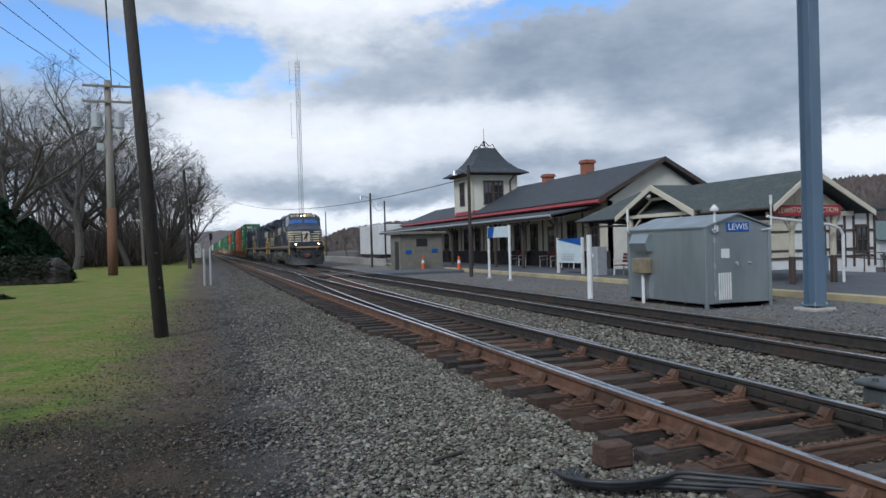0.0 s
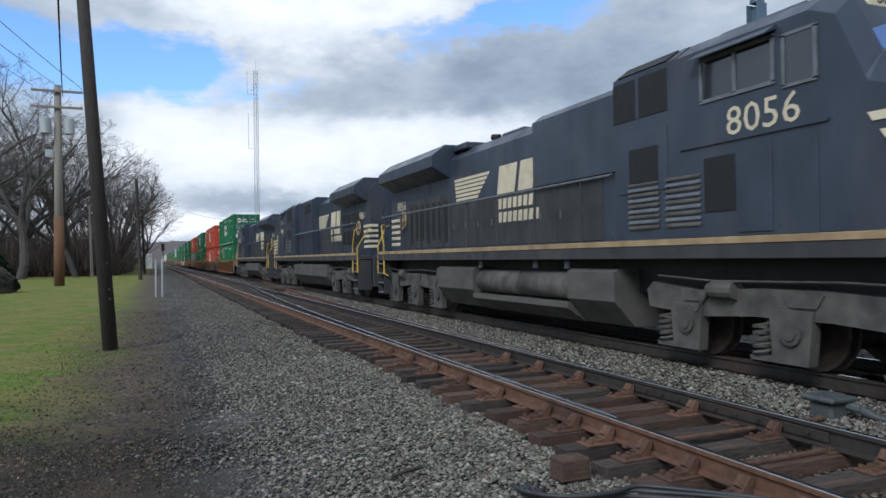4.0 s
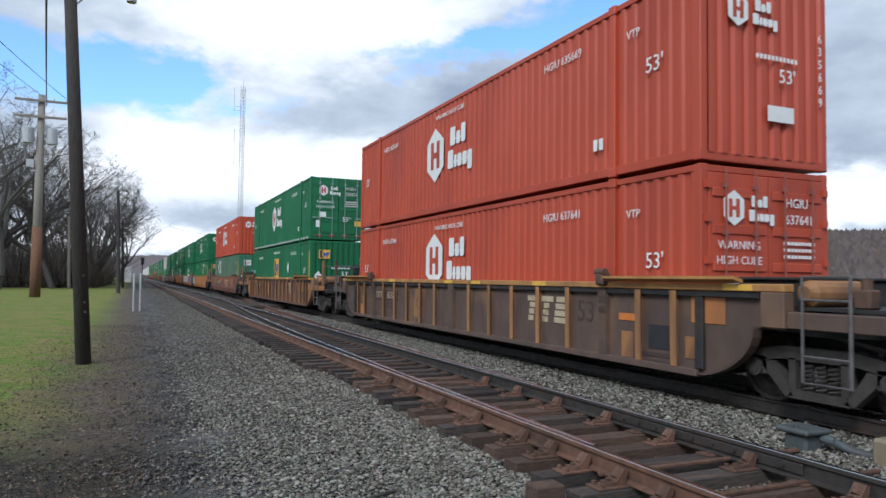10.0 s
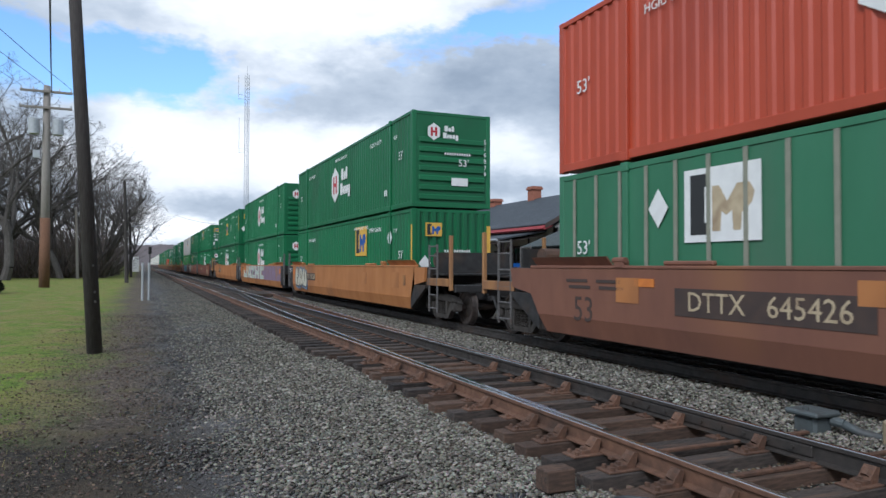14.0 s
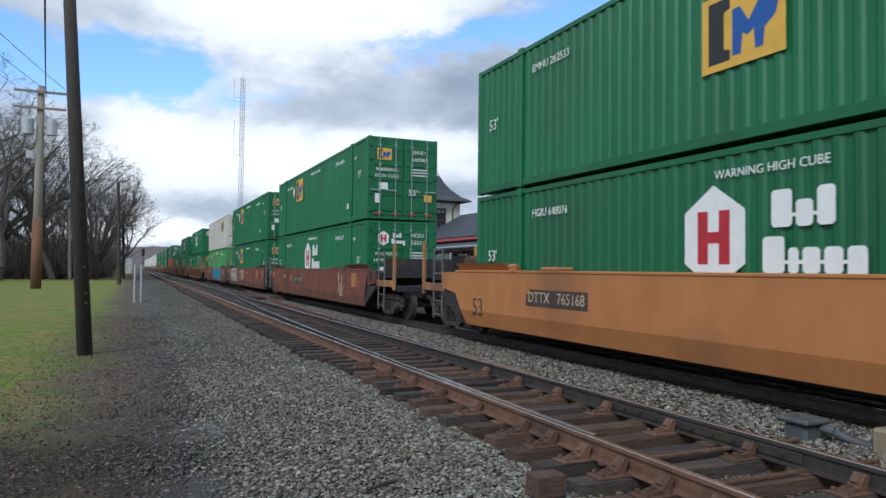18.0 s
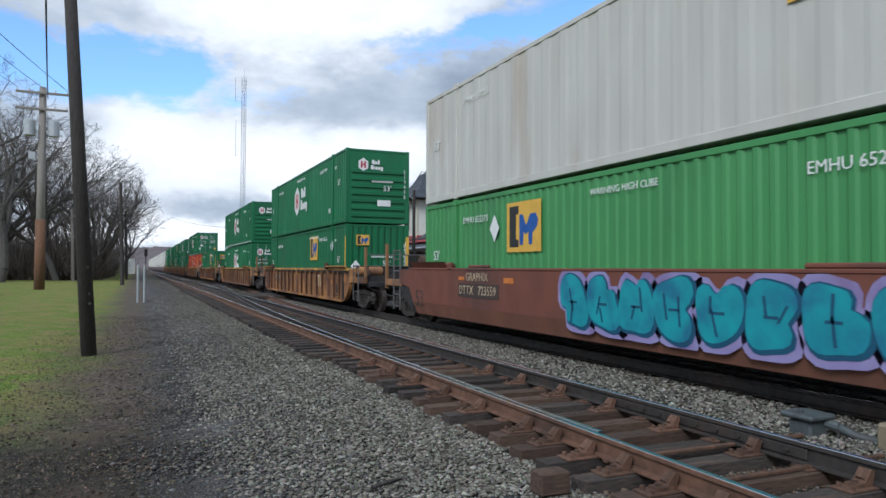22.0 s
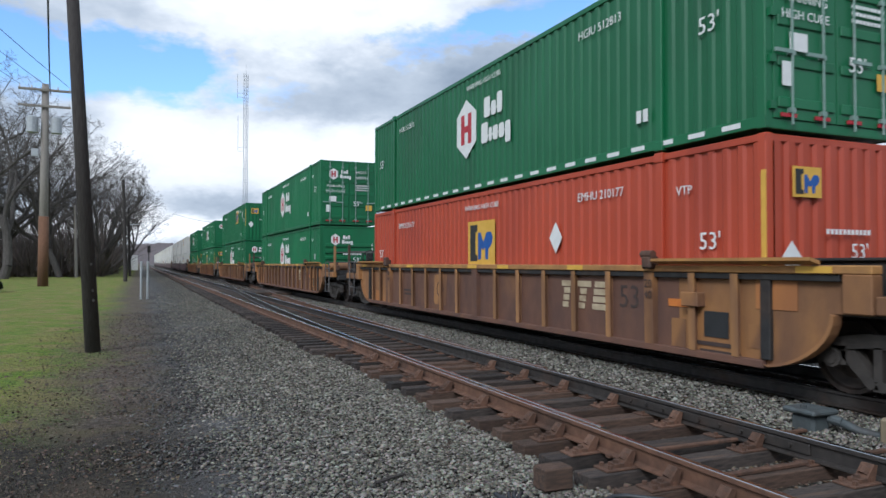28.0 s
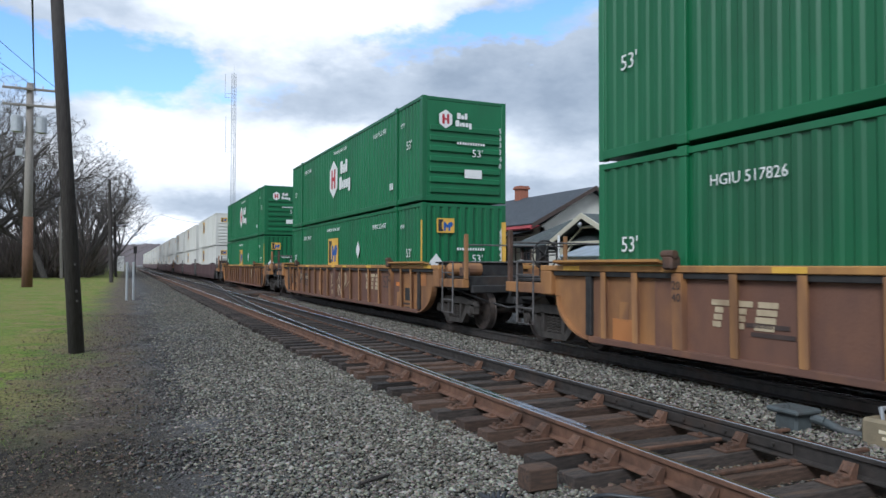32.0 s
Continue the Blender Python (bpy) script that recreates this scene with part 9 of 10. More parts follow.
def build_annex():
    s = thing("station_annex", "half-timbered white and brown station annex", "building")
    P = lambda nm, g, mt, lb="": part(nm, g.mesh(nm, M[mt]), s, lb)
    x0, x1, y0, y1 = 22.4, 30.0, 24.5, 31.0
    P("wall", Geo().box(x0, x1, y0, y1, -2.0, 2.85), "white_paint", "white plastered wall")
    P("clapboard", Geo().box(x0 - 0.02, x0 + 2.6, y0 - 0.02, y0, 0.75, 2.85), "cream", "cream clapboard")
    for k in range(14):
        P("board", Geo().box(x0 - 0.02, x0 + 2.6, y0 - 0.035, y0 - 0.02, 0.80 + 0.145 * k, 0.815 + 0.145 * k), "cream")
    for z in (0.78, 1.12, 1.98, 2.8):
        P("timber", Geo().box(x0, x1, y0 - 0.05, y0, z - 0.05, z + 0.05), "brown_trim", "brown timber")
        P("timber", Geo().box(x0 - 0.05, x0, y0, y1, z - 0.05, z + 0.05), "brown_trim", "brown timber")
    for x in (22.45, 25.0, 25.9, 26.9, 28.1, 29.0 - 0.35, 29.55, 29.95):
        P("timber", Geo().box(x - 0.05, x + 0.05, y0 - 0.052, y0, 0.3, 2.85), "brown_trim", "brown timber")
    for y in (25.5, 27.0, 28.5, 30.0):
        P("timber", Geo().box(x0 - 0.052, x0, y - 0.06, y + 0.06, 0.3, 2.85), "brown_trim", "brown timber")
    for x in (27.5, 29.1):
        window_unit(s, x, y0 - 0.055, 1.0, 2.1, 0.55, axis="y")
    P("door", Geo().box(x0 + 0.3, x0 + 1.2, y0 - 0.06, y0 - 0.036, 0.3, 2.4, 0.01), "brown_trim", "dark door")
    P("roof", Geo().box(x0 - 0.4, x1 + 0.3, y0 - 0.4, y1 + 0.4, 2.85, 3.02, 0.03), "slate", "low dark roof")
    for z in (0.75, 1.05):
        P("ramp_rail", Geo().pipe([(x1 - 3.2, y0 - 1.0, z + 0.05), (x1 + 0.6, y0 - 1.0, z - 0.25)], 0.025, 5), "brown_trim", "dark ramp rail")
    for k in range(4):
        P("ramp_post", Geo().tube((x1 - 3.1 + 1.2 * k, y0 - 1.0, 0.0), (x1 - 3.1 + 1.2 * k, y0 - 1.0, 1.08 - 0.1 * k), 0.03, n=5), "brown_trim", "dark ramp post")


def build_house():
    s = thing("house", "pale grey clapboard house with a grey-green roof beyond the forecourt", "house")
    P = lambda nm, g, mt, lb="": part(nm, g.mesh(nm, M[mt]), s, lb)
    x0, x1, y0, y1 = 62.2, 68.6, 50.3, 60.0
    ym = (y0 + y1) / 2
    P("wall", Geo().box(x0, x1, y0, y1, -2.2, 1.1), "sage_siding")
    P("gable_wall", Geo().prism([(y0, 1.1), (y1, 1.1), (ym, 2.9)], "x", x1 - 0.1, x1), "sage_siding")
    P("gable_wall", Geo().prism([(y0, 1.1), (y1, 1.1), (ym, 2.9)], "x", x0, x0 + 0.1), "sage_siding")
    P("roof", roof_plane((x0 - 0.4, y0 - 0.4, 1.05), (x0 - 0.4, ym, 3.0), (x1 + 0.4, ym, 3.0), (x1 + 0.4, y0 - 0.4, 1.05)), "green_roof")
    P("roof", roof_plane((x0 - 0.4, ym, 3.0), (x0 - 0.4, y1 + 0.4, 1.05), (x1 + 0.4, y1 + 0.4, 1.05), (x1 + 0.4, ym, 3.0)), "green_roof")
    P("porch_roof", roof_plane((x0, y0 - 1.8, -0.72), (x0, y0, -0.35), (x1, y0, -0.35), (x1, y0 - 1.8, -0.72)), "green_roof")
    for k in range(24):
        P("board", Geo().box(x0, x1, y0 - 0.02, y0, -1.6 + 0.11 * k, -1.585 + 0.11 * k), "sage_siding")
    for k in range(3):
        x = x0 + 1.3 + k * 1.95
        window_unit(s, x, y0 - 0.03, -0.12, 0.85, 0.62, "white_paint", "y")
        window_unit(s, x, y0 - 0.03, -1.6, -0.75, 0.7, "white_paint", "y")
    for k in range(5):
        x = x0 + 0.15 + k * 1.52
        P("porch_post", Geo().box(x - 0.07, x + 0.07, y0 - 1.7, y0 - 1.56, -1.75, -0.7), "white_paint")


def build_platform_things():
    # station name board parallel with the track
    s = thing("name_board", "white-framed station name board on two posts", "sign")
    for y in (28.6, 31.0):
        part("post", Geo().tube((13.0, y, 0.05), (13.0, y, 2.62), 0.06, n=10).mesh("post", M["white_paint"]), s)
        part("footing", Geo().tube((13.0, y, 0.0), (13.0, y, 0.2), 0.13, n=10).mesh("footing", M["concrete"]), s)
    part("board", Geo().box(12.96, 13.04, 28.6, 31.0, 2.08, 2.58, 0.01).mesh("board", M["sign_pale"]), s)
    part("board_corner", Geo().prism([(31.0, 2.08), (30.4, 2.08), (30.2, 2.58), (31.0, 2.58)], "x", 12.945, 12.962).mesh("board_corner", M["sign_blue"]), s, "blue corner field")
    s = thing("notice_board", "pale passenger information board with a blue header", "sign")
    for y in (27.9, 30.2):
        part("post", Geo().box(16.24, 16.36, y - 0.06, y + 0.06, 0.298, 1.98, 0.01).mesh("post", M["white_paint"]), s)
    part("board", Geo().box(16.26, 16.33, 27.96, 30.14, 0.8, 1.95, 0.01).mesh("board", M["sign_pale"]), s)
    part("header", Geo().prism([(30.14, 1.9), (27.96, 1.62), (27.96, 1.95), (30.14, 1.95)], "x", 16.245, 16.262).mesh("header", M["sign_blue"]), s, "blue header")
    for z in (1.2, 1.1, 1.0, 0.92):
        part("lettering", Geo().box(16.25, 16.262, 28.6, 29.8, z, z + 0.03).mesh("lettering", M["galv"]), s)
    s = thing("marker_post", "weathered white wooden marker post in the gravel", "post")
    part("shaft", Geo().tube((10.8, 18.1, -0.1), (10.8, 18.1, 2.0), 0.085, 0.075, 10).mesh("shaft", M["white_paint"]), s)
    s = simple("utility_cabinet", "grey metal utility cabinet on the platform", "cabinet", [("body", Geo().box(16.0, 16.5, 26.2, 26.9, 0.298, 1.55, 0.02), "galv", ""), ("label", Geo().box(15.985, 16.0, 26.45, 26.65, 1.1, 1.25), "mark_white", "")])
    bench = thing("bench", "maroon slatted bench on the platform", "bench", "benches")
    for k in range(4):
        part("slat", Geo().box(-0.02 + 0.12 * k, 0.08 + 0.12 * k, -0.75, 0.75, 0.42, 0.45, 0.005).mesh("slat", M["bench_red"]), bench)
    for k in range(3):
        part("back_slat", Geo().box(0.46 + 0.03 * k, 0.49 + 0.03 * k, -0.75, 0.75, 0.55 + 0.14 * k, 0.66 + 0.14 * k, 0.005).mesh("back_slat", M["bench_red"]), bench)
    for y in (-0.7, 0.7):
        part("end_frame", Geo().pipe([(0, y, 0), (0.02, y, 0.42), (0.5, y, 0.44), (0.58, y, 1.0)], 0.03, 6).pipe([(0.48, y, 0), (0.5, y, 0.45)], 0.03, 6).pipe([(0.0, y, 0.42), (0.0, y, 0.66), (0.5, y, 0.66)], 0.025, 6).mesh("end_frame", M["white_paint"]), bench, "pale cast end frame")
    bench.matrix_basis = pose(16.9, 25.6, 0.298)
    for x, y in ((17.0, 19.2), (19.4, 34.9), (19.4, 37.6), (19.4, 42.0)):
        copy_thing(bench, pose(x, y, 0.298))
    s = thing("platform_hut", "olive-grey wooden hut with a flat overhanging roof", "hut")
    x0, x1, y0, y1 = 12.2, 15.1, 44.0, 46.5
    part("wall", Geo().box(x0, x1, y0, y1, 0.0, 2.55).mesh("wall", M["hut_paint"]), s)
    part("roof", Geo().box(x0 - 0.25, x1 + 0.2, y0 - 0.3, y1 + 0.2, 2.55, 2.72, 0.02).mesh("roof", M["hut_paint"]), s)
    part("vent", Geo().box(x0 + 1.1, x0 + 1.85, y0 - 0.03, y0, 1.75, 2.25, 0.01).mesh("vent", M["dark_gap"]), s, "dark slatted vent")
    part("door", Geo().box(x0 - 0.03, x0, y0 + 0.4, y0 + 1.3, 0.1, 2.1, 0.01).mesh("door", M["wainscot"]), s)
    for k in range(9):
        part("batten", Geo().box(x0 + 0.02 + 0.34 * k, x0 + 0.06 + 0.34 * k, y0 - 0.015, y0, 0.05, 2.5).mesh("batten", M["hut_paint"]), s)
    for a, z in ((0.55, 1.4), (2.35, 1.45)):
        part("notice", Geo().box(x0 + a - 0.2, x0 + a + 0.2, y0 - 0.035, y0 - 0.016, z - 0.12, z + 0.12).mesh("notice", M["sign_blue"]), s, "small blue notice")
    cone = thing("traffic_cone", "faded orange and white traffic marker", "traffic cone", "markers")
    part("body", Geo().tube((0, 0, 0.05), (0, 0, 1.05), 0.14, 0.06, 12).mesh("body", M["orange_cone"]), cone)
    part("foot", Geo().box(-0.2, 0.2, -0.2, 0.2, 0, 0.06, 0.01).mesh("foot", M["orange_cone"]), cone)
    part("band", Geo().tube((0, 0, 0.6), (0, 0, 0.8), 0.105, 0.085, 12).mesh("band", M["white_paint"]), cone, "white band")
    cone.matrix_basis = pose(13.6, 43.6, 0.04)
    copy_thing(cone, pose(15.0, 40.6, 0.04))
    # lamp poles on the platform side
    for x, y, h, lamp in ((12.97, 33.35, 5.85, -1), (12.95, 55.4, 6.15, -1), (17.5, 68.7, 6.4, -1), (14.0, 92.0, 6.3, 0), (17.6, 105, 7.2, 0)):
        s = thing("lamp_pole", "dark wooden pole beside the platform" + (" with a bracket lamp" if lamp else ""), "pole", "platform poles")
        part("shaft", Geo().tube((x, y, -0.2), (x, y, h), 0.10, 0.075, 10).mesh("shaft", M["wood_dark"]), s)
        if lamp:
            part("arm", Geo().pipe([(x, y, h - 0.5), (x - 0.45, y - 0.1, h - 0.25), (x - 0.8, y - 0.2, h - 0.3)], 0.025, 6).mesh("arm", M["galv"]), s)
            part("lamp_head", Geo().tube((x - 0.85, y - 0.2, h - 0.25), (x - 0.85, y - 0.2, h - 0.55), 0.06, 0.16, 10).mesh("lamp_head", M["galv"]), s)
    s = thing("white_trailer", "white box trailer parked beyond the platform", "trailer")
    part("body", Geo().box(18.2, 20.8, 74, 84, 0.9, 4.2, 0.05).mesh("body", M["white_paint"]), s)
    part("chassis", Geo().box(18.3, 20.7, 74.2, 83.8, 0.6, 0.9).mesh("chassis", M["steel_dark"]), s)
    for y in (76, 81.5, 82.8):
        part("wheel", Geo().tube((18.25, y, 0.5), (18.6, y, 0.5), 0.5, n=14).tube((20.4, y, 0.5), (20.75, y, 0.5), 0.5, n=14).mesh("wheel", M["rubber"]), s)
    s = thing("low_wall", "long low concrete wall beyond the tracks", "wall", kind="structure")
    part("wall", Geo().box(14.5, 14.8, 58, 190, 0.0, 0.75, 0.02).mesh("wall", M["concrete"]), s)


def build_track_things():
    s = thing("switch_junction_box", "grey-green cast junction box with a hose beside the track", "junction box")
    x, y = 6.55, 5.3
    part("case", Geo().box(x - 0.13, x + 0.13, y - 0.14, y + 0.14, 0.05, 0.26, 0.03).mesh("case", M["case_grey"]), s)
    part("lid", Geo().box(x - 0.19, x + 0.19, y - 0.2, y + 0.2, 0.26, 0.32, 0.02).tube((x - 0.1, y, 0.32), (x - 0.1, y, 0.35), 0.03, n=8).mesh("lid", M["case_grey"]), s, "bolted overhanging lid")
    part("collar", Geo().tube((x + 0.1, y - 0.14, 0.22), (x + 0.14, y - 0.26, 0.20), 0.05, n=10).mesh("collar", M["case_grey"]), s)
    part("hose", Geo().pipe([(x + 0.14, y - 0.25, 0.2), (x + 0.22, y - 0.38, 0.13), (x + 0.3, y - 0.6, 0.10), (x + 0.38, y - 0.95, 0.11), (x + 0.42, y - 1.6, 0.1)], 0.045, 10).mesh("hose", M["case_grey"], True), s, "thick grey conduit hose")
    s = thing("switch_motor", "tan cast switch machine case with a lifting handle", "switch machine")
    x, y = 6.72, 4.42
    part("case", Geo().box(x - 0.16, x + 0.22, y - 0.5, y + 0.14, 0.04, 0.36, 0.03).mesh("case", M["case_tan"]), s)
    part("handle", Geo().pipe([(x - 0.1, y - 0.05, 0.36), (x - 0.1, y - 0.03, 0.46), (x + 0.1, y + 0.0, 0.46), (x + 0.1, y + 0.0, 0.36)], 0.016, 6).mesh("handle", M["galv"]), s)
    part("base", Geo().box(x - 0.3, x + 0.4, y - 0.55, y + 0.2, -0.02, 0.04, 0.01).mesh("base", M["plate"]), s, "rusty base plate")
    part("lettering", Geo().box(x - 0.167, x - 0.16, y - 0.42, y - 0.05, 0.24, 0.27).box(x - 0.167, x - 0.16, y - 0.40, y - 0.08, 0.18, 0.21).mesh("lettering", M["mark_cream"]), s)
    s = thing("wood_block", "brown weathered wooden block at the end of a tie", "wooden block")
    part("block", Geo().box(2.95, 3.22, 4.80, 4.99, 0.02, 0.20, 0.012).mesh("block", M["tie_rust"]), s)
    s = thing("cable_coil", "loose black cables coiled beside the near rail", "cable")
    rng = random.Random(12)
    for k in range(7):
        pts = []
        for i in range(22):
            a = i / 21
            ang = 2.2 + 4.2 * a + 0.12 * k
            r = 0.42 + 0.05 * k - 0.1 * a
            if a < 0.55:
                px, py = 2.95 + r * math.cos(ang) * 0.75, 4.55 + r * math.sin(ang) * 0.6
            else:
                b = (a - 0.55) / 0.45
                ang2 = 2.2 + 4.2 * 0.55 + 0.12 * k
                px, py = 2.95 + r * math.cos(ang2) * 0.75 + b * (0.6 + 0.05 * k), 4.55 + r * math.sin(ang2) * 0.6 - b * (0.15 + 0.12 * k)
            pts.append((px, py, 0.03 + 0.02 * math.sin(3 * a + k) + 0.018 * k))
        part("cable", Geo().pipe(pts, 0.016, 8).mesh("cable", M["rubber"], True), s)
    s = thing("stick", "dark broken stick lying on the cinders", "stick")
    part("wood", Geo().pipe([(1.78, 5.54, 0.03), (1.92, 5.58, 0.045), (2.08, 5.66, 0.04)], 0.016, 6).mesh("wood", M["wood_dark"]), s)


build_platform()
build_shed()
build_blue_pole()
build_shelter()
build_station()
build_annex()
build_house()
build_platform_things()
build_track_things()


# ---- poles, wires, tower ----
def build_poles():
    s = thing("street_light_pole", "dark leaning wooden pole with a bracket street light", "utility pole")
    x, y = -0.90, 16.3
    lean = lambda z: (x - 0.062 * z, y - 0.002 * z, z)
    part("shaft", Geo().tube(lean(-0.3), lean(10.0), 0.155, 0.11, 14).mesh("shaft", M["wood_dark"], True), s)
    a = lean(7.4)
    part("lamp_arm", Geo().pipe([a, (a[0] + 0.3, a[1] - 0.02, 7.72), (a[0] + 0.75, a[1] - 0.04, 7.90), (a[0] + 1.05, a[1] - 0.05, 7.92)], 0.025, 8).mesh("lamp_arm", M["galv"]), s, "curved grey lamp arm")
    part("lamp_head", Geo().tube((a[0] + 1.15, a[1] - 0.05, 7.95), (a[0] + 1.15, a[1] - 0.05, 7.86), 0.09, 0.12, 12).tube((a[0] + 1.15, a[1] - 0.05, 7.86), (a[0] + 1.15, a[1] - 0.05, 7.70), 0.12, 0.10, 12).mesh("lamp_head", M["galv"]), s)
    for z in (1.05, 1.25, 1.8):
        p = lean(z)
        part("tag", Geo().box(p[0] + 0.05, p[0] + 0.09, p[1] - 0.16, p[1] - 0.14, z, z + 0.05).mesh("tag", M["steel_truck"]), s, "small metal tag")
    s = thing("utility_pole", "tall grey utility pole with crossarms and two transformers", "utility pole")
    x, y = -7.15, 64.2
    part("shaft", Geo().tube((x, y, 1.4), (x, y, 16.3), 0.36, 0.26, 14).mesh("shaft", M["wood_grey"], True), s)
    part("butt", Geo().tube((x, y, -0.3), (x, y, 5.6), 0.40, 0.375, 14).mesh("butt", M["wood_brown"], True), s, "brown-stained pole butt")
    for z, w in ((15.75, 1.85), (14.45, 1.85)):
        part("crossarm", Geo().box(x - w, x + w, y - 0.45, y - 0.28, z - 0.09, z + 0.09, 0.01).mesh("crossarm", M["wood_grey"]), s)
        for t in (-0.95, -0.5, 0.5, 0.95):
            part("insulator", Geo().tube((x + t * w, y - 0.36, z + 0.09), (x + t * w, y - 0.36, z + 0.32), 0.06, 0.04, 8).mesh("insulator", M["galv"]), s)
    for t in (-1, 1):
        part("transformer", Geo().tube((x + t * 0.85, y - 0.3, 12.3), (x + t * 0.85, y - 0.3, 13.5), 0.42, n=14).tube((x + t * 0.85, y - 0.3, 13.5), (x + t * 0.85, y - 0.3, 13.62), 0.42, 0.25, 14).mesh("transformer", M["galv"]), s, "grey can transformer")
        part("bracket", Geo().box(x + t * 0.3, x + t * 0.6, y - 0.32, y - 0.2, 12.6, 12.75).mesh("bracket", M["galv"]), s)
    part("switch_gear", Geo().box(x - 0.9, x - 0.4, y - 0.4, y - 0.2, 10.4, 11.0, 0.03).mesh("switch_gear", M["galv"]), s)
    for xx, yy, h in ((-1.34, 78, 10.4), (-1.36, 114, 10.2), (-7.7, 104, 9.5)):
        q = thing("wooden_pole", "plain dark wooden pole beside the path", "utility pole", "far poles")
        part("shaft", Geo().tube((xx, yy, -0.2), (xx - 0.3, yy, h), 0.2, 0.14, 10).mesh("shaft", M["wood_dark" if xx > -5 else "wood_grey"]), q)
        if yy == 114:
            part("crossarm", Geo().box(xx - 1.2, xx + 0.8, yy - 0.1, yy + 0.1, 9.4, 9.6).mesh("crossarm", M["wood_dark"]), q)
            part("lamp_head", Geo().tube((xx + 2.6, yy, 6.6), (xx + 2.6, yy, 6.1), 0.2, 0.26, 10).pipe([(xx - 0.2, yy, 7.6), (xx + 1.6, yy, 7.8), (xx + 2.6, yy, 6.6)], 0.05, 5).mesh("lamp_head", M["galv"]), q)
    s = thing("marker_pipes", "pair of white marker pipes beside the path", "post")
    for xx in (0.05, 0.36):
        part("pipe", Geo().tube((xx, 39.1, -0.1), (xx, 39.1, 1.95), 0.06, n=10).mesh("pipe", M["galv"]), s)
    # wires
    w = thing("overhead_wires", "sagging overhead wires from the utility pole", "wires")

    def wire(p, q, sag, r):
        pts = []
        for i in range(15):
            t = i / 14
            pts.append(tuple(p[k] + (q[k] - p[k]) * t - (sag * 4 * t * (1 - t) if k == 2 else 0) for k in range(3)))
        part("wire", Geo().pipe(pts, r, 5).mesh("wire", M["wire"]), w)
    for t in (-1.75, 0.1, 1.75):
        wire((x + t, y - 0.36, 16.1), (x - 11 + t, -14, 17.5), 1.2, 0.022)
    wire((x + 0.4, y - 0.4, 15.4), (-1.6, 13.5, 10.2), 1.0, 0.035)
    wire((12.97, 33.35, 5.2), (4.5, 110, 9.2), 1.4, 0.02)
    wire((12.95, 55.4, 5.7), (17.5, 68.7, 6.0), 0.8, 0.02)
    # wayside signal and far equipment at the end of the path
    s = thing("wayside_signal", "small dark wayside signal far along the track", "signal")
    part("mast", Geo().tube((1.6, 150, 0), (1.6, 150, 5.2), 0.09, n=8).mesh("mast", M["steel_dark"]), s)
    part("head", Geo().box(1.3, 1.9, 149.8, 150.1, 4.0, 5.4, 0.05).mesh("head", M["steel_dark"]), s)
    s = thing("relay_case", "pale relay case far along the track", "cabinet")
    part("body", Geo().box(-2.5, -0.5, 205, 208, 0, 4.0, 0.05).mesh("body", M["white_paint"]), s)


def build_tower():
    s = thing("radio_tower", "slender grey lattice radio tower with side antennas", "tower")
    bx, by, top, r = 23.85, 178.3, 49.3, 0.62
    legs = [(bx + r * math.cos(a), by + r * math.sin(a)) for a in (0.5, 2.6, 4.7)]
    for x, y in legs:
        part("leg", Geo().tube((x, y, 0), (x, y, top), 0.06, 0.05, 5).mesh("leg", M["galv"]), s)
    n = 56
    for k in range(n):
        z = top * k / n
        g = Geo()
        for i in range(3):
            a, b = legs[i], legs[(i + 1) % 3]
            g.tube((*a, z), (*b, z + top / n), 0.028, n=4).tube((*a, z), (*b, z), 0.025, n=4)
        part("lattice_bay", g.mesh("lattice_bay", M["galv"]), s)
    for z0, z1, off in ((43.0, 49.0, -2.1), (29.5, 38.5, -1.9)):
        part("side_antenna", Geo().tube((bx + off, by, z0), (bx + off, by, z1), 0.05, n=6).tube((bx + off, by, z0 + 0.2), (bx - 0.4, by, z0 + 0.2), 0.04, n=5).tube((bx + off, by, z0 + 1.2), (bx - 0.4, by, z0 + 1.2), 0.04, n=5).mesh("side_antenna", M["galv"]), s)
    part("lightning_rod", Geo().tube((bx, by, top), (bx, by, top + 2.2), 0.03, n=5).mesh("lightning_rod", M["galv"]), s)


# ---- trees ----
M["bark"] = material("grey_brown_bark", (0.105, 0.092, 0.080), (0.062, 0.054, 0.048), 6, 0.95, 0, (0.11, 0.097, 0.085), 0.25, 1.0, 0.5, 20, (1, 1, 0.3))
M["twig"] = material("bare_twigs", (0.150, 0.130, 0.115), (0.10, 0.087, 0.078), 3, 0.95)
M["needles"] = island_material("dark_evergreen_needles", [(0.012, 0.035, 0.018), (0.022, 0.055, 0.028), (0.03, 0.065, 0.03)])
M["hedge"] = island_material("dark_hedge_leaves", [(0.012, 0.02, 0.010), (0.022, 0.032, 0.014), (0.03, 0.035, 0.018)])


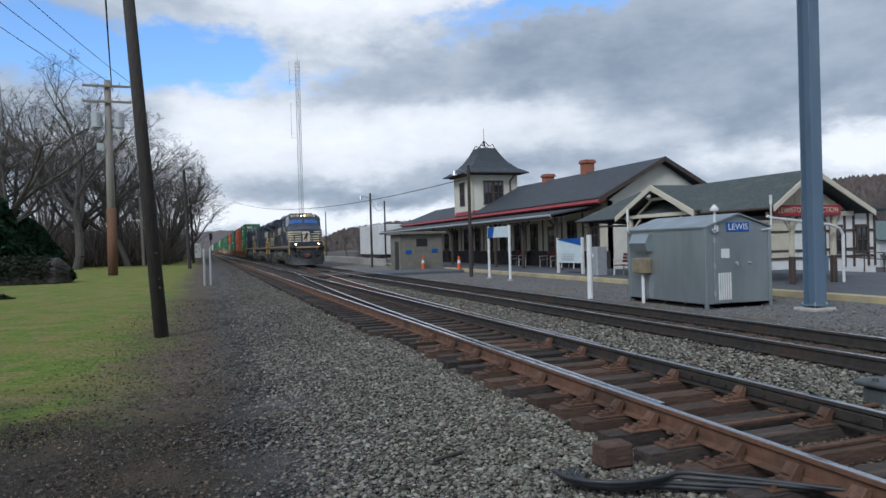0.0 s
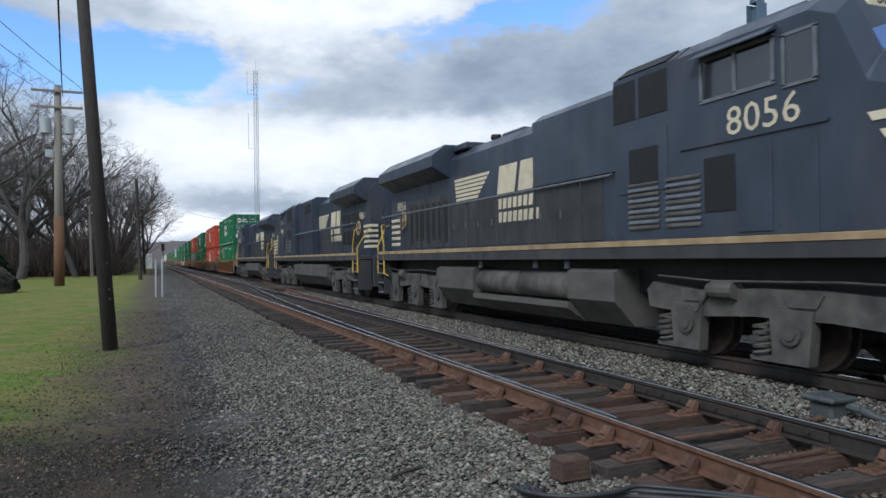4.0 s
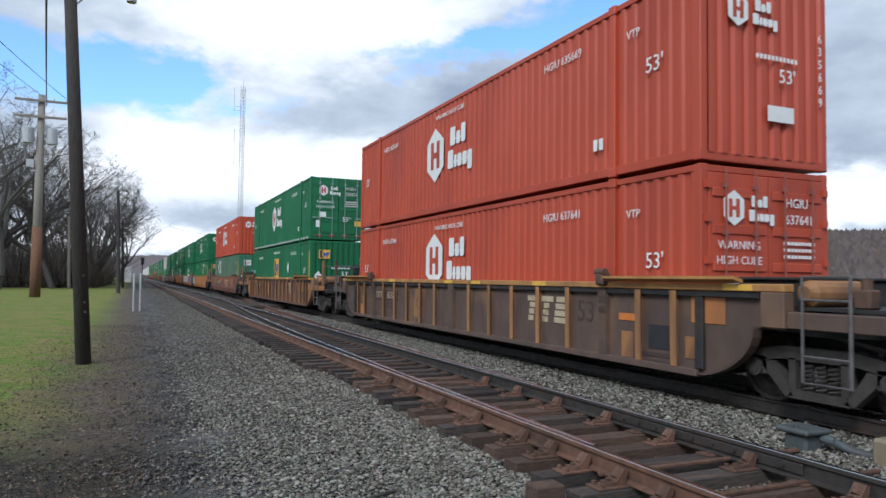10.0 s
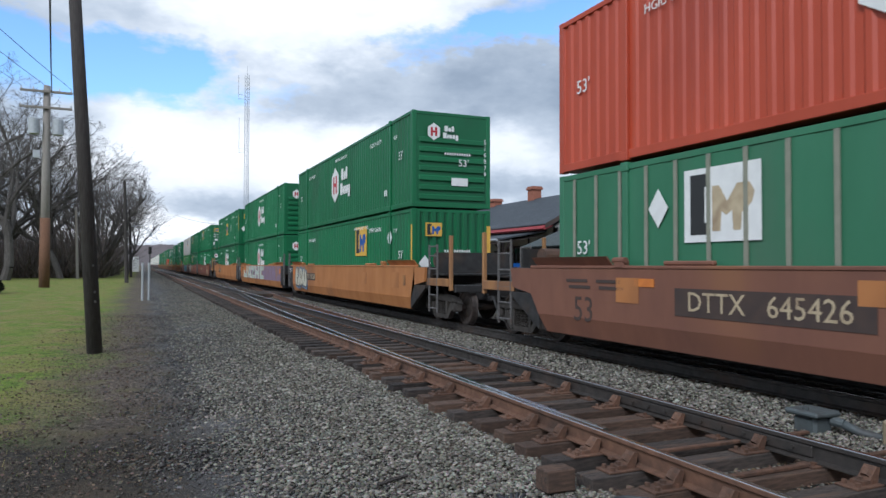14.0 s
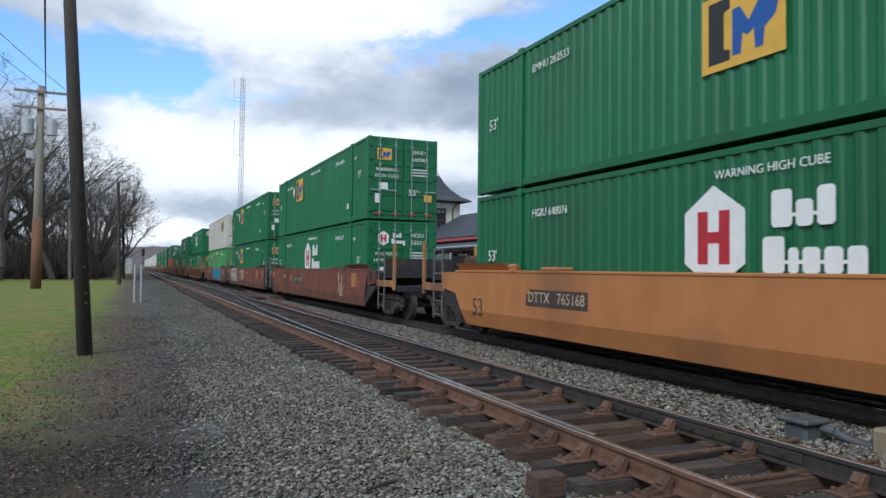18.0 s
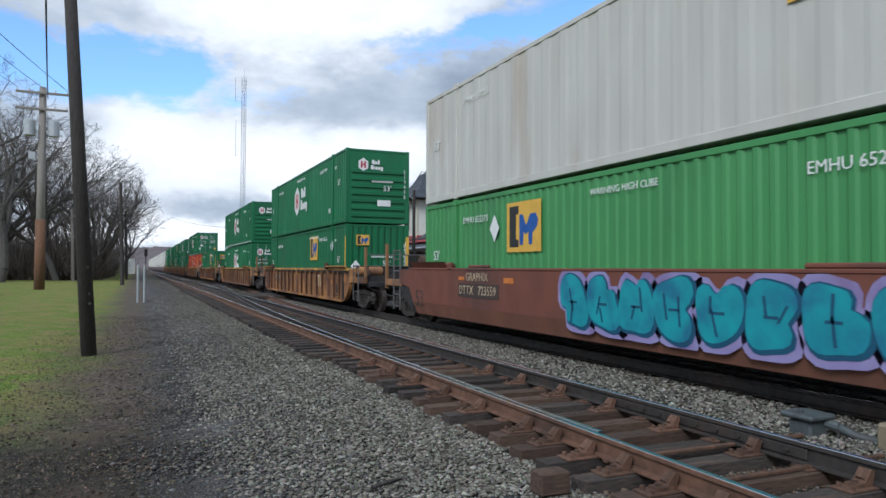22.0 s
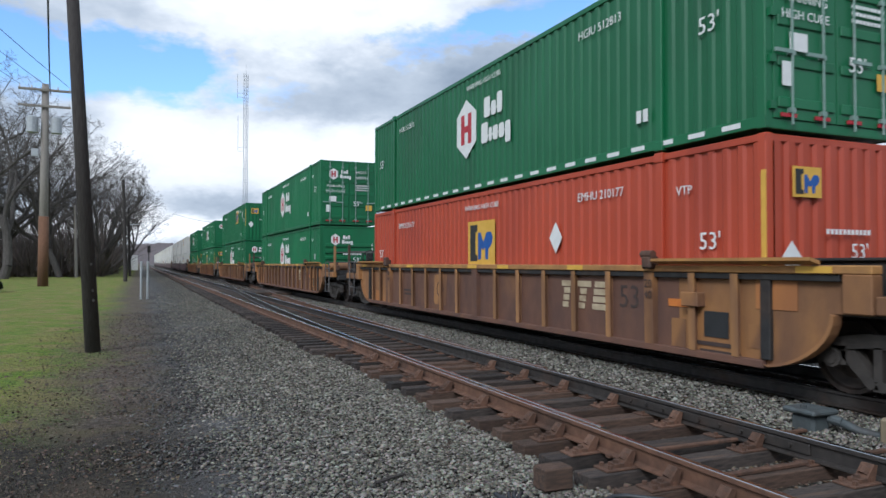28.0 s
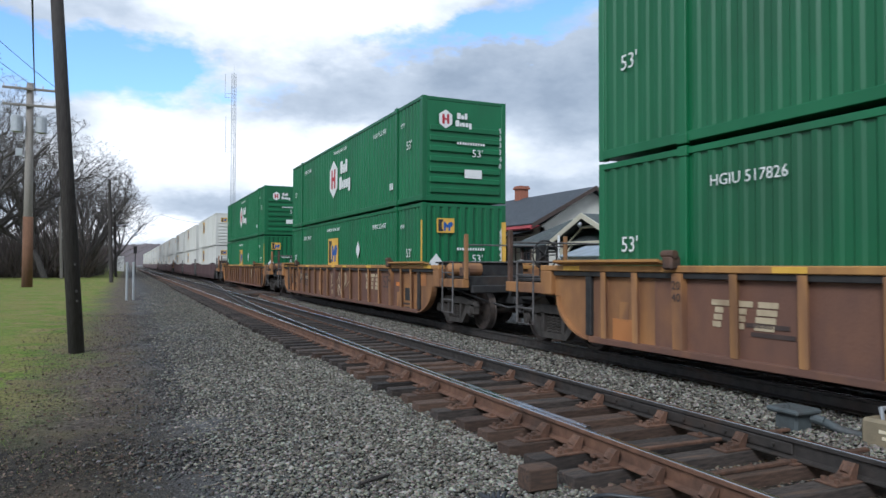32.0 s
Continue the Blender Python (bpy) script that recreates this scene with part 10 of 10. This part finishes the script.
def bare_tree(seed, height):
    """A spreading leafless tree: short trunk, long arched limbs, side branches along them and fine twigs; two meshes."""
    rng = random.Random(seed)
    wood, fine = Geo(), Geo()

    def bough(p, d, length, r, level):
        steps = (4, 6, 5, 3, 2, 1)[level]
        bend = Vector((rng.gauss(0, 0.10), rng.gauss(0, 0.10), 0.10 if level in (1, 2) else 0.02))
        q, knots = p, []
        for i in range(steps):
            d = (d + bend + Vector((rng.gauss(0, 0.13), rng.gauss(0, 0.13), rng.gauss(0, 0.10)))).normalized()
            e = q + d * (length / steps)
            r2 = r * (1 - 0.62 / steps) if level else r * 0.93
            (wood if level < 3 else fine).tube(q, e, r, r2, (9, 7, 5, 4, 3, 3)[level], False)
            q, r = e, r2
            knots.append((q.copy(), d.copy(), r))
        if level == 5:
            return
        count = (rng.choice((5, 6)), 8, 6, 5, 3)[level]
        for k in range(count):
            f = (0.55 if level == 0 else 0.28) + (0.45 if level == 0 else 0.72) * (k + rng.random()) / count
            kq, kd, kr = knots[min(steps - 1, int(f * steps))]
            ax = Vector((rng.gauss(0, 1), rng.gauss(0, 1), rng.gauss(0, 0.5)))
            ax = (ax - kd * ax.dot(kd)).normalized()
            ang = rng.uniform(0.30, 0.85) if level == 0 else rng.uniform(0.5, 1.0)
            nd = (kd * math.cos(ang) + ax * math.sin(ang)).normalized()
            part_len = (2.0, 0.52, 0.50, 0.52, 0.60)[level] * length * rng.uniform(0.75, 1.1) * (1.15 - 0.45 * f if level else 1)
            bough(kq, nd, part_len, max(0.016, kr * ((0.62, 0.50, 0.48, 0.5, 0.6)[level])), level + 1)

    bough(Vector((0, 0, -0.3)), Vector((rng.gauss(0, 0.08), rng.gauss(0, 0.08), 1)).normalized(), height * 0.185, height * 0.0140, 0)
    return wood.mesh("trunk", M["bark"]), fine.mesh("crown", M["twig"])


def clump(count, place, size, seed, mat, name):
    """Leaf clumps as many small tilted facets."""
    rng = np.random.default_rng(seed)
    v = np.zeros((count, 4, 3))
    c = place(rng, count)
    for k, (a, b) in enumerate(((-1, -0.5), (1, -0.6), (0.9, 0.6), (-0.8, 0.5))):
        v[:, k, 0], v[:, k, 1] = a, b
    v *= rng.uniform(size[0], size[1], (count, 1, 1))
    rot = rng.normal(0, 1, (count, 3, 3))
    u = rot[:, 0] / np.linalg.norm(rot[:, 0], axis=1)[:, None]
    w = np.cross(u, rot[:, 1])
    w /= np.linalg.norm(w, axis=1)[:, None]
    pts = c[:, None] + v[..., :1] * u[:, None] + v[..., 1:2] * w[:, None]
    me = bpy.data.meshes.new(name)
    me.from_pydata(pts.reshape(-1, 3).tolist(), [], [tuple(range(4 * i, 4 * i + 4)) for i in range(count)])
    me.materials.append(mat)
    return me


def build_trees():
    kinds = [bare_tree(s, h) for s, h in ((3, 38), (8, 34), (21, 40), (34, 31))]
    rng = random.Random(77)
    # x, y, kind, scale
    spots = [(-14.5, 94, 2, 1.0), (-21.0, 98, 0, 1.02), (-9.8, 106, 1, 0.92), (-27, 102, 1, 1.08), (-6.6, 112, 3, 0.86), (-17, 112, 0, 1.0), (-4.4, 128, 1, 0.80), (-31, 112, 2, 1.0), (-12, 124, 2, 0.95), (-2.6, 150, 0, 0.72),
             (-23, 124, 3, 1.2), (-36, 116, 0, 1.05), (-7.5, 142, 3, 1.05), (-5.2, 172, 0, 0.85), (-15, 145, 1, 1.1), (-28, 140, 1, 1.1), (-19, 160, 2, 1.1), (-10, 168, 0, 1.0),
             (58, 62, 3, 0.55), (44, 48, 1, 0.36), (75, 60, 0, 0.6), (40, 130, 1, 0.5), (30, 120, 3, 0.42), (26, 132, 0, 0.38), (34, 150, 2, 0.45), (70, 80, 2, 0.5)]
    for x, y, k, sc in spots:
        if x > 0:
            sc *= 0.66
        t = thing("bare_tree", "leafless grey-brown deciduous tree", "tree", "bare trees")
        m = Matrix.Diagonal((sc, sc, sc, 1))
        part("trunk", kinds[k][0], t, at=m)
        part("crown", kinds[k][1], t, "crown of fine bare twigs", at=m)
        t.matrix_basis = pose(x, y, ground_height(x, y), 0, 0, rng.uniform(0, 360))
    # evergreens and clipped hedge
    for i, (x, y, h, r) in enumerate(((-26.5, 94, 12.0, 7.2), (-35, 98, 15.0, 8.5), (-20.5, 99, 6.0, 3.6))):
        t = thing("evergreen_tree", "dense rounded dark green evergreen at the wood's edge", "tree", "evergreens")

        def cone(g, n, h=h, r=r):
            z = h * g.random(n) ** 1.1
            a = g.uniform(0, 2 * np.pi, n)
            rad = r * (1 - (z / h) ** 1.6) ** 0.7 * g.random(n) ** 0.3 * (1 + 0.12 * np.sin(5 * a + z) + 0.08 * np.sin(9 * a - 2 * z))
            return np.stack([rad * np.cos(a), rad * np.sin(a), z + 0.2], 1)
        part("crown", clump(15000, cone, (0.12, 0.36), 40 + i, M["needles"], "crown"), t)
        part("trunk", Geo().tube((0, 0, -0.3), (0, 0, h * 0.8), 0.28, 0.06, 8).mesh("trunk", M["bark"]), t)
        t.matrix_basis = pose(x, y, 0.1)
    t = thing("hedge", "dark clipped rounded hedge on the lawn", "hedge")

    def mound(g, n):
        u = g.uniform(-1, 1, n)
        a = g.uniform(0, np.pi, n)
        rr = 0.80 + 0.2 * g.random(n)
        end = np.clip((1 - np.abs(u) ** 6), 0.1, 1) ** 0.5
        return np.stack([5.2 * u, 2.0 * np.cos(a) * rr * end, 3.1 * np.sin(a) ** 0.55 * rr * end], 1)
    part("foliage", clump(12000, mound, (0.05, 0.16), 55, M["hedge"], "foliage"), t)
    part("core", Geo().strip([[(5.0 * s, 1.7 * e * math.cos(a), 2.8 * e * max(0, math.sin(a)) ** 0.55) for a in [math.pi * i / 10 for i in range(11)]] for s, e in ((-1, 0.6), (-0.85, 1), (0.85, 1), (1, 0.6))]).mesh("core", M["wood_dark"]), t)
    t.matrix_basis = pose(-13.0, 51.5, 0.05) @ Matrix.Diagonal((0.95, 0.8, 0.58, 1))
    low = thing("low_shrub", "low spreading dark shrub in the lawn", "shrub")

    def mat_(g, n):
        a, r = g.uniform(0, 2 * np.pi, n), g.random(n) ** 0.5
        return np.stack([2.2 * r * np.cos(a), 0.8 * r * np.sin(a), 0.5 * (1 - r ** 2) * g.random(n) + 0.03], 1)
    part("foliage", clump(2500, mat_, (0.03, 0.09), 58, M["hedge"], "foliage"), low)
    low.matrix_basis = pose(-9.9, 34.5, -0.04)
    # thicket under the trees
    stroke = [[(-0.012, 0, 0), (0.012, 0, 0), (0.10, 0.05, 1.0)], [(-0.01, 0, 0), (0.012, 0, 0), (-0.16, 0.08, 0.9)], [(-0.012, 0, 0), (0.01, 0, 0), (0.22, -0.1, 0.8)]]

    def under(g, n):
        y = 108 + 110 * g.random(n) ** 1.3
        x = -4.6 - 48 * g.random(n) ** 1.1 - 0.02 * (y - 108)
        return x, y, np.zeros(n) + 0.0
    scatter("thicket", "dense brown leafless undergrowth below the trees", "undergrowth", island_material("brown_stems", [(0.105, 0.086, 0.072), (0.15, 0.122, 0.10), (0.075, 0.063, 0.054), (0.18, 0.14, 0.115)]), (stroke, [(0, 1, 2)]), 60000, under, (1.2, 8.5), 61, 1.0)

    def woods(g, n):
        y = 135 + 90 * g.random(n)
        x = -3.5 - 62 * g.random(n) - 0.03 * (y - 135)
        return x, y, np.zeros(n)
    slim = [[(-0.006, 0, 0), (0.006, 0, 0), (0.08, 0.03, 1.0)], [(-0.005, 0, 0), (0.006, 0, 0), (-0.12, 0.05, 0.95)], [(-0.006, 0, 0), (0.005, 0, 0), (0.16, -0.08, 0.85)]]
    scatter("far_woods", "grey-brown leafless woods behind the trees", "woods", island_material("grey_brown_stems", [(0.10, 0.086, 0.075), (0.15, 0.128, 0.112), (0.075, 0.064, 0.056), (0.18, 0.15, 0.13)]), (slim, [(0, 1, 2)]), 26000, woods, (7.0, 17.0), 63, 1.0)

    def bushes(g, n):
        y = 95 + 60 * g.random(n)
        x = 20 + 0.22 * (y - 95) + 30 * g.random(n)
        return x, y, np.zeros(n) - 0.2
    scatter("far_bushes", "bare brown bushes beyond the tracks", "bushes", island_material("grey_stems", [(0.09, 0.075, 0.065), (0.13, 0.11, 0.095), (0.06, 0.05, 0.045)]), (stroke, [(0, 1, 2)]), 7000, bushes, (1.5, 4.5), 62, 1.0)


# ---- hills ----
def hill(name, label, az0, az1, dist, crest, colour1, colour2, seed):
    rows, n = 12, int((az1 - az0) * 9)
    vs = []
    for i in range(n + 1):
        az_ = az0 + (az1 - az0) * i / n
        top = crest(az_)
        for j in range(rows + 1):
            f = j / rows
            d = dist * (0.72 + 0.28 * f)
            x, y = d * math.sin(radians(az_)), d * math.cos(radians(az_))
            z = top * dist / 57.3 * (f ** 0.8) + noise.noise(Vector((x * 0.01, y * 0.01, seed))) * dist * 0.006 * f
            z += abs(noise.noise(Vector((x * 0.12, y * 0.12, seed + 3)))) * dist * 0.004 * f
            vs.append((x, y, z - 3))
    k = rows + 1
    fs = [(i * k + j, (i + 1) * k + j, (i + 1) * k + j + 1, i * k + j + 1) for i in range(n) for j in range(rows)]
    m = material(name + "_cover", colour1, colour2, 0.09, 0.95, 0, tuple(v * 0.6 for v in colour1), 0.35, 0.02, 1.0, 0.3)
    tagged(new("backdrop", Geo().add(vs, fs).mesh(name, m, True)), label, "hill", kind="structure")


def build_hills():
    def lerp(pts):
        def f(a):
            for (a0, e0), (a1, e1) in zip(pts, pts[1:]):
                if a <= a1:
                    return e0 + (e1 - e0) * (a - a0) / (a1 - a0)
            return pts[-1][1]
        return f
    hill("far_hill", "distant blue-brown wooded ridge under the clouds", -40, 30, 2200, lerp([(-40, 1.2), (-6, 1.3), (1.5, 1.55), (4, 1.35), (7, 0.9), (10, 0.5), (20, 0.5), (30, 0.4)]), (0.16, 0.12, 0.11), (0.12, 0.105, 0.11), 1)
    crest = lerp([(8, 0.3), (11, 1.4), (15, 1.9), (20, 2.1), (30, 2.3), (40, 3.0), (50, 4.0), (54, 3.8), (60, 3.6), (75, 4.0), (110, 2.2)])
    hill("wooded_hill", "brown leafless wooded hillside behind the station", 8, 110, 640, crest, (0.16, 0.13, 0.105), (0.115, 0.095, 0.085), 7)
    build_hill_woods(crest)


def build_hill_woods(crest):
    """Leafless woods that roughen the near hillside and its skyline."""
    twig = [[(-0.16, 0, 0), (0.16, 0, 0), (0.24, 0, 0.55), (0.03, 0, 1.0), (-0.22, 0, 0.6)], [(-0.10, 0, 0), (0.12, 0, 0), (0.2, 0, 0.7), (-0.04, 0, 0.95), (-0.18, 0, 0.45)]]

    def place(g, n):
        az_ = 9 + 68 * g.random(n)
        f = 1 - 0.9 * g.random(n) ** 1.7
        top = np.array([crest(a) for a in az_])
        d = 640 * (0.72 + 0.28 * f)
        return d * np.sin(np.radians(az_)), d * np.cos(np.radians(az_)), top * 640 / 57.3 * f ** 0.8 - 4.5
    rng = np.random.default_rng(91)
    n = 16000
    x, y, z = place(rng, n)
    sz = rng.uniform(3.5, 9.0, n)
    v = np.array(twig)[rng.integers(0, 2, n)] * sz[:, None, None]
    ang = -np.arctan2(x, y) + rng.normal(0, 0.3, n)
    vx = v[..., 0] * np.cos(ang)[:, None] + x[:, None]
    vy = v[..., 0] * np.sin(ang)[:, None] + y[:, None]
    pts = np.stack([vx, vy, v[..., 2] + z[:, None]], -1)
    me = bpy.data.meshes.new("hill_woods")
    me.from_pydata(pts.reshape(-1, 3).tolist(), [], [tuple(range(5 * i, 5 * i + 5)) for i in range(n)])
    me.materials.append(island_material("bare_hill_woods", [(0.13, 0.105, 0.095), (0.17, 0.14, 0.125), (0.10, 0.085, 0.08), (0.15, 0.115, 0.09)]))
    tagged(new("hill_woods", me), "leafless brown-grey woods on the hillside", "woods", kind="stuff")


build_poles()
build_tower()
build_trees()
build_hills()


# ---- motion ----
def way(t):
    """Metres that the train has come by t seconds."""
    if t < 5:
        return 14.5 * t
    if t < 16:
        return 72.5 + 14.5 * (t - 5) + 0.7 * (t - 5) ** 2 / 22
    return 235.85 + 15.2 * (t - 16)


def motions():
    """The train comes on along the second track, locomotives first."""
    times = (0, 2.5, 5, 7, 9, 11, 13, 15, 17, 21, 26, 32)
    for ob, u, z, turn in MOVERS:
        walk(ob, [(t, pose(XB, u - way(t), z, 0, 0, turn)) for t in times])
    # each wheelset rolls with the way that the train has come
    ticks = [k / FPS for k in range(32 * FPS + 1)]
    rolling = {}
    for ob, y, r, sense in WHEELSETS:
        ob.matrix_parent_inverse, ob.matrix_basis = pose(0, y, r), Matrix()
        if (r, sense) not in rolling:
            walk(ob, [(t, pose(0, 0, 0, math.degrees(sense * way(t) / r) % 360)) for t in ticks])
            rolling[r, sense] = ob.animation_data
            continue
        ob.rotation_mode = "QUATERNION"
        keys = ob.animation_data_create()
        keys.action, keys.action_slot = rolling[r, sense].action, rolling[r, sense].action_slot


motions()
